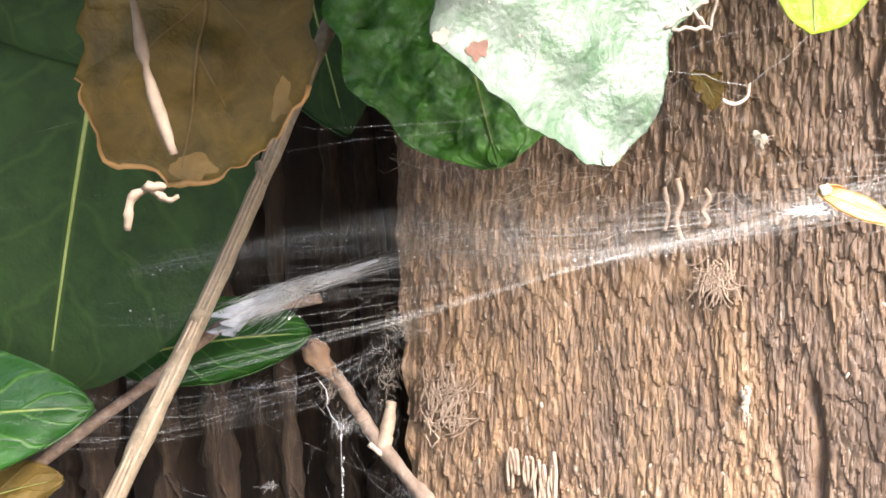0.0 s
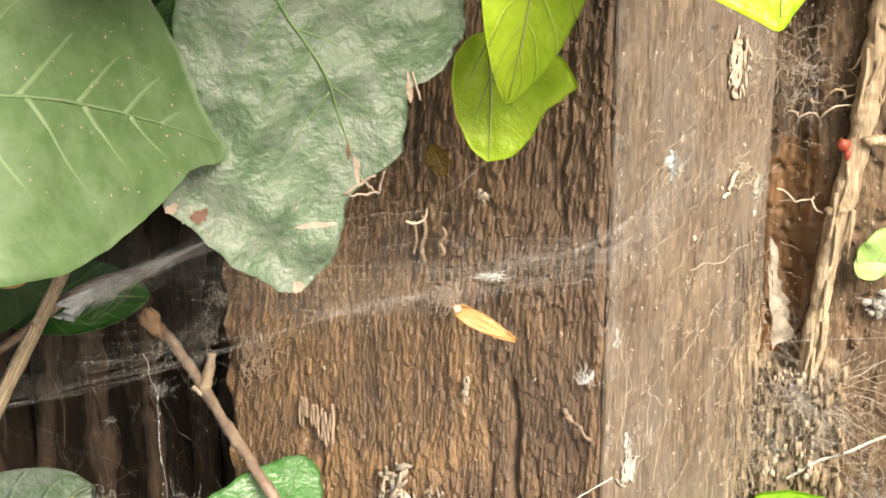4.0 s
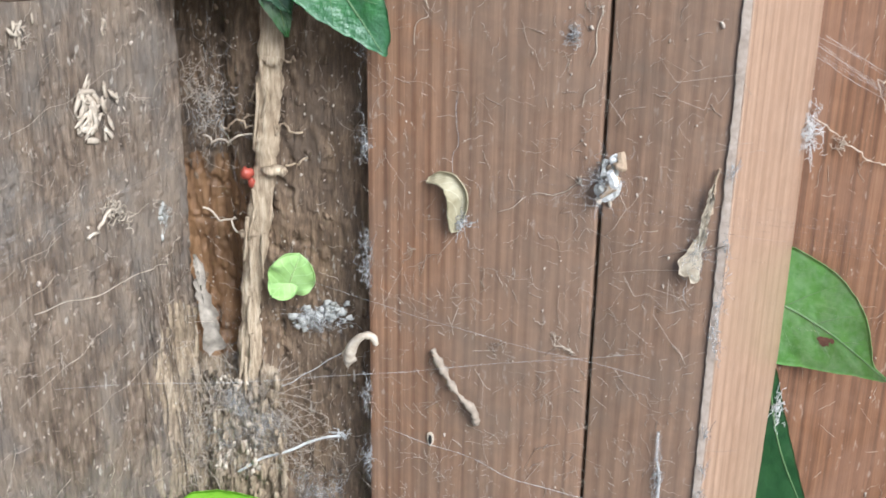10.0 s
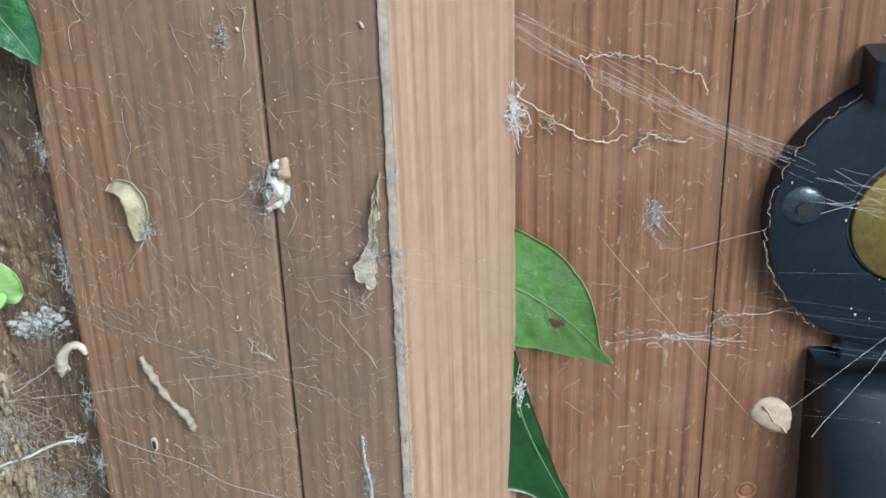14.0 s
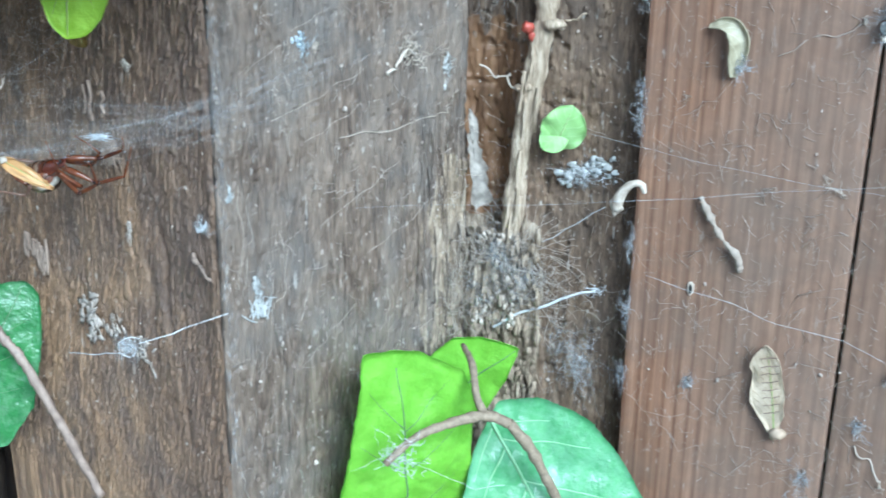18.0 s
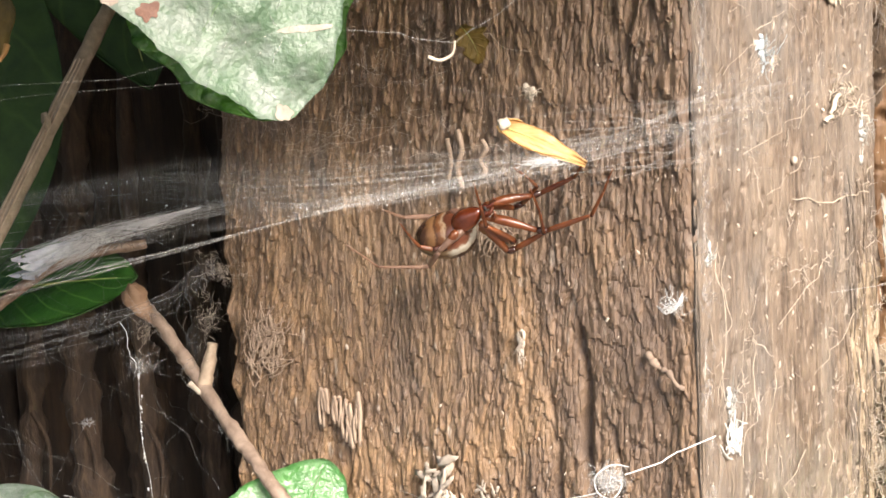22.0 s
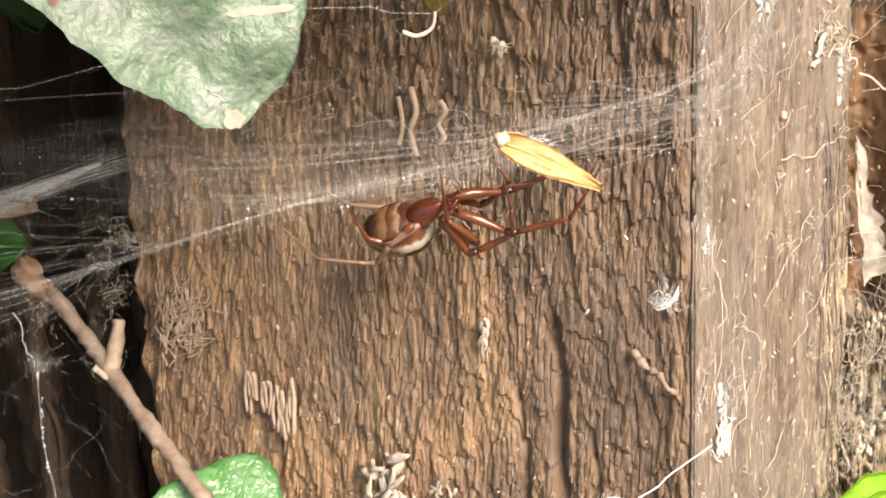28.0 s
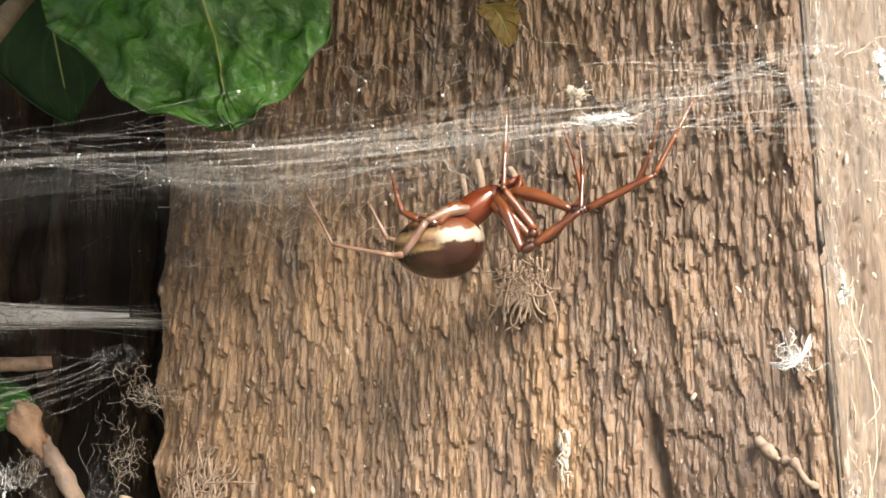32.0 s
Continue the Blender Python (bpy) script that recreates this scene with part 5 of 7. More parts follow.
    tagged(part("smudge_grit", join(*[blob(up(on_board(x + w * 0.8 * (chance(k, i, 5) - 0.5), 0.2), z + 2 * w * (chance(k, i, 6) - 0.5)), np.array([0.3, 0.18, 0.35]) * (0.4 + chance(k, i, 7)), 4, 6, 0.8, k) for k in range(14)]), OLD_BOARD, sm), kind="stuff")
tagged(part("edge_web", join(*[tangle(up(on_board(69.6, 0.8), z), (0.8, 0.7, 2.6), 26, 0.05, 60 + i) for i, z in enumerate((-4, 2, -46, -62, 22, 40, -30))]), FLUFF), "grey web fluff along the board edge", "cobweb", kind="stuff")
tagged(part("web_thread", join(string(up(on_board(74, 3), -36), up(on_board(114, 4), -40), 0.05, 14, 0.6, 2, 0.8), string(up(on_board(114, 4), -40), up(on_board(132, 1), -47), 0.045, 10, 0.4, 3), string(up(on_recess(60, 8), -8), up(on_board(128, 14), -6), 0.03, 14, 0.8, 4, 0.5), string(up(on_right(30, 6), -16), up(on_board(124, 10), -4), 0.025, 14, 0.8, 6, 0.5)), SILK), "long single web threads across the boards", "web thread", kind="stuff")

# ---- recess between post and frame: vine, sprout, rot ----
vine = thing("climbing_stem", up(on_recess(46), -42), "peeling tan climbing stem on the recessed board", "vine stem")
part("stem_bark", rough_tube([up(on_recess(52.5, 3.2), 72), up(on_recess(51, 3), 42), up(on_recess(49.6, 3.2), 24), up(on_recess(48.2, 3), 11), up(on_recess(44.9, 3), -9), up(on_recess(43.4, 2.8), -24), up(on_recess(42, 2.2), -44)], 2.6, 2.1, 90, 14, 0.35, 6), VINE_BARK, vine)
g = np.random.default_rng(88)
for i in range(12):
    z = g.uniform(-40, 40)
    x = np.interp(z, [-44, -9, 11, 42], [42, 44.9, 48.2, 51]) + g.uniform(-2.0, 2.2)
    part("bark_strip", rough_tube([up(on_recess(x, 5.0), z), up(on_recess(x + g.uniform(-0.4, 0.4), 5.7), z - 4), up(on_recess(x - 0.6 + g.uniform(-1, 1), 5.2 + g.uniform(0, 1)), z - g.uniform(7, 13))], 0.55, 0.2, 14, 5, 0.6, i), VINE_BARK, vine)
for (x0, z0), (x1, z1) in (((47.6, 19), (35, 17.5)), ((47, 21.5), (39, 20)), ((50, 12.5), (57, 15.5)), ((48, 29), (44, 22)), ((50.5, 37), (55, 34.5)), ((43, -2), (34, 2)), ((50, 21), (56, 20.6))):
    part("rootlet", string(up(on_recess(x0, 3.5), z0), up(on_recess(x1, 2.0), z1), 0.22, 16, 1.6, int(x1), 0, 6), PALE if x1 < 36 else VINE_BARK, vine)
for c, r in (((51.8, 35.4), 1.5), ((51.6, 13.2), 1.6), ((45.4, -1), 1.3)):
    part("stem_node", blob(up(on_recess(c[0], 5.0), c[1]), (r * 1.3, r * 0.8, r * 0.7), 8, 12, 0.6, int(c[1])), VINE_BARK, vine)
tagged(part("red_bud", join(blob(up(on_recess(45.6, 5.4), 12.0), (1.25, 1.0, 1.3), 9, 12, 0.4, 2), blob(up(on_recess(46.6, 5.4), 10.3), (0.7, 0.7, 1.2), 8, 10, 0.4, 3)), RED), "small dull red bud on the tan stem", "bud")
SPROUT = leaf_material("sprout_leaf", (0.34, 0.55, 0.16), (0.5, 0.72, 0.3), (0.55, 0.74, 0.36), (0.9, 1.0, 0.5), 0.4, 0.3, 5)
leaf("sprout_leaf", up(on_recess(52.2, 4.5), -13.6), up(on_recess(56.6, 6.5), -3.4), 9.6, (0.2, -0.95, 0.25), SPROUT, "small bright green sprouting leaf", "oval", 0.05, 0.1, 0.5, seed=36, nu=26, nv=17)
leaf("sprout_leaf", up(on_recess(54.6, 4.5), -8.6), up(on_recess(50.2, 6.6), -13.2), 6.2, (0.2, -0.9, 0.4), SPROUT, "pale green lobe of a sprouting leaf", "oval", 0.05, 0.1, 0.3, seed=37, nu=20, nv=13)
GREY_CRUST = plain("grey_dropping_crust", (0.12, 0.115, 0.1), (0.34, 0.33, 0.3), 900, 0.85, 0.6)
drop = thing("bird_dropping", up(on_recess(58, 0), -18.6), "grey and white crusty splat spread in web", "bird dropping")
gd = np.random.default_rng(90)
for name, mat, count, big in (("white_crust", CRUST, 52, 0.85), ("grey_crust", GREY_CRUST, 14, 0.7)):
    bits = []
    for k in range(count):
        q = gd.uniform(-1, 1)
        bits.append(blob(up(on_recess(58.5 + 6.5 * q + gd.normal() * 0.6, gd.uniform(0.9, 1.7)), -19.0 + 1.6 * math.sin(2.2 * q + 0.6) + gd.normal() * 1.1), np.array([0.8, 0.4, 0.6]) * big * gd.uniform(0.4, 1.4), 6, 8, 0.9, k))
    part(name, join(*bits), mat, drop)
tagged(part("splat_web", tangle(up(on_recess(58.5, 1.8), -19), (5.5, 0.6, 1.8), 26, 0.035, 190, 1.2, 0.8), SILK, drop), kind="stuff")
GREY_PAPER = plain("grey_papery_bark", (0.11, 0.092, 0.074), (0.37, 0.32, 0.265), 500, 0.8, 0.6)
cut_leaf("dry_flap", up(on_right(72.6, 2), -6), up(on_right(73.4, 3.6), -29), (0.5, -0.86, 0.05), [(0, 0), (5, 1.2), (9, 1.4), (14, 2.4), (18, 2.2), (20.5, 2.8), (23, 1.0), (24, -0.6), (20, -1.6), (15, -1.1), (10, -1.4), (5, -0.8)], (13, 0.3), GREY_PAPER, "grey papery flap of dead bark at the post edge", lambda u, v: 0.25 * v * v, 1.0, 0.7, 38, thick=0.2, rings=9, turns=90)
rot = []
g = np.random.default_rng(91)
for i in range(120):
    x, z = g.uniform(31, 50), g.uniform(-75, -34)
    pr = g.uniform(2.5, 6.0) * (1 if x < 44 else 0.6)
    a = up(on_recess(x, pr), z)
    rot.append(rough_tube([a, a + np.array([g.normal() * 0.7, g.normal() * 0.5, -g.uniform(3, 7)]), a + np.array([g.normal() * 1.3, g.normal() * 0.7, -g.uniform(8, 14)])], g.uniform(0.06, 0.22), 0.04, 9, 5, 0.9, i))
for i in range(220):
    q = up(on_recess(g.uniform(31, 50), g.uniform(2.5, 5.5)), g.uniform(-78, -34))
    rot.append(blob(q, np.array([0.6, 0.5, 1.3]) * g.uniform(0.3, 1.4), 5, 7, 0.95, i))
tagged(part("rotten_fibres", join(*rot), ROT), "crumbling brown rotten wood fibres at the foot of the stem", "rotten wood", kind="stuff")
tagged(part("rot_web", join(tangle(up(on_recess(42, 5), -42), (5, 2.2, 5.5), 36, 0.035, 92, 1.2), tangle(up(on_recess(38, 4), -28), (3, 2, 5), 14, 0.03, 93), tangle(up(on_recess(57, 2.5), -62), (5, 1, 6), 50, 0.04, 94), tangle(up(on_recess(38, 3), 22), (4, 1.5, 6), 40, 0.035, 95)), FLUFF), "grey cobweb fluff tangled over rotten wood", "cobweb", kind="stuff")
tagged(part("dusty_web", join(tangle(up(on_recess(44, 5), -39), (5, 2, 3.5), 34, 0.05, 191, 1.1), tangle(up(on_recess(51, 3), -48), (6, 1.2, 6), 60, 0.055, 192, 1.1), tangle(up(on_right(68, 1.2), -48), (3, 0.6, 8), 60, 0.055, 194, 1.1), tangle(up(on_recess(36, 3), 26), (3, 1, 5), 50, 0.055, 195, 1.1), *[string(up(on_recess(44 + 3 * math.cos(i), 5), -38 + 3 * math.sin(i)), up(on_recess(44 + 15 * math.cos(i * 2.4), 3), -40 + 13 * math.sin(i * 2.4)), 0.06, 10, 1.0, 40 + i) for i in range(40)]), DUST), "thick dusty pale web strands over rotten wood", "cobweb", kind="stuff")
tagged(part("web_wad", join(tangle(up(on_recess(41, 6), -40), (4, 1.6, 3.5), 44, 0.04, 291, 1.3, 0.7), tangle(up(on_recess(37, 5.5), -50), (3, 1.4, 5), 36, 0.04, 292, 1.2, 0.7), tangle(up(on_recess(47, 5), -46), (3.5, 1.2, 3.5), 50, 0.04, 293, 1.2, 0.7), tangle(up(on_recess(57, 2), -20), (3, 0.8, 2), 60, 0.05, 294, 1.2, 0.7), tangle(up(on_recess(60, 2), -66), (2.5, 1, 4), 60, 0.05, 295, 1.2, 0.7)), FLUFF), "matted grey web below the stem", "cobweb", kind="stuff")
tagged(part("wood_crumbs", join(*[blob(up(on_recess(40 + 4.5 * math.sin(i * 2.3), 3.5 + 2.5 * chance(i, 5)), -46 + 11 * math.cos(i * 1.7)), np.array([0.45, 0.4, 0.75]) * (0.3 + chance(i, 3)), 5, 7, 0.95, i) for i in range(110)]), PALE), "pale crumbs of rotten wood caught in web", "rotten wood", kind="stuff")
tagged(part("web_strand", join(string(up(on_recess(40, 5), -58), up(on_recess(62.5, 3), -45.5), 0.32, 22, 0.8, 3, -1.5, 5), string(up(on_recess(47, 3), -38), up(on_recess(64, 4), -25), 0.1, 14, 0.4, 4), tangle(up(on_recess(62.6, 2), -45.6), (1.2, 0.5, 0.8), 30, 0.06, 96)), SILK), "thick white strand of web over the recess", "web strand")
tagged(part("recess_dust", join(crumbs(on_recess, 32, 69, -80, 66, 650, 0.17, 97, 0.5), hairs(on_recess, 32, 69, -80, 66, 160, 98, 3, 0.05)), DUST), "pale grit and fibres on the recessed board", "dust", kind="stuff")
tagged(part("recess_dirt", crumbs(on_recess, 32, 69, -80, 66, 260, 0.5, 99, 0.2), OLD_BOARD), "dark crumbs of dirt on the recessed board", "dirt", kind="stuff")

# ---- post faces: fibre nests, lichen, dust ----
def nest(name, plan, s, z, size, count, seed, label, mat=NEST, style="plume", r=0.26, proud=0.25, lean=0.0):
    """A tuft of short tubes lying close on the wood: a plume of curling fibres, a row of hairpin loops, a heap of flakes or a heap of fibres."""
    g = np.random.default_rng(seed)
    ob = thing(name, up(plan(s, 0), z), label, "fibre nest", "fibre nests")

    def lay(pts, rad, n=12):
        line = curve([up(plan(p[0], proud + 0.3 * k), p[1]) for p, k in zip(pts, g.random(len(pts)))], n)
        part("fibre_tube", tube(line, rad, 5), mat, ob)

    for i in range(count):
        if style == "hairpin":
            s0, z0 = s + size * (i / max(count - 1, 1) - 0.5) + g.normal() * 0.4, z + 0.35 * size * (i / count - 0.5) + g.normal() * 0.9
            h, w, q = size * g.uniform(0.2, 0.42), g.uniform(0.22, 0.42), g.normal() * 0.4
            lay([(s0 - w, z0 - h), (s0 - w * 0.9 + q, z0), (s0 - w * 0.5 + q, z0 + h * 0.75), (s0 + q, z0 + h * 0.9), (s0 + w * 0.6 + q, z0 + h * 0.7), (s0 + w, z0), (s0 + w * 0.8, z0 - h * 0.9)], r * g.uniform(0.7, 1.0), 20)
            continue
        if style == "flakes":
            a, big = lean + g.normal() * 0.75, size * g.uniform(0.08, 0.18)
            s1, z1, c = s + g.normal() * 0.2 * size, z + g.normal() * 0.26 * size, math.cos(a)
            v, f = blob((0, 0, 0), (big * 0.34, big * 0.26, big), 6, 8, 0.7, seed + i)
            flat = v[:, 0] * c + v[:, 2] * math.sin(a) + s1
            lift = -v[:, 0] * math.sin(a) + v[:, 2] * c + z1
            part("flake", ([up(plan(q, proud + 0.5 * h + 0.3 * (i % 3)), e) for q, h, e in zip(flat, v[:, 1], lift)], f), mat, ob)
            continue
        if style == "heap":
            ln, a = size * g.uniform(0.14, 0.36), lean + g.normal() * 0.55
            s1, z1, k = s + g.normal() * 0.2 * size, z + g.normal() * 0.26 * size, g.normal() * 0.12
            lay([(s1 + (math.sin(a) * q + k * math.sin(3 * q + i)) * ln, z1 + math.cos(a) * q * ln) for q in (0, 0.3, 0.65, 1.0)], r * g.uniform(0.5, 1.0) * np.linspace(1, 0.6, 12))
            continue
        a, ln, start = g.normal() * 0.62 + lean, size * g.uniform(0.12, 0.6), 0.17 * size
        s0, z0 = s + g.normal() * start, z - 0.3 * size * math.cos(lean) + g.normal() * start
        pts, turn = [(s0, z0)], g.normal() * 0.13
        for k in range(4):
            pts.append((pts[-1][0] + math.sin(a) * ln * 0.3, pts[-1][1] + math.cos(a) * ln * 0.3))
            a += turn * (1 + 0.8 * k)
        taper = np.linspace(1, 0.6, 12)
        lay(pts, r * g.uniform(0.5, 1.0) * taper)
    return ob


nest("fibre_nest", on_left, 70.0, -23.5, 9.5, 170, 101, "fan of fine curled tan fibres on the post edge", style="heap", r=0.16, lean=-0.5)
nest("fibre_nest", on_left, 56.3, -31.8, 7.6, 10, 102, "cluster of pale looped tubes on the rough post", style="hairpin", r=0.36)
nest("fibre_nest", on_left, 38.7, -42.2, 9, 46, 103, "heap of pale woody flakes on the rough post", mat=DUST, style="flakes", proud=0.5)
nest("fibre_nest", on_left, 31.0, -42.2, 6, 20, 104, "small heap of pale flakes on the rough post", mat=DUST, style="flakes", proud=0.5)
nest("fibre_nest", on_left, 22.4, -44, 7, 24, 134, "heap of pale loose flakes low on the rough post", mat=DUST, style="flakes", lean=0.5, proud=0.5)
nest("fibre_nest", on_left, 28.0, -5.0, 6.0, 110, 105, "tan rosette of fine fibres on the rough post", style="plume", r=0.16, lean=2.7, proud=0.6)
nest("fibre_nest", on_right, 9.5, -30.6, 6.4, 46, 106, "white rosette of lichen fibres on the post side", r=0.2, mat=CRUST)
nest("fibre_nest", on_right, 50, 29.4, 10, 60, 107, "pale pinkish rosette of flat woody flakes on the post side", mat=PALE, style="flakes", lean=0.25)
nest("fibre_nest", on_right, 36, 47, 6, 16, 109, "pale woody flakes on the post side", mat=PALE, style="flakes", lean=-0.6)
for pts, r, seed in (([(32.9, 8.6), (32.4, 6), (33.2, 3.5), (32.6, 0.8)], 0.34, 1), ([(29.2, 7.2), (28.6, 6), (29.6, 4.6), (28.9, 3.2), (29.6, 2.4)], 0.3, 2), ([(34.6, 7.5), (34.2, 4.5), (34.8, 2)], 0.26, 3)):
    tagged(part("larva_case", tube(curve([up(on_left(s, 0.75), z) for s, z in pts], 24), r * 1.15, 7), NEST), "thin pale wavy larva case on the post", "larva case", "larva cases")
for plan, s, z, size, mat, seed in ((on_right, 22.4, 16.6, (1.6, 0.35, 2.9), BLUE_CRUST, 1), (on_right, 8.5, -27, (1.1, 0.5, 3.0), CRUST, 2), (on_right, 66, 4, (1.5, 0.5, 3.4), CRUST, 3), (on_right, 3.0, -7.5, (0.6, 0.4, 1.6), CRUST, 4), (on_right, 26, 15.2, (0.5, 0.3, 1.2), PALE, 5), (on_left, 25, -20, (0.5, 0.3, 2.0), DUST, 6), (on_left, 22, 13, (0.8, 0.5, 0.6), PALE, 7), (on_right, 55, 44, (0.7, 0.4, 1.6), PALE, 8)):
    gl = np.random.default_rng(300 + seed)
    scraps = []
    for k in range(16):
        a, b = gl.normal() * size[0] * 0.4, gl.normal() * size[2] * 0.42
        scraps.append(blob(up(plan(s + a, 0.12), z + b), np.array([0.34, 0.12, 0.5]) * gl.uniform(0.4, 1.2), 5, 8, 0.9, seed * 7 + k))
    scraps.append(tangle(up(plan(s, 0.3), z), (size[0] * 0.7, 0.12, size[2] * 0.55), 26, 0.05, seed + 60))
    tagged(part("lichen_patch", join(*scraps), mat), "crumbly pale lichen fleck on the post", "lichen", "lichen flecks", kind="stuff")
g = np.random.default_rng(120)
wk = thing("silk_curl", up(on_left(3.2, 0), -13), "small white cradle of silk at the post corner", "silk curl")
cradle = [curve([up(on_left(5.0, 0.8), -13.2), up(on_left(3.6, 1.6), -13.9 + 0.12 * k), up(on_left(2.2, 1.5), -13.2 + 0.1 * k), up(on_left(1.4, 1.2), -11.9 + 0.15 * k)], 18) for k in range(6)]
part("curl_loop", join(*[tube(c + g.normal(size=c.shape) * 0.05, 0.05, 4, False) for c in cradle]), SILK, wk)
part("curl_strand", join(*[string(up(on_left(g.uniform(2, 4.4), 1.3), -13.4), up(on_left(g.uniform(1.0, 4.2), 1.2), g.uniform(-12.4, -10.2)), 0.04, 9, 0.6, 900 + k) for k in range(8)]), SILK, wk)
tagged(part("curl_fuzz", tangle(up(on_left(2.6, 1.0), -12.8), (1.0, 0.5, 0.8), 30, 0.04, 121), FINE_SILK, wk), kind="stuff")
DULL_SHAVING = plain("dull_wood_shaving", (0.08, 0.055, 0.04), (0.24, 0.175, 0.13), 700, 0.85, 0.5)
tagged(part("wood_shaving", rough_tube([up(on_left(6.8, 0.1), -19.4), up(on_left(5.8, 0.8), -20.1), up(on_left(4.9, 0.5), -21.0), up(on_left(3.6, 1.1), -21.2), up(on_left(2.8, 0.9), -22.6), up(on_left(2.0, 0.4), -23.2)], 0.5, 0.25, 40, 7, 1.3, 6), DULL_SHAVING), "curled pale wood shaving near the post corner", "wood shaving")
g = np.random.default_rng(122)
tagged(part("web_knot", join(tangle(up(on_right(52, 0.8), 9.0), (3.0, 0.5, 2.0), 22, 0.12, 123), string(up(on_right(46, 0.7), 6.2), up(on_right(52, 0.8), 10), 0.4, 10, 0.6, 4, 0, 5), string(up(on_right(52, 0.8), 10), up(on_right(55, 0.8), 8.6), 0.4, 8, 0.4, 5, 0, 5)), PALE), "forked pale scrap of web on the post side", "web scrap", kind="stuff")
for a, b, r, seed in (((32, -3.5), (62, -6), 0.1, 3), ((62, -6), (70, -2), 0.08, 4), ((12, -36), (17, -22), 0.05, 5), ((20, -38), (24, -26), 0.05, 6), ((5, -6), (4, -26), 0.05, 7), ((7.5, -8), (6.5, -26), 0.045, 8), ((22, -2), (44, 1.5), 0.05, 9), ((14, 4), (40, 9), 0.04, 10), ((26, -20), (50, -13), 0.05, 11), ((8, 14), (30, 22), 0.04, 12), ((40, -30), (66, -22), 0.05, 13), ((30, 30), (58, 36), 0.04, 14), ((20, -48), (36, -40), 0.05, 15), ((46, -40), (44, -58), 0.05, 16)):
    tagged(part("web_line", string(up(on_right(a[0], 0.5), a[1]), up(on_right(b[0], 0.5), b[1]), r, 24, 1.2, seed, 0, 4), PALE), "crinkled web line on the post side", "web line", "web lines")
# many on_left grains are pale specks standing in for wet glints
tagged(part("post_dust", join(crumbs(on_left, 2, 73, -70, 60, 420, 0.15, 124, 0.3), crumbs(on_right, 1, 73, -75, 62, 190, 0.19, 125, 0.12, 2.2), hairs(on_right, 2, 72, -75, 60, 330, 126, 2.2, 0.032), hairs(on_right, 4, 72, -75, 60, 120, 127, 4.5, 0.045), crumbs(on_right, 1, 73, -75, 62, 80, 0.32, 128, 0.12, 1.6)), DUST), "white grit, splinters and painted glints on the post", "dust", kind="stuff")
g = np.random.default_rng(133)
slivers = []
for i in range(130):
    s0 = 72 * g.random() ** (2.2 if i < 120 else 1.0)
    z0, ln, lean = g.uniform(-78, 62), g.uniform(0.8, 4.5), g.normal() * 0.12
    slivers.append(tube([up(on_right(s0, 0.12), z0), up(on_right(s0 + lean, 0.3), z0 + ln * 0.5), up(on_right(s0 + 2 * lean, 0.1), z0 + ln)], np.array([0.02, 0.08, 0.02]) * g.uniform(0.5, 1.5), 4, False))
tagged(part("pale_slivers", join(*slivers), SLIVER), "thin pale slivers lifting from the post side", "splinters", kind="stuff")
tagged(part("side_lint", join(*[tangle(up(on_right(a, 0.5), b), (c, 0.2, d), 7, 0.06, 400 + k, 0.6) for k, (a, b, c, d) in enumerate(zip(np.random.default_rng(410).uniform(4, 72, 46), np.random.default_rng(411).uniform(-70, 58, 46), np.random.default_rng(412).uniform(0.5, 2.2, 46), np.random.default_rng(413).uniform(0.5, 2.6, 46)))]), DUST), "scattered grey web lint on the post side", "lint", kind="stuff")
tagged(part("edge_lint", join(*[tangle((134.0 + 0.3 * math.sin(z), 35.0, z), (0.7, 0.3, 1.6), 16, 0.05, 430 + k, 0.7) for k, z in enumerate((28, 14, 8, 3, -1, -4, -22, -30, -36, -41, -47, -54, -60))]), FLUFF), "grey lint caught along the jamb edge", "lint", kind="stuff")
tagged(part("corner_web", join(*[tangle(up(on_right(0.9, 0.6), z), (0.5, 0.5, 2.4), 9, 0.03, 130 + i) for i, z in enumerate(range(-60, 58, 6))]), FINE_SILK), "fine white web dust along the post corner", "cobweb", kind="stuff")
tagged(part("splinters", join(*[rough_tube([up(on_right(s, 0.1), z), up(on_right(s + 0.4, 0.5), z - 5), up(on_right(s + 0.2, 0.2), z - 11)], 0.16, 0.06, 8, 5, 0.9, int(i)) for i, (s, z) in enumerate(zip(np.random.default_rng(131).uniform(56, 73, 60), np.random.default_rng(132).uniform(-70, 0, 60)))]), STAINED_WOOD), "brown splinters on the rotten post edge", "splinters", kind="stuff")

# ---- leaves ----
# shade of the corner is put into the next two leaf greens
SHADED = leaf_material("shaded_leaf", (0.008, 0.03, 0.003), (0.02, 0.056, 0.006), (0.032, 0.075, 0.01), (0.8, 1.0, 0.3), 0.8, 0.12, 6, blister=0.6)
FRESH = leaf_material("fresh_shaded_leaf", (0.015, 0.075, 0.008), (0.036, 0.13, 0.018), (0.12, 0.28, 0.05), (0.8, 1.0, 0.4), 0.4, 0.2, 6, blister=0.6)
PUCKER = leaf_material("puckered_leaf", (0.04, 0.15, 0.016), (0.1, 0.27, 0.04), (0.12, 0.29, 0.05), (0.8, 1.0, 0.4), 0.2, 0.3, 6, dust=0.12, blister=1.6)
leaf("dark_leaf", (50, 60, 62), (55.2, 56.5, 41.4), 9, (0.1, -0.9, 0.3), DARK, "small dark green leaf with serrated edge", "ovate", 0.08, 0.2, 0.4, wave=0.05, seed=40)
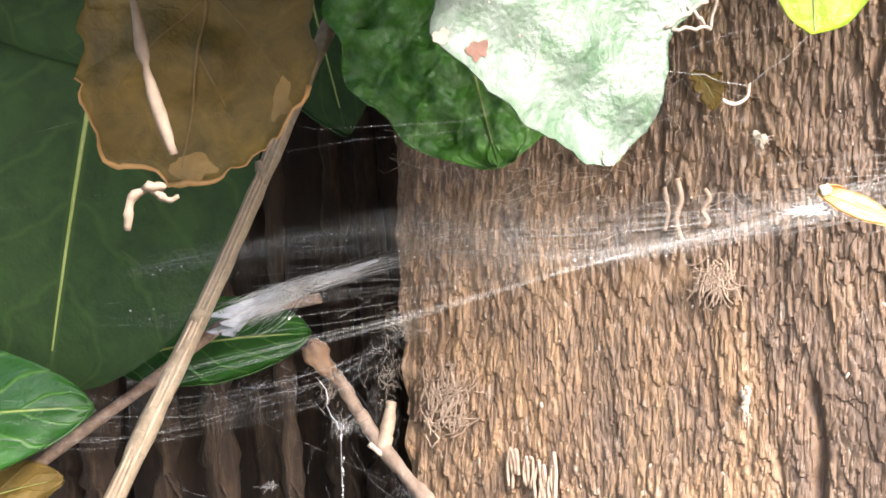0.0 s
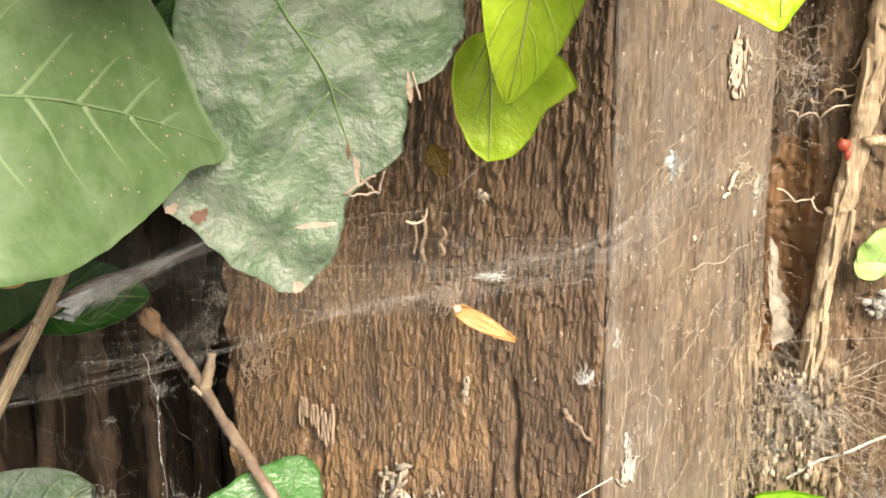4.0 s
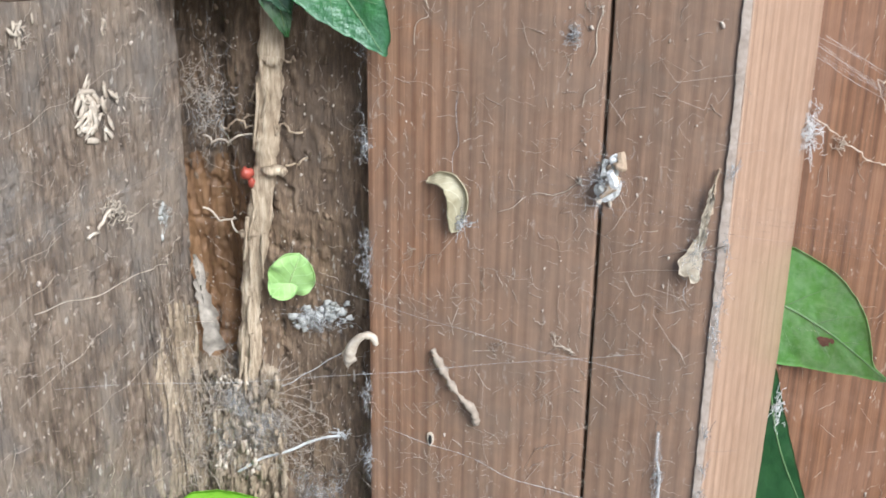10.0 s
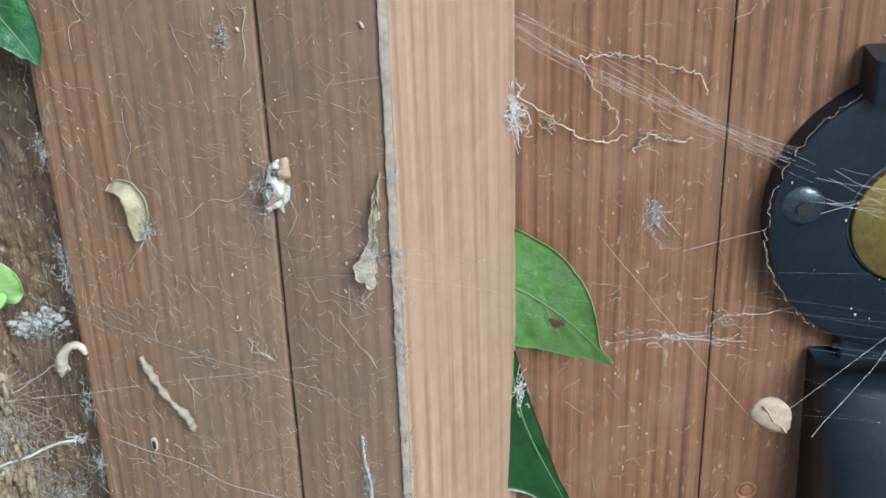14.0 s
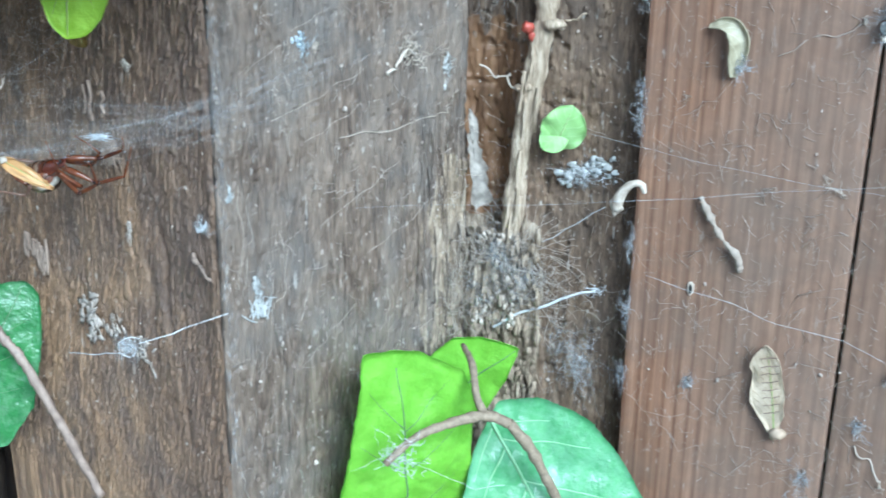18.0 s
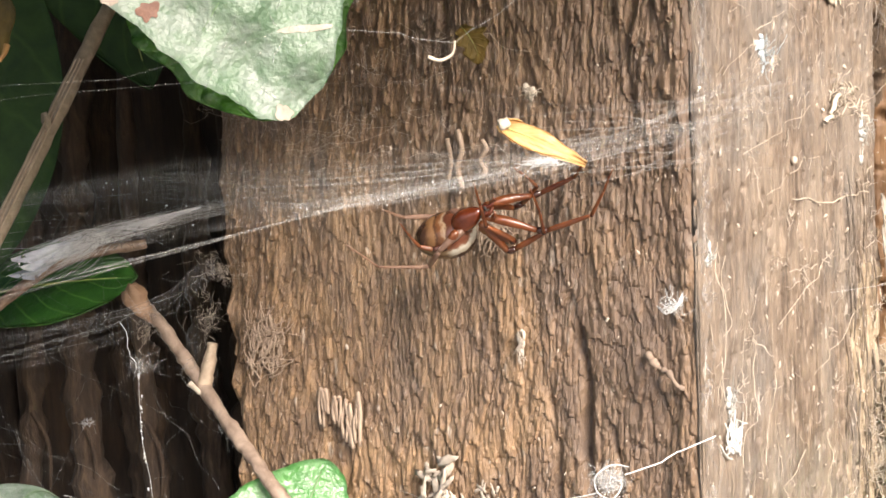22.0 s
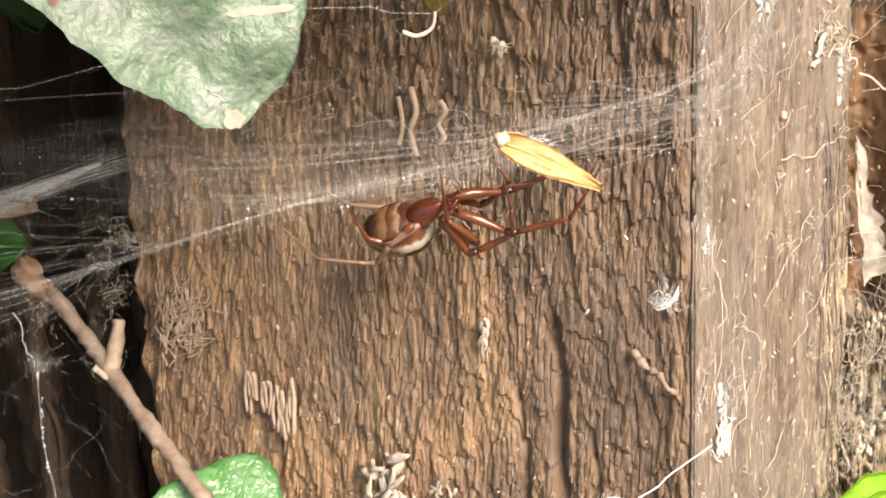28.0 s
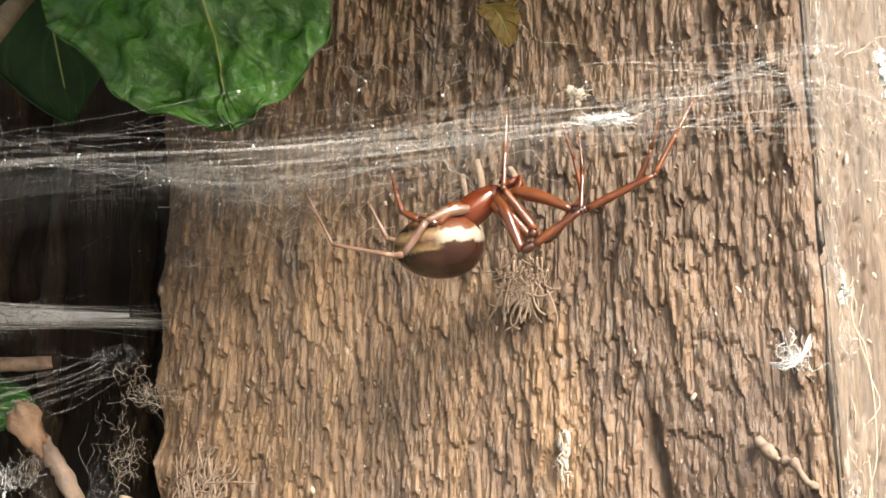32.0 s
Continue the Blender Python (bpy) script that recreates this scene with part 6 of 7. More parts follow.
DUSTY_DARK = leaf_material("dusty_dark_leaf", (0.02, 0.085, 0.028), (0.05, 0.16, 0.05), (0.12, 0.24, 0.07), (0.8, 1.0, 0.4), 0.33, 0.15, 6, dust=0.35, dust_colour=(0.13, 0.215, 0.16), blister=1.0)
cut_leaf("dark_leaf", (57.5, 52, 62.9), (74.2, 52, 39.9), (0.05, -1, 0.15), [(2.9, -6.1), (-4, -3), (-6, 2), (-1.3, 4.9), (0.4, 9.8), (5.9, 12), (11.8, 8.9), (17.5, 6.7), (25.8, 3), (28.3, 0), (21.7, -3.2), (16.3, -5.8), (10.2, -7.6)], (10, 1), DUSTY_DARK,
         "dusty dark green lobed leaf with pale flecks", lambda u, v: 0.06 * np.abs(v), 0.8, 0.25, 41, [(-5, 0), (10, 0.4), (27, 0)], [(2, 0.2, 7, 9.4), (9, 0.4, 14, 6.4), (16, 0.4, 20, 4.4), (4, 0.2, 11, -5.8), (11, 0.4, 18, -4)])
cut_leaf("dark_leaf", (34.8, 56, 59.3), (56.7, 56, 45.4), (0.05, -1, 0.2), [(-2.1, 4.5), (2.9, 7.7), (7.8, 11.2), (14.1, 9.6), (20.6, 5.6), (25.9, 0), (18.9, 0.1), (11.9, -1.6), (3, -6.4), (-6, -5)], (8, 3), DUSTY_DARK,
         "dark green leaf above the stem", lambda u, v: 0.05 * np.abs(v - 3), 0.7, 0.25, 43, [(-5, 0), (10, 4), (25, 0.4)])
leaf("dark_leaf", (36, 58, 78), (52, 58, 57), 15, (0.0, -0.85, 0.5), DARK, "blue-green shaded leaf above the stem", "oval", 0.05, 0.1, 0.8, seed=44)
LOW_LIME = leaf_material("low_young_leaf", (0.24, 0.5, 0.03), (0.36, 0.66, 0.07), (0.5, 0.74, 0.16), (0.9, 1.0, 0.5), 0.34, 0.5, 6, blister=0.9)
cut_leaf("lime_leaf", (29.4, 22.8, -98.8), (27.3, 20.8, -45.0), (0.9, -1, 0), [(55.1, 6.1), (53.8, 0), (52.7, -5.7), (45.6, -15.9), (36.3, -17.7), (25.8, -16.1), (10.5, -18.5), (-3.8, -14), (-6, 0), (2, 13), (9.2, 15.4), (25.2, 14.3), (35.1, 11.1), (47.1, 7.9)], (26, -1), LOW_LIME,
         "lime green squarish young leaf behind a twig", lambda u, v: -0.004 * (u - 30) ** 2 + 0.03 * np.abs(v), 0.9, 0.2, 45, [(-5, 0), (25, -1), (50, -1)], [(14, -0.6, 24, -14), (26, -1, 36, -15), (36, -1, 45, -12), (14, -0.6, 24, 12), (26, -1, 36, 9), (37, -1, 47, 6)])
cut_leaf("lime_leaf", (32.4, 52.5, -73.3), (46.8, 55.4, -57.4), (0.2, -1, 0), [(5.9, 12.7), (12.6, 12.2), (17.2, 7.9), (21.6, 0), (13.6, -3.6), (5.4, -5.5), (-6, -4), (-5, 8)], (8, 3), LOW_LIME, "lime green pointed young leaf", None, 0.5, 0.1, 46, [(-5, 2), (8, 2), (20.5, 0.2)], rings=12, turns=100)
GLOSSY = leaf_material("glossy_leaf", (0.038, 0.14, 0.036), (0.085, 0.235, 0.066), (0.24, 0.44, 0.16), (0.9, 1.0, 0.4), 0.2, 0.15, 5, dust=0.12, blister=1.0)
PALE_VEIN = plain("pale_leaf_vein", (0.2, 0.36, 0.17), (0.3, 0.48, 0.25), 500, 0.45, 0.2)
# lighter greens and the pale dust tone put sky gloss into the colour
BROAD = leaf_material("broad_leaf_skin", (0.085, 0.24, 0.085), (0.15, 0.35, 0.14), (0.3, 0.5, 0.24), (0.9, 1.0, 0.5), 0.24, 0.18, 5, dust=0.3, dust_colour=(0.25, 0.42, 0.27), blister=0.6)
cut_leaf("broad_leaf", (43.5, 33.9, -67), (67.2, 43.4, -124.1), (0.4, -1, 0.25), [(2.6, -3.7), (-3.6, 5.4), (-0.8, 13.4), (8, 20.5), (18.9, 23.1), (32.5, 23.6), (44.2, 20.8), (59.4, 4), (58.7, -12.8), (36.9, -19.3), (14.5, -14)], (26, 2), BROAD,
         "broad glossy green leaf with pale veins", lambda u, v: 0.05 * np.abs(v) - 0.003 * (u - 28) ** 2, 1.0, 0.15, 47, [(-2, 2), (26, 2), (58, -4)], [(4, 2, 14, 18), (14, 2, 28, 19), (26, 2, 41, 16), (6, 2, 16, -10), (16, 2, 30, -14), (30, 1.4, 46, -12), (0, 2, 5, 13), (1, 1.5, 9, -7)], vein=PALE_VEIN)
tw = thing("crooked_twig", (45, 24, -58), "crooked grey-brown twig across leaves", "twig")
part("twig_arm", rough_tube([(28.5, 7.6, -61.5), (33, 11.5, -57.6), (38.5, 17, -56.6), (45, 23.6, -57.4), (49.5, 26, -60)], 0.75, 1.25, 30, 8, 0.4, 2), STRAW, tw)
part("twig_arm", rough_tube([(49.5, 26, -60), (53.5, 28, -66), (57, 30, -74), (61, 32.5, -83), (65.5, 34.5, -86.4)], 1.25, 0.9, 30, 8, 0.4, 3), STRAW, tw)
part("twig_arm", rough_tube([(45, 23.6, -57.4), (42.5, 26, -54), (40.6, 32, -51), (37, 40, -50.6)], 0.9, 0.6, 20, 7, 0.4, 4), STRAW, tw)
part("twig_web", join(tangle((31, 9, -60), (3, 1.4, 3), 40, 0.05, 140), string((31, 8, -60), (50, 22, -72), 0.06, 14, 1.4, 5, 1.5)), SILK, tw)

cut_leaf("low_leaf", (-61, 14.4, -54), (-50.3, 18.7, -37.2), (0.4, -1, 0.1), [(7, 11), (12.7, 7.9), (17, 4.3), (20.1, 0.3), (18.9, -3.6), (15.7, -6), (8, -10.5), (-3, -15), (-14, -15), (-26, -2), (-17, 16), (-3, 16.5)], (3, -1), GLOSSY,
         "glossy mid-green leaf under a twig", lambda u, v: -0.006 * (u - 4) ** 2, 0.8, 0.15, 48, [(-20, -4), (0, -1.5), (18, 0)], [(-8, -2.4, 0, -11), (0, -1.5, 9, -8), (8, -0.8, 14, -4.6), (-8, -2.4, 1, 7), (0, -1.5, 9, 6.4)])
leaf("low_leaf", (-100, -26, -52), (-60.5, -20, -38.6), 17, (0.1, -0.85, 0.5), BRIGHT, "green leaf with a torn brown corner", "ovate", 0.04, 0.1, 0.5, seed=49)
leaf("low_leaf", (-122, 6, -62), (-88, 12, -41), 22, (0.1, -0.8, 0.6), DUSTY, "dusty dark leaf covered in web", "oval", 0.05, 0.1, 0.9, seed=50)
DEAD_PATCH = plain("tan_dead_patch", (0.12, 0.075, 0.016), (0.27, 0.155, 0.04), 260, 0.65, 0.4)
# orange of light passing through the leaf's edge, put into a colour
LIT_RIM = plain("orange_dead_rim", (0.24, 0.12, 0.035), (0.42, 0.23, 0.08), 500, 0.6, 0.5)
cut_leaf("dead_leaf", (-72.5, -41.2, 35.6), (-75.5, -41.6, 11.9), (0.1, -1, 0), [(-12, 4), (-12, -8), (2, -10.5), (12.3, -10.2), (14.5, -10.3), (17.8, -8.6), (21.8, -7.7), (22.5, -4.1), (23.9, -0.5), (21.8, 4.4), (19.6, 7.2), (16.4, 9), (11.9, 10.7), (8, 9.9), (3.6, 10.4), (-6, 9)], (8, 0), DEAD,
         "crinkled brown dead leaf with orange edge", lambda u, v: 0.05 * np.abs(v), 1.5, 0.6, 51, [(-12, 0), (8, 0.5), (22, -0.6)], [(0, 0.2, 8, 8), (6, 0.4, 14, 8), (12, 0.4, 19, 4), (0, 0.2, 9, -8), (7, 0.4, 16, -7)], spots=[(21.8, 0.4, 1.2, 2.6, DEAD_PATCH), (15.4, 7.8, 1.8, 1.0, DEAD_PATCH)], rim=(0.4, 0.72, LIT_RIM))
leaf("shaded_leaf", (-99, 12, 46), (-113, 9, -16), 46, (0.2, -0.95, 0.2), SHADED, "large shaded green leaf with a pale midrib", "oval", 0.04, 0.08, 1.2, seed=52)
leaf("shaded_leaf", (-140, -2, -18), (-103, 0, -15.5), 25, (0.1, -0.85, 0.5), FRESH, "green pointed leaf in the shade", "heart", 0.05, 0.1, 0.8, seed=53)
leaf("shaded_leaf", (-60, 9, 50), (-51.5, 5.5, 11.4), 31, (0.1, -0.95, -0.15), PUCKER, "puckered dark green leaf hanging over the web", "oval", 0.05, 0.08, 1.6, seed=54, wave=0.06, nu=110, nv=71, bubble=1.9)
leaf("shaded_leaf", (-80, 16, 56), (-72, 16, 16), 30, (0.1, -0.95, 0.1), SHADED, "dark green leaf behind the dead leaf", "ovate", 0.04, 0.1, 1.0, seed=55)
leaf("shaded_leaf", (-112, 32, -15), (-81.8, 29.5, -11.4), 15, (0.05, -0.75, 0.65), FRESH, "green leaf under the silk funnel", "oval", 0.05, 0.1, 0.5, seed=56)
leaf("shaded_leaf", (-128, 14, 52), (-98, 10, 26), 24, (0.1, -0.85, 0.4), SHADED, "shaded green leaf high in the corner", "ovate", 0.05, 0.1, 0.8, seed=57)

# unseen ivy above and beside the corner, added to keep it in shade
g = np.random.default_rng(170)
ivy_v, ivy_f, ivy_uv = [], [], []
count = 0
for i in range(750):
    if i >= 720:
        # extra unseen leaves, added only to shade the upper post
        c = np.array([g.uniform(-4, 40), g.uniform(-78, -52), g.uniform(122, 142)])
    elif i >= 520:
        # unseen leaves added in the sun's way to darken the left corner
        c = np.array([g.uniform(-115, 6), g.uniform(-130, -50), g.uniform(112, 170)])
    elif i < 330:
        c = np.array([g.uniform(-270, -12), g.uniform(-105, 60), g.uniform(86, 190)])
        if c[0] > -70 and c[1] < -60:
            c[2] += 18
    else:
        c = np.array([g.uniform(-300, -152), g.uniform(-90, 60), g.uniform(-260, 120)])
    e1 = np.array([g.normal() * 0.6, g.normal() * 0.4, -1.0])
    e1 /= np.linalg.norm(e1)
    e3 = np.array([g.normal() * 0.5, -1.0, 0.5 + g.normal() * 0.4])
    e3 -= e1 * (e1 @ e3)
    e3 /= np.linalg.norm(e3)
    e2 = np.cross(e3, e1)
    size, wide = g.uniform(26, 46), g.uniform(22, 40)
    uu, vv = np.meshgrid(np.linspace(0, 1, 8), np.linspace(-1, 1, 5), indexing="ij")
    hw = np.maximum(SHAPES["ivy"](uu) * wide / 2, 0.2)
    p = c + (uu * size)[..., None] * e1 + (vv * hw)[..., None] * e2 + (3 * np.sin(3 * uu + i) + 0.12 * hw * np.abs(vv))[..., None] * e3
    p = p.reshape(-1, 3)
    vs, fs = sheet_solid(p, np.tile(e3, (40, 1)), 0.3, 8, 5)
    ivy_v.append(vs)
    ivy_f += [[k + count for k in f] for f in fs]
    ivy_uv += [np.stack([uu, vv], -1).reshape(-1, 2)] * 2
    count += len(vs)
tagged(part("ivy_foliage", (np.concatenate(ivy_v), ivy_f), DARK, uv=np.concatenate(ivy_uv)), "dense dark ivy over the fence corner, unseen and added for shade", "ivy", kind="stuff")

# ---- twigs, straws and stems on the shaded side ----
sw = thing("dry_straw", (-89, -30, -19), "long dry tan straw with pale grooves", "straw")
part("straw_stem", rough_tube([(-68.2, 15.2, 40), (-76.2, 4.6, 20), (-84, -6, 0), (-92.6, -16.6, -20), (-103.1, -30.4, -46), (-107.5, -36, -57)], 1.0, 1.35, 70, 9, 0.25, 7), STRAW, sw)
for i in range(3):
    o = np.array([0.5 * (i - 1), -1.05, 0.0])
    part("straw_groove", rough_tube([np.array((-76.2, 4.6, 20)) + o, np.array((-84, -6, 0)) + o, np.array((-92.6, -16.6, -20)) + o * 1.1, np.array((-103.1, -30.4, -46)) + o * 1.2], 0.16, 0.22, 50, 5, 0.9, 20 + i), DRY, sw)
for z, k in ((12, 1), (-4, 2), (-14, 3)):
    part("straw_node", blob((np.interp(z, [-20, 0, 20], [-92.6, -84, -76.2]), np.interp(z, [-20, 0, 20], [-16.6, -6, 4.6]) - 0.9, z), (0.9, 0.5, 1.2), 6, 8, 0.6, k), STRAW, sw)
DULL_STALK = plain("dull_dry_stalk", (0.1, 0.07, 0.048), (0.23, 0.17, 0.12), 500, 0.8, 0.5)
st2 = thing("pale_stalk", (-66, -76, 20), "pale dry leaf stalk with a broken tip", "stalk")
part("stalk_stem", rough_tube([(-69, -74, 40), (-67, -76, 25), (-66.4, -76, 20), (-65.1, -76, 15.2)], 0.3, 0.34, 24, 8, 0.9, 8), DULL_STALK, st2)
part("broken_tip", join(blob((-66.6, -76, 13.2), (0.6, 0.4, 0.4), 7, 9, 0.9, 2), rough_tube([(-66.6, -76, 13.2), (-68.0, -76, 12.6), (-68.4, -76, 10.6)], 0.24, 0.3, 14, 6, 1.2, 3), rough_tube([(-66.6, -76, 13), (-65.6, -76, 12.4), (-65, -76, 12.6)], 0.24, 0.12, 12, 5, 1.2, 4)), DULL_STALK, st2)
PEELED = plain("peeling_twig_bark", (0.11, 0.072, 0.052), (0.35, 0.262, 0.2), 420, 0.6, 0.7)
SHELL_BARK = plain("pale_stub_bark", (0.18, 0.125, 0.085), (0.46, 0.36, 0.26), 420, 0.7, 0.5)
HOOD = plain("tan_scar_skin", (0.16, 0.085, 0.045), (0.36, 0.225, 0.135), 420, 0.65, 0.6)
tb = thing("brown_twig", (-72, 28, -28), "pale peeling brown twig with a forked stub", "twig")
part("twig_stem", rough_tube([(-79.4, 24, -14.3), (-76.5, 26.5, -19.2), (-72.5, 28, -27.2), (-64, 20, -34.5), (-56.5, 13.5, -41), (-53.5, 12.5, -45.5), (-48.8, 12, -50.8), (-42, 12, -64), (-34.2, 12, -80.8)], 1.05, 0.95, 110, 10, 0.15, 9), PEELED, tb)
part("twig_stub", rough_tube([(-71.6, 27.3, -28.9), (-70.8, 28.3, -25.5), (-70.2, 29.3, -22.0)], 1.3, 0.75, 18, 10, 0.35, 10), SHELL_BARK, tb, "pale blunt side stub")
part("stub_collar", join(*[rough_tube([(-73.2 + 0.5 * k, 26.2, -27.4 - 0.5 * k), (-72 + 0.4 * k, 26.2, -28.6 - 0.3 * k), (-70.6 + 0.3 * k, 26.6, -29.6 - 0.2 * k)], 0.4, 0.2, 10, 6, 0.9, 20 + k) for k in range(3)]), PALE, tb, "pale torn collar")
hv, hf = blob((0, 0, 0), (1.9, 1.0, 3.3), 12, 16, 0.35, 3)
hv = hv * np.where(hv[:, 2:] > 0, [[1.0, 1.0, 1.0]], [[0.72, 1.0, 1.0]])
ha = radians(-26)
hv = np.stack([hv[:, 0] * math.cos(ha) + hv[:, 2] * math.sin(ha), hv[:, 1], -hv[:, 0] * math.sin(ha) + hv[:, 2] * math.cos(ha)], 1) + np.array([-79.0, 23.6, -14.6])
part("twig_bud", (hv, hf), HOOD, tb, "flattened tan leaf scar at the tip")
to = thing("bare_twig", (34, -60, 73), "bare brown twig across the top of the post", "twig")
part("twig_stem", rough_tube([(-8, -56, 83), (14, -59, 77.5), (30, -60, 75.2), (44, -60, 75), (60, -60, 76), (78, -58, 79)], 0.9, 0.7, 44, 9, 0.3, 12), TWIG, to)
tl = thing("brown_twig", (-114, 10, -25), "thin brown twig running into the shade", "twig")
part("twig_stem", rough_tube([(-124, 5, -32), (-114.8, 10, -25.2), (-102, 18, -16.5), (-90.8, 25, -8.6), (-80, 31, -7)], 0.95, 0.8, 34, 9, 0.25, 11), TWIG, tl)
leaf("dead_leaf", (-128, 2, -31), (-109.5, 4, -25.5), 9, (0.1, -0.8, 0.6), DEAD, "curled orange-brown dead leaf", "oval", 0.1, 0.2, 0.8, seed=58)
# bark colour held dark, with the shade behind the post put into it
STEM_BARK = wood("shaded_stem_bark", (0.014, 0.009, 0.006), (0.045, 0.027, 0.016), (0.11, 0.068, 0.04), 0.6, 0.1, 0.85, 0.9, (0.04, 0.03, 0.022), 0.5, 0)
g = np.random.default_rng(150)
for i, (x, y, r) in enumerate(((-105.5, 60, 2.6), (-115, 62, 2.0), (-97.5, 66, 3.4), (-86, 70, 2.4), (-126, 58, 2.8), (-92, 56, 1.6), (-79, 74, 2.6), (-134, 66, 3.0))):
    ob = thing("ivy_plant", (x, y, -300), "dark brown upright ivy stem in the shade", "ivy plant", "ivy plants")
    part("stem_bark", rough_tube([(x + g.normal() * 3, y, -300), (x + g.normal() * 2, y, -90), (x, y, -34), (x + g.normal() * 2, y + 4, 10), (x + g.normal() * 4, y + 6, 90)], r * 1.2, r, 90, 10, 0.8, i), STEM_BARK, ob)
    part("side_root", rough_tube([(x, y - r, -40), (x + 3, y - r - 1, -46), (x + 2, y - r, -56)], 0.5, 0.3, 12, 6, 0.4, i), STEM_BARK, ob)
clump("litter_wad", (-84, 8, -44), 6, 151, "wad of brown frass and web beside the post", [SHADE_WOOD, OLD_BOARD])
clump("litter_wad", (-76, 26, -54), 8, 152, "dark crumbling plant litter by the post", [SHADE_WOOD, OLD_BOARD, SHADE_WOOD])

# ---- webs ----
def silk_sheet_material():
    m, n, l, b = material("silk_sheet")
    co = n.new("ShaderNodeTexCoord")
    mp = n.new("ShaderNodeMapping")
    mp.inputs["Scale"].default_value = (60, 1300, 1300)
    l.new(co.outputs["Object"], mp.inputs[0])
    t = noise_node(n, l, mp.outputs[0], 1.0, 6, 0.7, 0.6)
    r = ramp(n, [(0.45, (0.0, 0.0, 0.0)), (0.85, (0.022, 0.022, 0.022))])
    l.new(t.outputs[0], r.inputs[0])
    b.inputs["Base Color"].default_value, b.inputs["Roughness"].default_value = (0.8, 0.8, 0.79, 1), 0.6
    tr, mx = n.new("ShaderNodeBsdfTransparent"), n.new("ShaderNodeMixShader")
    l.new(r.outputs[0], mx.inputs[0])
    l.new(tr.outputs[0], mx.inputs[1])
    l.new(b.outputs[0], mx.inputs[2])
    l.new(mx.outputs[0], n["Material Output"].inputs[0])
    return m


SHEET = silk_sheet_material()
web = thing("sheet_web", (-40, -15, 0), "wide dusty sheet web strung from ivy to the post corner", "spider web")


SHEET_ROWS = [curve(row, 61) for row in (
    [(-100, 20, -6), (-62, 27, 4), (-40, 18, 6), (-14, 5, 7), (6, 8, 10)],
    [(-98, 0, 1), (-66, -6, 5), (-45, -8, 2.3), (-18, -9, 4.7), (4, -5, 9.4)],
    [(-96, -28, -5), (-70, -33, -2), (-45, -30, 1.5), (-22, -28, 5), (2, -20, 8.5)])]


def sheet_point(u, v):
    """A place on the sheet web: u from the ivy to the post, v from its back edge over the fold to its front."""
    k = np.clip(u, 0, 1) * 60
    a = int(min(k, 59))
    p = [r[a] + (r[a + 1] - r[a]) * (k - a) for r in SHEET_ROWS]
    return p[0] * (1 - v) * (1 - 2 * v) + p[1] * 4 * v * (1 - v) + p[2] * v * (2 * v - 1)


def web_run(g, u0, u1, v0, steps=20, drift=0.05, jump=0.5):
    """One thread that wanders over the sheet from u0 to u1."""
    us = np.linspace(u0, u1, steps)
    vs = np.clip(v0 + np.cumsum(g.normal(size=steps)) * drift, -0.05, 1.05)
    lift = np.cumsum(g.normal(size=steps)) * 0.12 * jump
    lift = lift - np.linspace(lift[0], lift[-1], steps) + g.normal() * jump
    return curve([sheet_point(a, b) + np.array([0, 0, c]) for a, b, c in zip(us[::3], vs[::3], lift[::3])], steps)


g = np.random.default_rng(160)
u, v = np.linspace(0, 1, 40), np.linspace(0, 0.7, 22)
top = np.array([[sheet_point(a, b) + np.array([0, 0, 0.8 * (vnoise(a * 9, b * 5, 61) - 0.5)]) for b in v] for a in u])
part("membrane", sheet_solid(top.reshape(-1, 3), np.tile([0, 0, 1.0], (40 * 22, 1)), 0.02, 40, 22), SHEET, web, "hazy silk membrane")
main = []
for i in range(44):
    u0 = g.uniform(-0.05, 0.45) if g.random() < 0.7 else 0.0
    u1 = min(1.02, u0 + g.uniform(0.35, 1.0))
    main.append(tube(web_run(g, u0, u1, 0.36 + 0.2 * g.normal(), 21, 0.045, 0.55), g.uniform(0.006, 0.018), 3, False))
for i in range(16):
    main.append(tube(web_run(g, g.uniform(0.0, 0.3), g.uniform(0.75, 1.0), 0.5 + g.normal() * 0.07, 21, 0.02, 0.2), g.uniform(0.008, 0.02), 3, False))
part("long_thread", join(*main), SHEET_SILK, web)
cross = []
for i in range(240):
    a, b = g.random() * 0.97, 0.4 + 0.2 * g.normal()
    p = sheet_point(a, b) + np.array([0, 0, g.normal() * 0.5])
    q = sheet_point(np.clip(a + g.normal() * 0.06, 0, 1), np.clip(b + g.normal() * 0.3, 0, 1)) + np.array([0, 0, g.normal() * 0.7])
    cross.append(string(p, q, g.uniform(0.006, 0.016), 9, 1.2, i))
for i in range(90):
    a = sheet_point(g.uniform(0.15, 0.75), g.random())
    b = a + np.array([g.normal() * 4, 2 + g.normal() * 3, g.uniform(1, 7) if g.random() < 0.75 else -g.uniform(1, 4)])
    cross.append(string(a, b, g.uniform(0.006, 0.014), 9, 1.0, i + 500))
part("cross_thread", join(*cross), SHEET_SILK, web)
crisp = []
for i in range(10):
    v0 = g.uniform(0.62, 1.02)
    crisp.append(tube(web_run(g, g.uniform(0, 0.1), g.uniform(0.35, 0.75), v0, 15, 0.012, 0.25), g.uniform(0.006, 0.012), 3, False))
part("front_thread", join(*crisp), FINE_SILK, web)
knot, fan3 = np.array([-37.8, -17.6, 2.1]), []
for i in range(7):
    o = g.normal(size=3) * np.array([0.6, 0.6, 0.25])
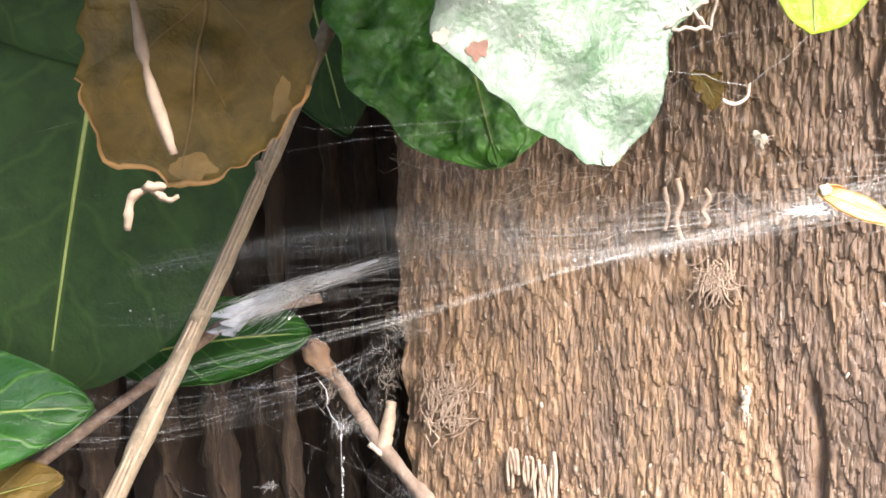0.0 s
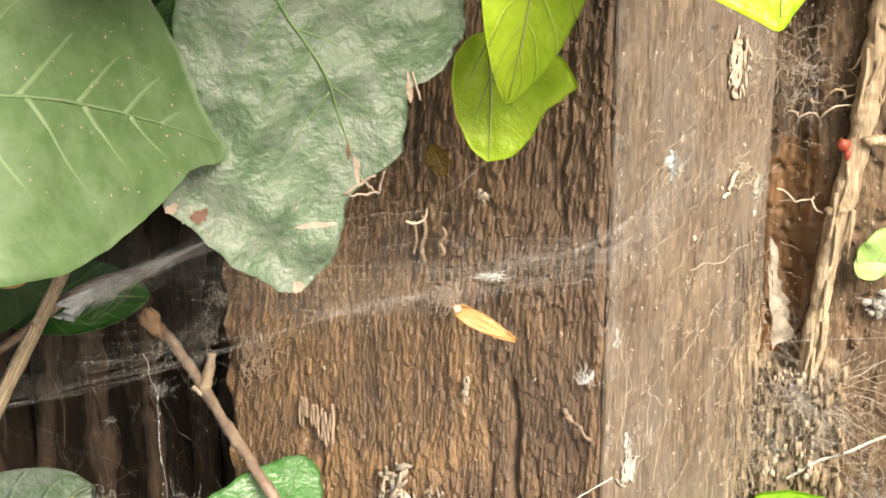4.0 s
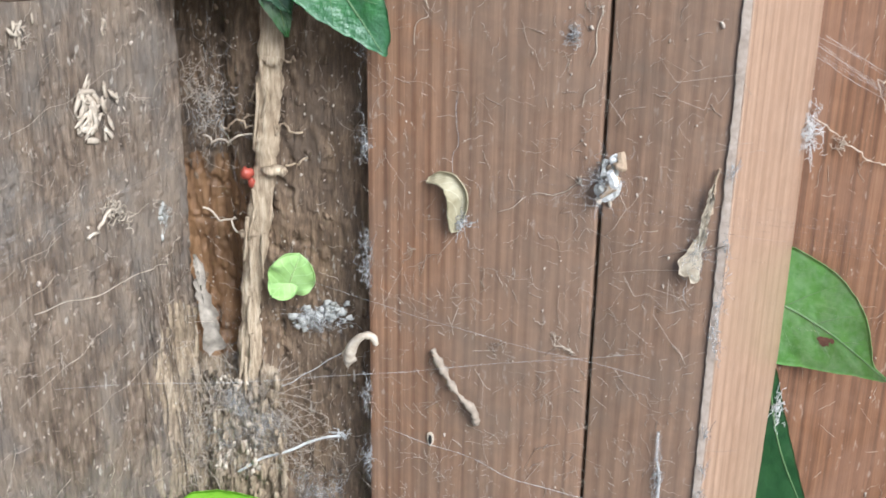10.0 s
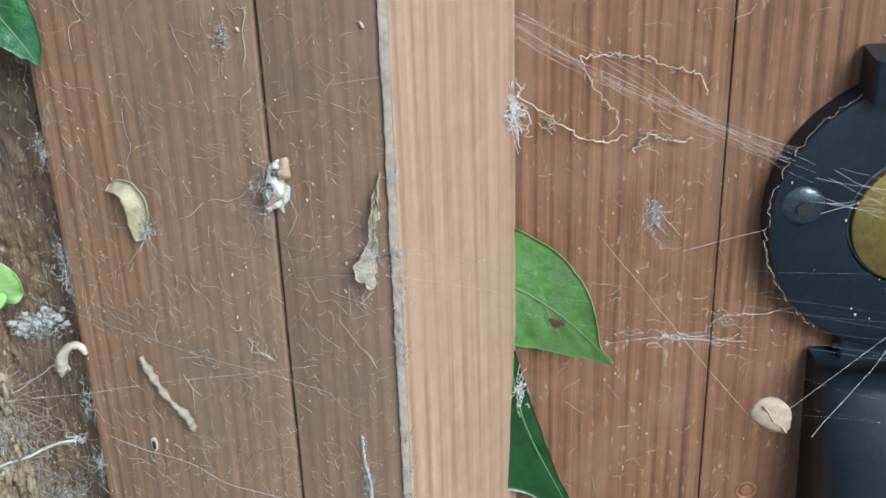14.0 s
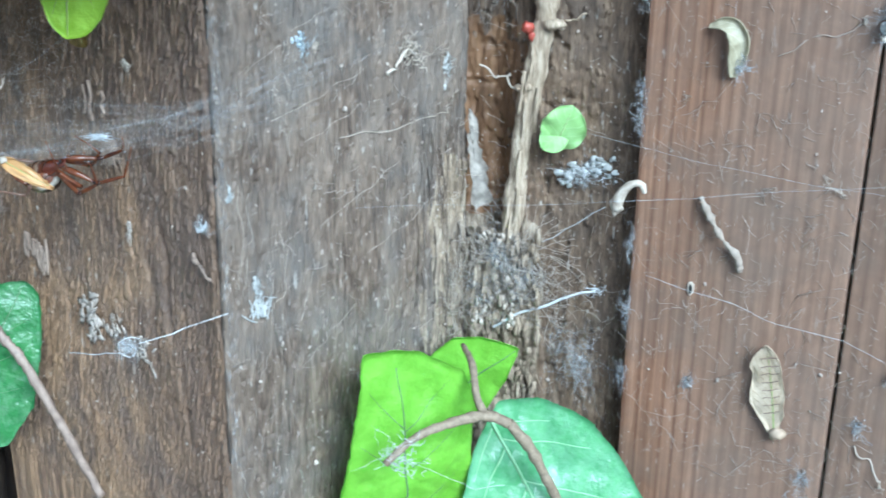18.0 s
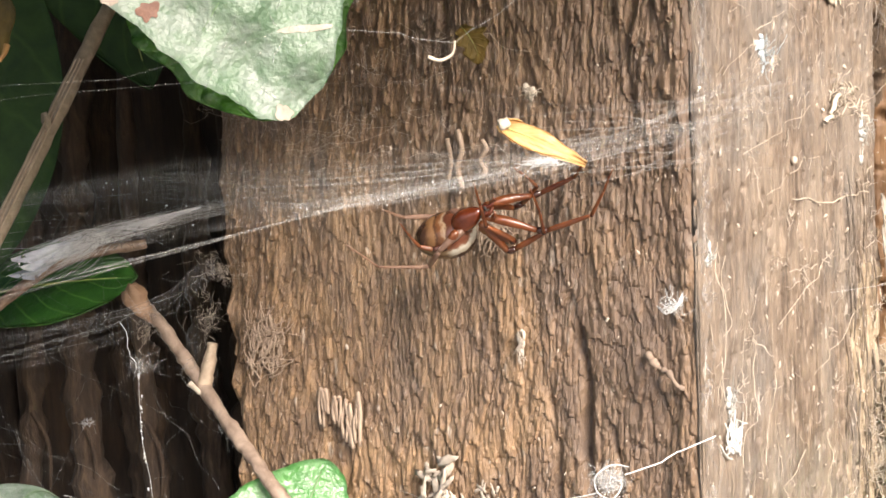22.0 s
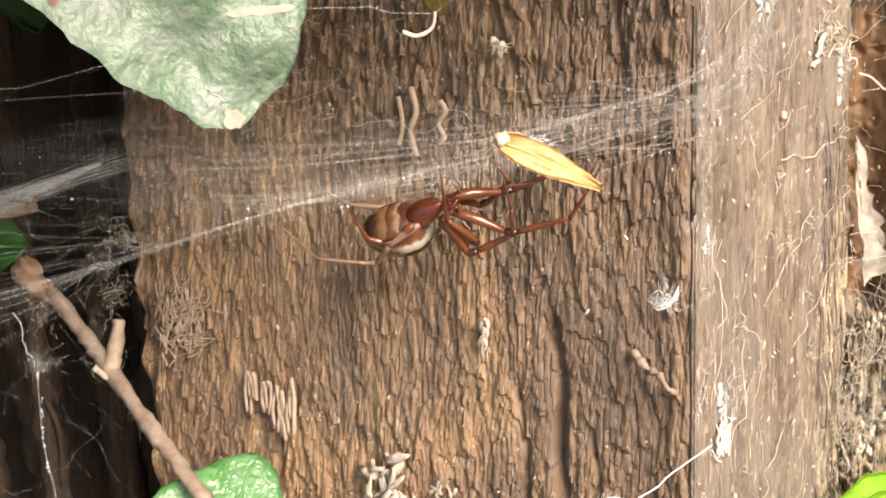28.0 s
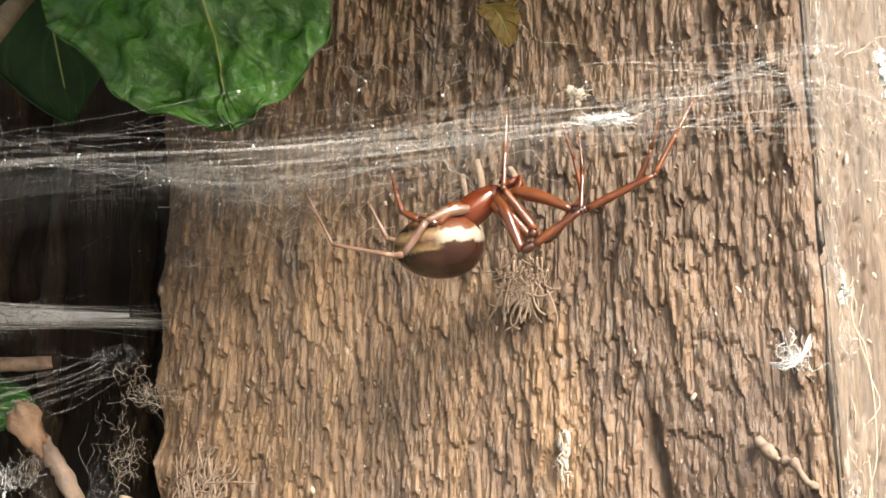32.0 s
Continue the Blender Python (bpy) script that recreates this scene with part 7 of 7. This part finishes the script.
    fan3.append(tube(curve([np.array([-84, -34, -6.5]) + 3 * o, np.array([-58, -30, -1.6]) + o, knot + 0.4 * o, np.array([-24, -13, 4.2]) + 3 * o, np.array([-15, -8, 5.6]) + 4 * o], 26), g.uniform(0.007, 0.015), 3, False))
for i in range(26):
    a = sheet_point(g.uniform(0.05, 0.42), g.uniform(0.25, 1.0)) + np.array([0, 0, g.normal() * 1.2])
    m = knot + g.normal(size=3) * np.array([2.2, 1.0, 0.35])
    fan3.append(tube(curve([a, (a + m) / 2 + np.array([0, 0, -0.5 + g.normal() * 0.4]), m, sheet_point(g.uniform(0.6, 0.95), g.uniform(0.15, 0.95))], 18), g.uniform(0.005, 0.011), 3, False))
part("gathered_thread", join(*fan3), FINE_SILK, web, "threads drawn together into a bright lower edge")
part("web_lint", join(*[blob(sheet_point(g.random(), g.random()) + np.array([0, 0, g.normal() * 0.5]), g.uniform(0.04, 0.13, 3), 4, 5, 0.5, i) for i in range(80)], tangle((-17, -8, 5.4), (1.2, 0.5, 0.28), 150, 0.035, 161, 0.5), blob((-17, -8, 5.4), (1.0, 0.4, 0.3), 7, 9, 1.0, 4)), SILK, web)

low = thing("lower_web", (-75, 5, -14), "slack lower web edge hung with lint", "spider web")
edge = []
for i in range(14):
    o = g.normal(size=3) * np.array([2, 5, 1.1])
    line = curve([np.array([-118, -8, -15]) + o, np.array([-95, 0, -17.5]) + o, np.array([-76, 5, -14.5]) + o * 0.8, np.array([-68, 10, -11.5]) + o * 0.5, np.array([-66, 18, -8]) + o * 0.3], 18)
    line += (np.stack([vnoise(np.arange(18) * 0.5, np.zeros(18) + i, 80 + k) for k in range(3)], 1) - 0.5) * 1.2
    edge.append(tube(line, g.uniform(0.008, 0.02), 3, False))
part("web_edge", join(*edge), FINE_SILK, low)
tagged(part("web_lint", join(*[tangle((x, y, z), (3.5, 3, 0.8), 9, 0.013, 170 + i) for i, (x, y, z) in enumerate(((-95, 0, -16), (-84, 4, -15), (-74, 6, -13), (-66, 10, -9), (-104, -4, -15)))]), FLUFF, low), kind="stuff")

FUNNEL_SILK = silk("funnel_silk", (0.74, 0.77, 0.82), 0.62)
fun = thing("silk_funnel", (-80, 15, -4), "white frayed silk funnel in the shade", "spider retreat")
fan = []
for i in range(260):
    k = g.normal() * 0.55
    a = np.array([-90 + g.uniform(-4, 7), 4 + g.uniform(-5, 6), -7.4 + 2.2 * k - 1.6 * g.random() ** 2])
    m = np.array([-80 + g.uniform(-1, 1), 15 + g.uniform(-1.5, 1.5), -3.9 + 1.0 * k + g.normal() * 0.25])
    b = np.array([-71 + g.uniform(-4, 3), 33 + g.uniform(-2, 2), -2.6 + 0.7 * k + g.normal() * 0.3])
    b = m + (b - m) * g.uniform(0.1, 1.5) ** 1.6
    a = m + (a - m) * (0.56 if i % 9 else 0.85)
    fan.append(tube(curve([a, (a + m) / 2 + g.normal(size=3) * 0.4, m, b], 14), g.uniform(0.01, 0.03) * np.array([0.3, 0.5, 0.7, 0.9, 1.0, 1.1, 1.1, 1.1, 1.0, 0.85, 0.65, 0.45, 0.28, 0.12]), 3, False))
tagged(part("funnel_threads", join(*fan), SILK, fun), kind="stuff")
lip = np.array([curve([(-89.5 + 5 * vnoise(np.array(k * 9.0), np.array(0.0), 5), 4.5, -6.8 + 1.9 * k), (-84, 10, -5.2 + 1.5 * k), (-80, 15, -3.9 + 1.0 * k), (-76, 23, -3.0 + 0.7 * k), (-71.5, 32, -2.0 + 0.25 * k)], 18) for k in np.linspace(-0.75, 0.75, 9)])
lip += 0.25 * (np.stack([vnoise(np.arange(162) * 0.35, np.zeros(162) + 7 * q, 66 + q) for q in range(3)], -1).reshape(9, 18, 3) - 0.5)
part("funnel_sheet", sheet_solid(lip.reshape(-1, 3), np.tile([0, -0.7, 0.7], (162, 1)), 0.03, 9, 18), FUNNEL_SILK, fun, "smooth bluish-white silk sheet")
tagged(part("funnel_wisp", tangle((-79, 16, -3.8), (3.5, 5, 0.8), 60, 0.03, 163, 0.6), FINE_SILK, fun), kind="stuff")

tagged(part("dusty_wad", join(tangle((-70, 28, -17), (1.4, 1.2, 3.2), 26, 0.018, 501, 1.2, 0.7), tangle((-77.5, 22, -19), (1.2, 1.0, 1.8), 26, 0.02, 502, 1.2, 0.7), tangle((-68, 29, -11), (2.6, 1.2, 1.4), 40, 0.02, 503, 1.2, 0.8)), DUST), "dusty brown web matted about the twig and post edge", "cobweb", kind="stuff")
hang = thing("hanging_web", (-78, 12, -32), "straggling hung web lines with lint knots below the sheet", "spider web")
lines = []
knots = [np.array(p, float) for p in ((-73, 7, -20.5), (-86, 18, -31), (-92, 12, -36), (-80, 10, -41), (-99, 8, -30), (-85, 5, -44))]
for i in range(38):
    a = knots[int(g.integers(len(knots)))]
    if i % 5 > 1:
        a = np.array([g.uniform(-112, -66), g.uniform(2, 22), g.uniform(-58, -16)])
    b = a + g.normal(size=3) * np.array([16, 8, 14])
    b[0] = min(b[0], -64 + 2 * g.random())
    lines.append(string(a, b, g.uniform(0.007, 0.018), 14, g.uniform(0.3, 1.8), i))
tagged(part("web_line", join(*lines), FLUFF, hang), kind="stuff")
part("beaded_thread", join(string((-73, 7, -20), (-73.6, 7, -62), 0.028, 30, 0.8, 5, 0, 5), string((-73.4, 7, -21), (-76, 9, -15), 0.05, 10, 0.8, 6, 0, 5), *[blob((-73.2 + g.normal() * 0.12, 7, g.uniform(-61, -21)), g.uniform(0.05, 0.17, 3) * np.array([1, 1, 1.7]), 5, 6, 0.6, i) for i in range(44)]), SILK, hang)
part("lint_knot", join(tangle(knots[0], (1.2, 0.8, 0.9), 40, 0.028, 180), tangle(knots[1], (0.8, 0.5, 0.4), 20, 0.028, 181), tangle((-72, 25, -20), (1.4, 1.2, 5), 12, 0.018, 182), tangle((-69.5, 27, -32), (1.0, 1.0, 4), 10, 0.018, 183)), FLUFF, hang)
back = []
for i in range(120):
    a = np.array([g.uniform(-66, -28), 0, 0])
    a[1:] = (-0.5 * a[0] - g.uniform(1, 12), g.uniform(2, 22))
    b = a + g.normal(size=3) * np.array([6, 3, 3])
    back.append(string(a, b, g.uniform(0.012, 0.035), 12, 2.0, i))
tagged(part("back_web", join(*back), DUST), "old dusty web tangle between leaf and post", "cobweb", kind="stuff")
fore = []
for i in range(2):
    z = 18 + g.normal() * 4
    fore.append(string((-110, -60 + g.normal() * 6, z), (40, -50 + g.normal() * 8, z + 6 + g.normal() * 5), g.uniform(0.005, 0.009), 18, 5.0, i))
tagged(part("near_threads", join(*fore), FINE_SILK), "faint single threads near the leaves", "web thread", kind="stuff")
fan2 = []
for i in range(44):
    a = np.array([-14 + g.normal() * 9, -8 + g.normal() * 5, 6.5 + g.normal() * 2.2])
    far = 72 * g.random() ** 1.5
    b = up(on_right(far, 0.4), 9 + g.normal() * 5 + 0.06 * far)
    c = np.array([1.0, -2.4, 0.6 * a[2] + 0.4 * b[2]])
    fan2.append(tube(curve([a, c, b], 14), g.uniform(0.01, 0.025), 3, False))
bright = []
for i in range(9):
    a = sheet_point(g.uniform(0.0, 0.4), 0.5 + g.normal() * 0.05)
    m = np.array([-15.5 + g.normal() * 1.2, -6 + g.normal() * 1.2, 6.2 + g.normal() * 0.4])
    c, b = np.array([0.9, -3.2, 11.5 + g.normal() * 0.7]), up(on_right(g.uniform(12, 50), 0.6), 18 + g.normal() * 3)
    bright.append(tube(curve([a, (a + m) / 2 + np.array([0, 0, -0.8 + g.normal() * 0.5]), m, c, b], 34), g.uniform(0.008, 0.019), 4, False))
tagged(part("stay_threads", join(*bright), FINE_SILK), "taut stay threads of the sheet web", "web thread", kind="stuff")
tagged(part("anchor_threads", join(*fan2), FINE_SILK), "bright anchor threads fixed on the post side", "web thread", kind="stuff")
rg = thing("silk_ring", (-11, -16.6, -29.2), "curled ring of silk on a slack thread", "silk ring")
part("ring_curl", tube(curve([(-8.6, -16, -27.8), (-10.4, -16.6, -27.4), (-12.2, -17, -28.6), (-12.0, -17, -30.4), (-10.4, -16.6, -31.2), (-9.4, -16.4, -29.6), (-10.6, -16.8, -28.6)], 40), 0.08, 6), SILK, rg)
tagged(part("ring_fuzz", tangle((-10.8, -16.7, -29.2), (1.1, 0.6, 1.1), 110, 0.035, 165, 1.5, 0.7), FINE_SILK, rg), kind="stuff")
part("slack_thread", join(string((1.6, -1.0, -28.6), (-9, -16.2, -28.6), 0.09, 14, 0.3, 2, 0.3, 5), string((-12, -17, -30.4), (-25.7, -10, -35.5), 0.1, 12, 0.4, 3), string((-25.7, -10, -35.5), up(on_left(46, 0.5), -42), 0.03, 10, 0.4, 4)), SILK, rg)
leaf("leaf_scrap", (-27.6, 6.2, 21.8), (-25.2, 5.2, 17.2), 3.6, (0.3, -0.9, 0.2), DEAD, "curled brown scrap of leaf caught on the post", "oval", 0.25, 0.4, 0.5, seed=66, nu=24, nv=15, thick=0.2, ragged=0.3)
wc = thing("white_curl", (-26, -24, 18), "tiny white curl hung between leaves", "silk curl")
part("curl_hook", tube(curve([(-27.2, -24.4, 17.5), (-26, -24, 17.1), (-24.8, -23.6, 17.7), (-24.5, -23.4, 19)], 18), np.linspace(0.22, 0.12, 18), 6), PALE, wc)
part("hung_thread", join(string((-33.1, -35, 20.2), (-24.6, -23.4, 18.8), 0.018, 10, 0.3, 2), string((-24.6, -23.4, 18.8), (-17, -17, 24.2), 0.018, 8, 0.3, 3)), SILK, wc)

fl = thing("amber_flake", (-15.9, -34.4, 7), "amber papery bud scale caught in the web", "bud scale")
leaf_parts = leaf("tmp_flake", (-19.9, -34.4, 9.0), (-11.9, -34.2, 5.0), 2.4, (0.1, -0.9, 0.42), AMBER, "x", "ovate", 0.06, 0.35, 0.4, seed=61, nu=24, nv=13, thick=0.2)
for o in list(leaf_parts.children):
    o.data.transform(Matrix.Translation(leaf_parts.location - fl.location))
    o.parent = fl
    o.name = {"blade": "scale_blade", "midri": "scale_rib"}.get(o.name[:5], "scale_part")
bpy.data.objects.remove(leaf_parts)
part("scale_foot", blob((-19.4, -34.5, 9.0), (0.55, 0.5, 0.55), 7, 9, 0.4, 4), PALE, fl)

# ---- the spider ----
SPIDER_AT = np.array([-29.0, -2.0, -0.1])


def chitin(name, dark, light, rough=0.16, glow=0.25):
    """Glossy, slightly see-through spider skin."""
    m = plain(name, dark, light, 380, rough, 0.35)
    n, l = m.node_tree.nodes, m.node_tree.links
    b = n["Principled BSDF"]
    b.inputs["Specular IOR Level"].default_value = 0.75
    b.inputs["Coat Weight"].default_value, b.inputs["Coat Roughness"].default_value = 0.4, 0.08
    tr, mx = n.new("ShaderNodeBsdfTranslucent"), n.new("ShaderNodeMixShader")
    tr.inputs[0].default_value = (*(2.2 * q for q in light), 1)
    mx.inputs[0].default_value = glow
    l.new(b.outputs[0], mx.inputs[1])
    l.new(tr.outputs[0], mx.inputs[2])
    l.new(mx.outputs[0], n["Material Output"].inputs[0])
    return m


LEG = chitin("spider_leg", (0.045, 0.011, 0.005), (0.24, 0.075, 0.024))
JOINT = chitin("spider_joint", (0.02, 0.006, 0.004), (0.075, 0.022, 0.01), 0.14, 0.1)
PALE_LEG = chitin("spider_hind_leg", (0.09, 0.042, 0.028), (0.3, 0.185, 0.13), 0.18, 0.2)
SHIELD = chitin("spider_shield", (0.04, 0.007, 0.003), (0.2, 0.042, 0.013), 0.14, 0.1)


def abdomen_material():
    m, n, l, b = material("spider_abdomen")
    uv = n.new("ShaderNodeUVMap")
    co = n.new("ShaderNodeTexCoord")
    t = noise_node(n, l, co.outputs["Object"], 700, 4, 0.6, 0.4)
    sx = n.new("ShaderNodeSeparateXYZ")
    l.new(uv.outputs[0], sx.inputs[0])
    off = n.new("ShaderNodeMath")
    off.operation = "MULTIPLY_ADD"
    off.inputs[1].default_value = 0.25
    l.new(t.outputs[0], off.inputs[0])
    l.new(sx.outputs[1], off.inputs[2])
    band = ramp(n, [(0.0, (0.022, 0.009, 0.006)), (0.57, (0.036, 0.014, 0.008)), (0.61, (0.3, 0.26, 0.2)), (0.75, (0.42, 0.38, 0.31)), (0.8, (0.13, 0.05, 0.025))])
    gold = ramp(n, [(0.0, (0.035, 0.014, 0.008)), (0.36, (0.06, 0.025, 0.012)), (0.48, (0.03, 0.014, 0.008)), (0.54, (0.24, 0.16, 0.08)), (0.63, (0.07, 0.034, 0.016)), (0.73, (0.26, 0.17, 0.09)), (0.87, (0.06, 0.03, 0.014))])
    l.new(off.outputs[0], band.inputs[0])
    l.new(off.outputs[0], gold.inputs[0])
    side = ramp(n, [(0.52, (0, 0, 0)), (0.64, (1, 1, 1))])
    l.new(sx.outputs[0], side.inputs[0])
    stripe = ramp(n, [(0.0, (0.02, 0.01, 0.006)), (0.26, (0.05, 0.022, 0.012)), (0.32, (0.15, 0.075, 0.032)), (0.4, (0.19, 0.1, 0.044)), (0.44, (0.05, 0.02, 0.01)), (0.52, (0.13, 0.055, 0.022)), (0.57, (0.24, 0.17, 0.11)), (0.61, (0.06, 0.02, 0.01)), (0.8, (0.11, 0.032, 0.014))])
    slant = n.new("ShaderNodeMath")
    slant.operation = "MULTIPLY_ADD"
    slant.inputs[1].default_value = 0.22
    l.new(t.outputs[0], slant.inputs[0])
    shift = n.new("ShaderNodeMath")
    shift.operation = "SUBTRACT"
    shift.inputs[1].default_value = 0.11
    l.new(sx.outputs[0], shift.inputs[0])
    l.new(shift.outputs[0], slant.inputs[2])
    l.new(slant.outputs[0], stripe.inputs[0])
    top = ramp(n, [(0.83, (0, 0, 0)), (0.87, (1, 1, 1))])
    l.new(off.outputs[0], top.inputs[0])
    flank = mixed(n, l, "MIX", side.outputs[0], gold.outputs[0], band.outputs[0])
    l.new(mixed(n, l, "MIX", top.outputs[0], flank, stripe.outputs[0]), b.inputs["Base Color"])
    b.inputs["Roughness"].default_value = 0.24
    b.inputs["Specular IOR Level"].default_value = 0.5
    bp = n.new("ShaderNodeBump")
    bp.inputs["Strength"].default_value, bp.inputs["Distance"].default_value = 0.3, 0.0002
    l.new(t.outputs[0], bp.inputs["Height"])
    l.new(bp.outputs[0], b.inputs["Normal"])
    return m


def build_spider():
    ob = thing("spider", SPIDER_AT, "glossy red-brown spider with a cream-banded dark abdomen, hanging under its web", "spider")

    def at(x, y, deep=0.0):
        return SPIDER_AT + np.array([(x - 470) * 0.0325, deep, -(y - 310) * 0.0325])

    def body(c, r, lean, nu=22, nv=28, pinch=0.0):
        th, ph = np.linspace(0.01, np.pi - 0.01, nu)[:, None], np.linspace(0, 2 * np.pi, nv, endpoint=False)[None]
        x = -np.cos(th) + 0 * ph
        w = np.sin(th) * (1 + pinch * x)
        y, z = w * np.cos(ph), w * np.sin(ph)
        p = np.stack([x * r[0], y * r[1], z * r[2]], -1).reshape(-1, 3)
        a = radians(lean)
        rot = np.array([[np.cos(a), 0, -np.sin(a)], [0, 1, 0], [np.sin(a), 0, np.cos(a)]])
        uv = np.stack([(x + 1) / 2, (z + 1) / 2], -1).reshape(-1, 2)
        f = grid_faces(nu, nv, True).tolist() + [list(range(nv))[::-1], [(nu - 1) * nv + i for i in range(nv)]]
        return p @ rot.T + c, f, uv

    part("abdomen", body(at(384, 402), (4.0, 3.0, 2.95), 6, pinch=0.12), abdomen_material(), ob, "dark glossy abdomen with a cream band")
    head = part("head_shield", body(at(490, 296), (2.5, 1.4, 1.35), 40, pinch=-0.25), SHIELD, ob, "dark red shield")
    part("waist", tube([at(450, 365), at(475, 335)], [0.5, 0.6], 8), SHIELD, ob)
    for dx, dy, dz in ((0, -0.45, 0), (4, 0.4, 4), (-8, -0.7, 12), (10, -0.15, -9)):
        part("eye", blob(at(563 + dx, 228 + dz, dy - 0.35), (0.2, 0.2, 0.2), 6, 8), HOLE, head)
    for s in (-0.45, 0.45):
        part("fang", rough_tube([at(560, 245, s - 0.2), at(585, 235, s - 0.3), at(600, 222, s * 0.6)], 0.45, 0.16, 10, 7, 0.2, 3), SHIELD, head)
        part("feeler", tube(curve([at(560, 262, s * 1.6), at(590, 268, s * 2.6), at(606, 245, s * 2.6), at(604, 222, s * 2.0)], 14), np.linspace(0.3, 0.16, 14), 6), LEG, head)
    part("spinneret", tube([at(292, 400), at(276, 402)], [0.5, 0.25], 8), SHIELD, ob)
    legs = (
        ([(585, 262, -0.9), (745, 320, -2.3), (785, 320, -2.5), (957, 236, -2.7), (1015, 118, -2.0), (1058, 26, -1.0)], LEG, 1.0),
        ([(545, 275, -1.2), (618, 428, -2.8), (650, 412, -2.8), (770, 325, -2.7), (772, 215, -1.8), (758, 100, -0.8)], LEG, 1.08),
        ([(535, 300, -1.3), (640, 390, -2.2), (650, 372, -2.3), (566, 260, -2.0), (566, 150, -1.2), (566, 30, -0.4)], LEG, 1.1),
        ([(470, 310, -1.3), (368, 350, -3.1), (312, 438, -3.4), (282, 440, -3.4), (118, 410, -3.2), (30, 262, -2.2)], PALE_LEG, 0.88),
        ([(585, 256, 0.9), (735, 300, 2.2), (772, 298, 2.4), (905, 232, 2.7), (945, 140, 2.4), (968, 62, 1.8)], LEG, 1.0),
        ([(562, 275, 1.2), (655, 384, 2.4), (690, 364, 2.5), (762, 262, 2.6), (738, 160, 2.2), (705, 62, 1.6)], LEG, 1.0),
        ([(450, 300, -1.5), (398, 356, -2.6), (345, 344, -2.8), (300, 322, -2.6), (278, 262, -2.2), (255, 196, -1.4)], LEG, 0.95),
        ([(462, 322, 1.3), (400, 372, 2.6), (352, 398, 2.8), (222, 372, 2.8), (168, 268, 2.2)], PALE_LEG, 0.95),
    )
    for pts, mat, k in legs:
        p = [at(*q) for q in pts]
        leg = part("leg", tube(curve([p[0], (p[0] + p[1]) / 2 + np.array([0, 0, 0.25]), p[1]], 12), np.array([0.4, 0.5, 0.58, 0.61, 0.61, 0.59, 0.55, 0.5, 0.46, 0.41, 0.36, 0.32]) * k, 9), mat, ob)
        part("knee", tube(curve([p[1], p[2]], 6), np.array([0.34, 0.42, 0.44, 0.42, 0.38, 0.33]) * k, 8), JOINT if mat is LEG else mat, leg)
        part("shin", tube(curve([p[2], (p[2] + p[3]) / 2, p[3]], 10), np.array([0.3, 0.33, 0.36, 0.36, 0.35, 0.33, 0.3, 0.27, 0.24, 0.21]) * k, 8), mat, leg)
        part("ankle", blob(p[3], np.array([0.27, 0.27, 0.27]) * k, 7, 9), JOINT if mat is LEG else mat, leg)
        for j in range(3, len(p) - 1):
            w = np.array([0.25, 0.16, 0.08])[j - 3 : j - 1] * k if len(p) > 5 else np.array([0.25, 0.09]) * k
            part("foot", tube(curve([p[j], p[j + 1]], 8), np.linspace(w[0], w[1], 8), 7), mat, leg)
        g = np.random.default_rng(int(abs(p[1][0] * 100)))
        fine = []
        for i in range(26):
            j = g.integers(1, len(p) - 1)
            c = p[j] + (p[j + 1] - p[j]) * g.random()
            fine.append(tube([c, c + g.normal(size=3) * 0.42], [0.022, 0.008], 3, False))
        part("bristles", join(*fine), LEG, leg)
    return ob


spider = build_spider()


def spot(x, y, z, rx=0, ry=0, rz=0):
    return pose(x / 1000, y / 1000, z / 1000, rx, ry, rz)


def motions():
    # the spider comes out of its retreat along the web, then hangs and shifts a little
    walk(spider, [(0, spot(-116, 26, -6)), (9, spot(-116, 26, -6)), (11, spot(-92, 8, -5, 0, 8)), (13.5, spot(-58, -1, -4, 20, -6)), (16, spot(-31.8, 0.7, -4.3, 38, -2, 2)), (18.8, spot(-31.8, 0.7, -4.3, 38, -2, 2)), (21, spot(-28.9, 0.8, -2.2, 56, -6)), (23, spot(-27.6, 1.7, -2.0, 50, -3, -4)), (25, spot(-27.9, 3.2, -3.3, 43, 1, -6)), (27.5, spot(-28.1, 3.4, -4.2, 42, 1, -2)), (28, spot(-28.5, 3.3, -3.6, 45, -1, -3)), (29, spot(-29.1, 2.3, -1.7, 34, -3, 3)), (30, spot(-28.9, 1.4, -0.7, 8, 0, 7)), (31, spot(-29.3, 3, 0.9, 5, 2, 1)), (32, spot(-29.1, 3, 1.2, 4, 3, -2))])
    # the dry chip drops and swings on its thread
    walk(chip, [(0, spot(196, 21, 95)), (13.5, spot(196, 21, 95)), (13.7, spot(197.6, 21, 1.8, 0, 60)), (13.8, spot(191.5, 21, -11.4, 30, 110)), (13.9, spot(197, 21, -7, 20, 50)), (14.0, spot(193.3, 21, -6, 0, 60)), (14.2, spot(196.2, 21, -11.9, 0, 15)), (14.5, spot(195.7, 21, -10.7)), (32, spot(195.7, 21, -10.7))])
    # the bud scale rides up a little as the web is drawn tight
    walk(fl, [(0, spot(-15.9, -34.4, 7)), (8, spot(-15.9, -34.4, 7)), (17, spot(-15.9, -34.4, 7.4)), (21, spot(-15.4, -34.4, 8.8)), (25.5, spot(-15.1, -34.4, 8.8)), (28, spot(-15.7, -34.4, 8.0)), (32, spot(-15.7, -34.4, 7.6))])


motions()
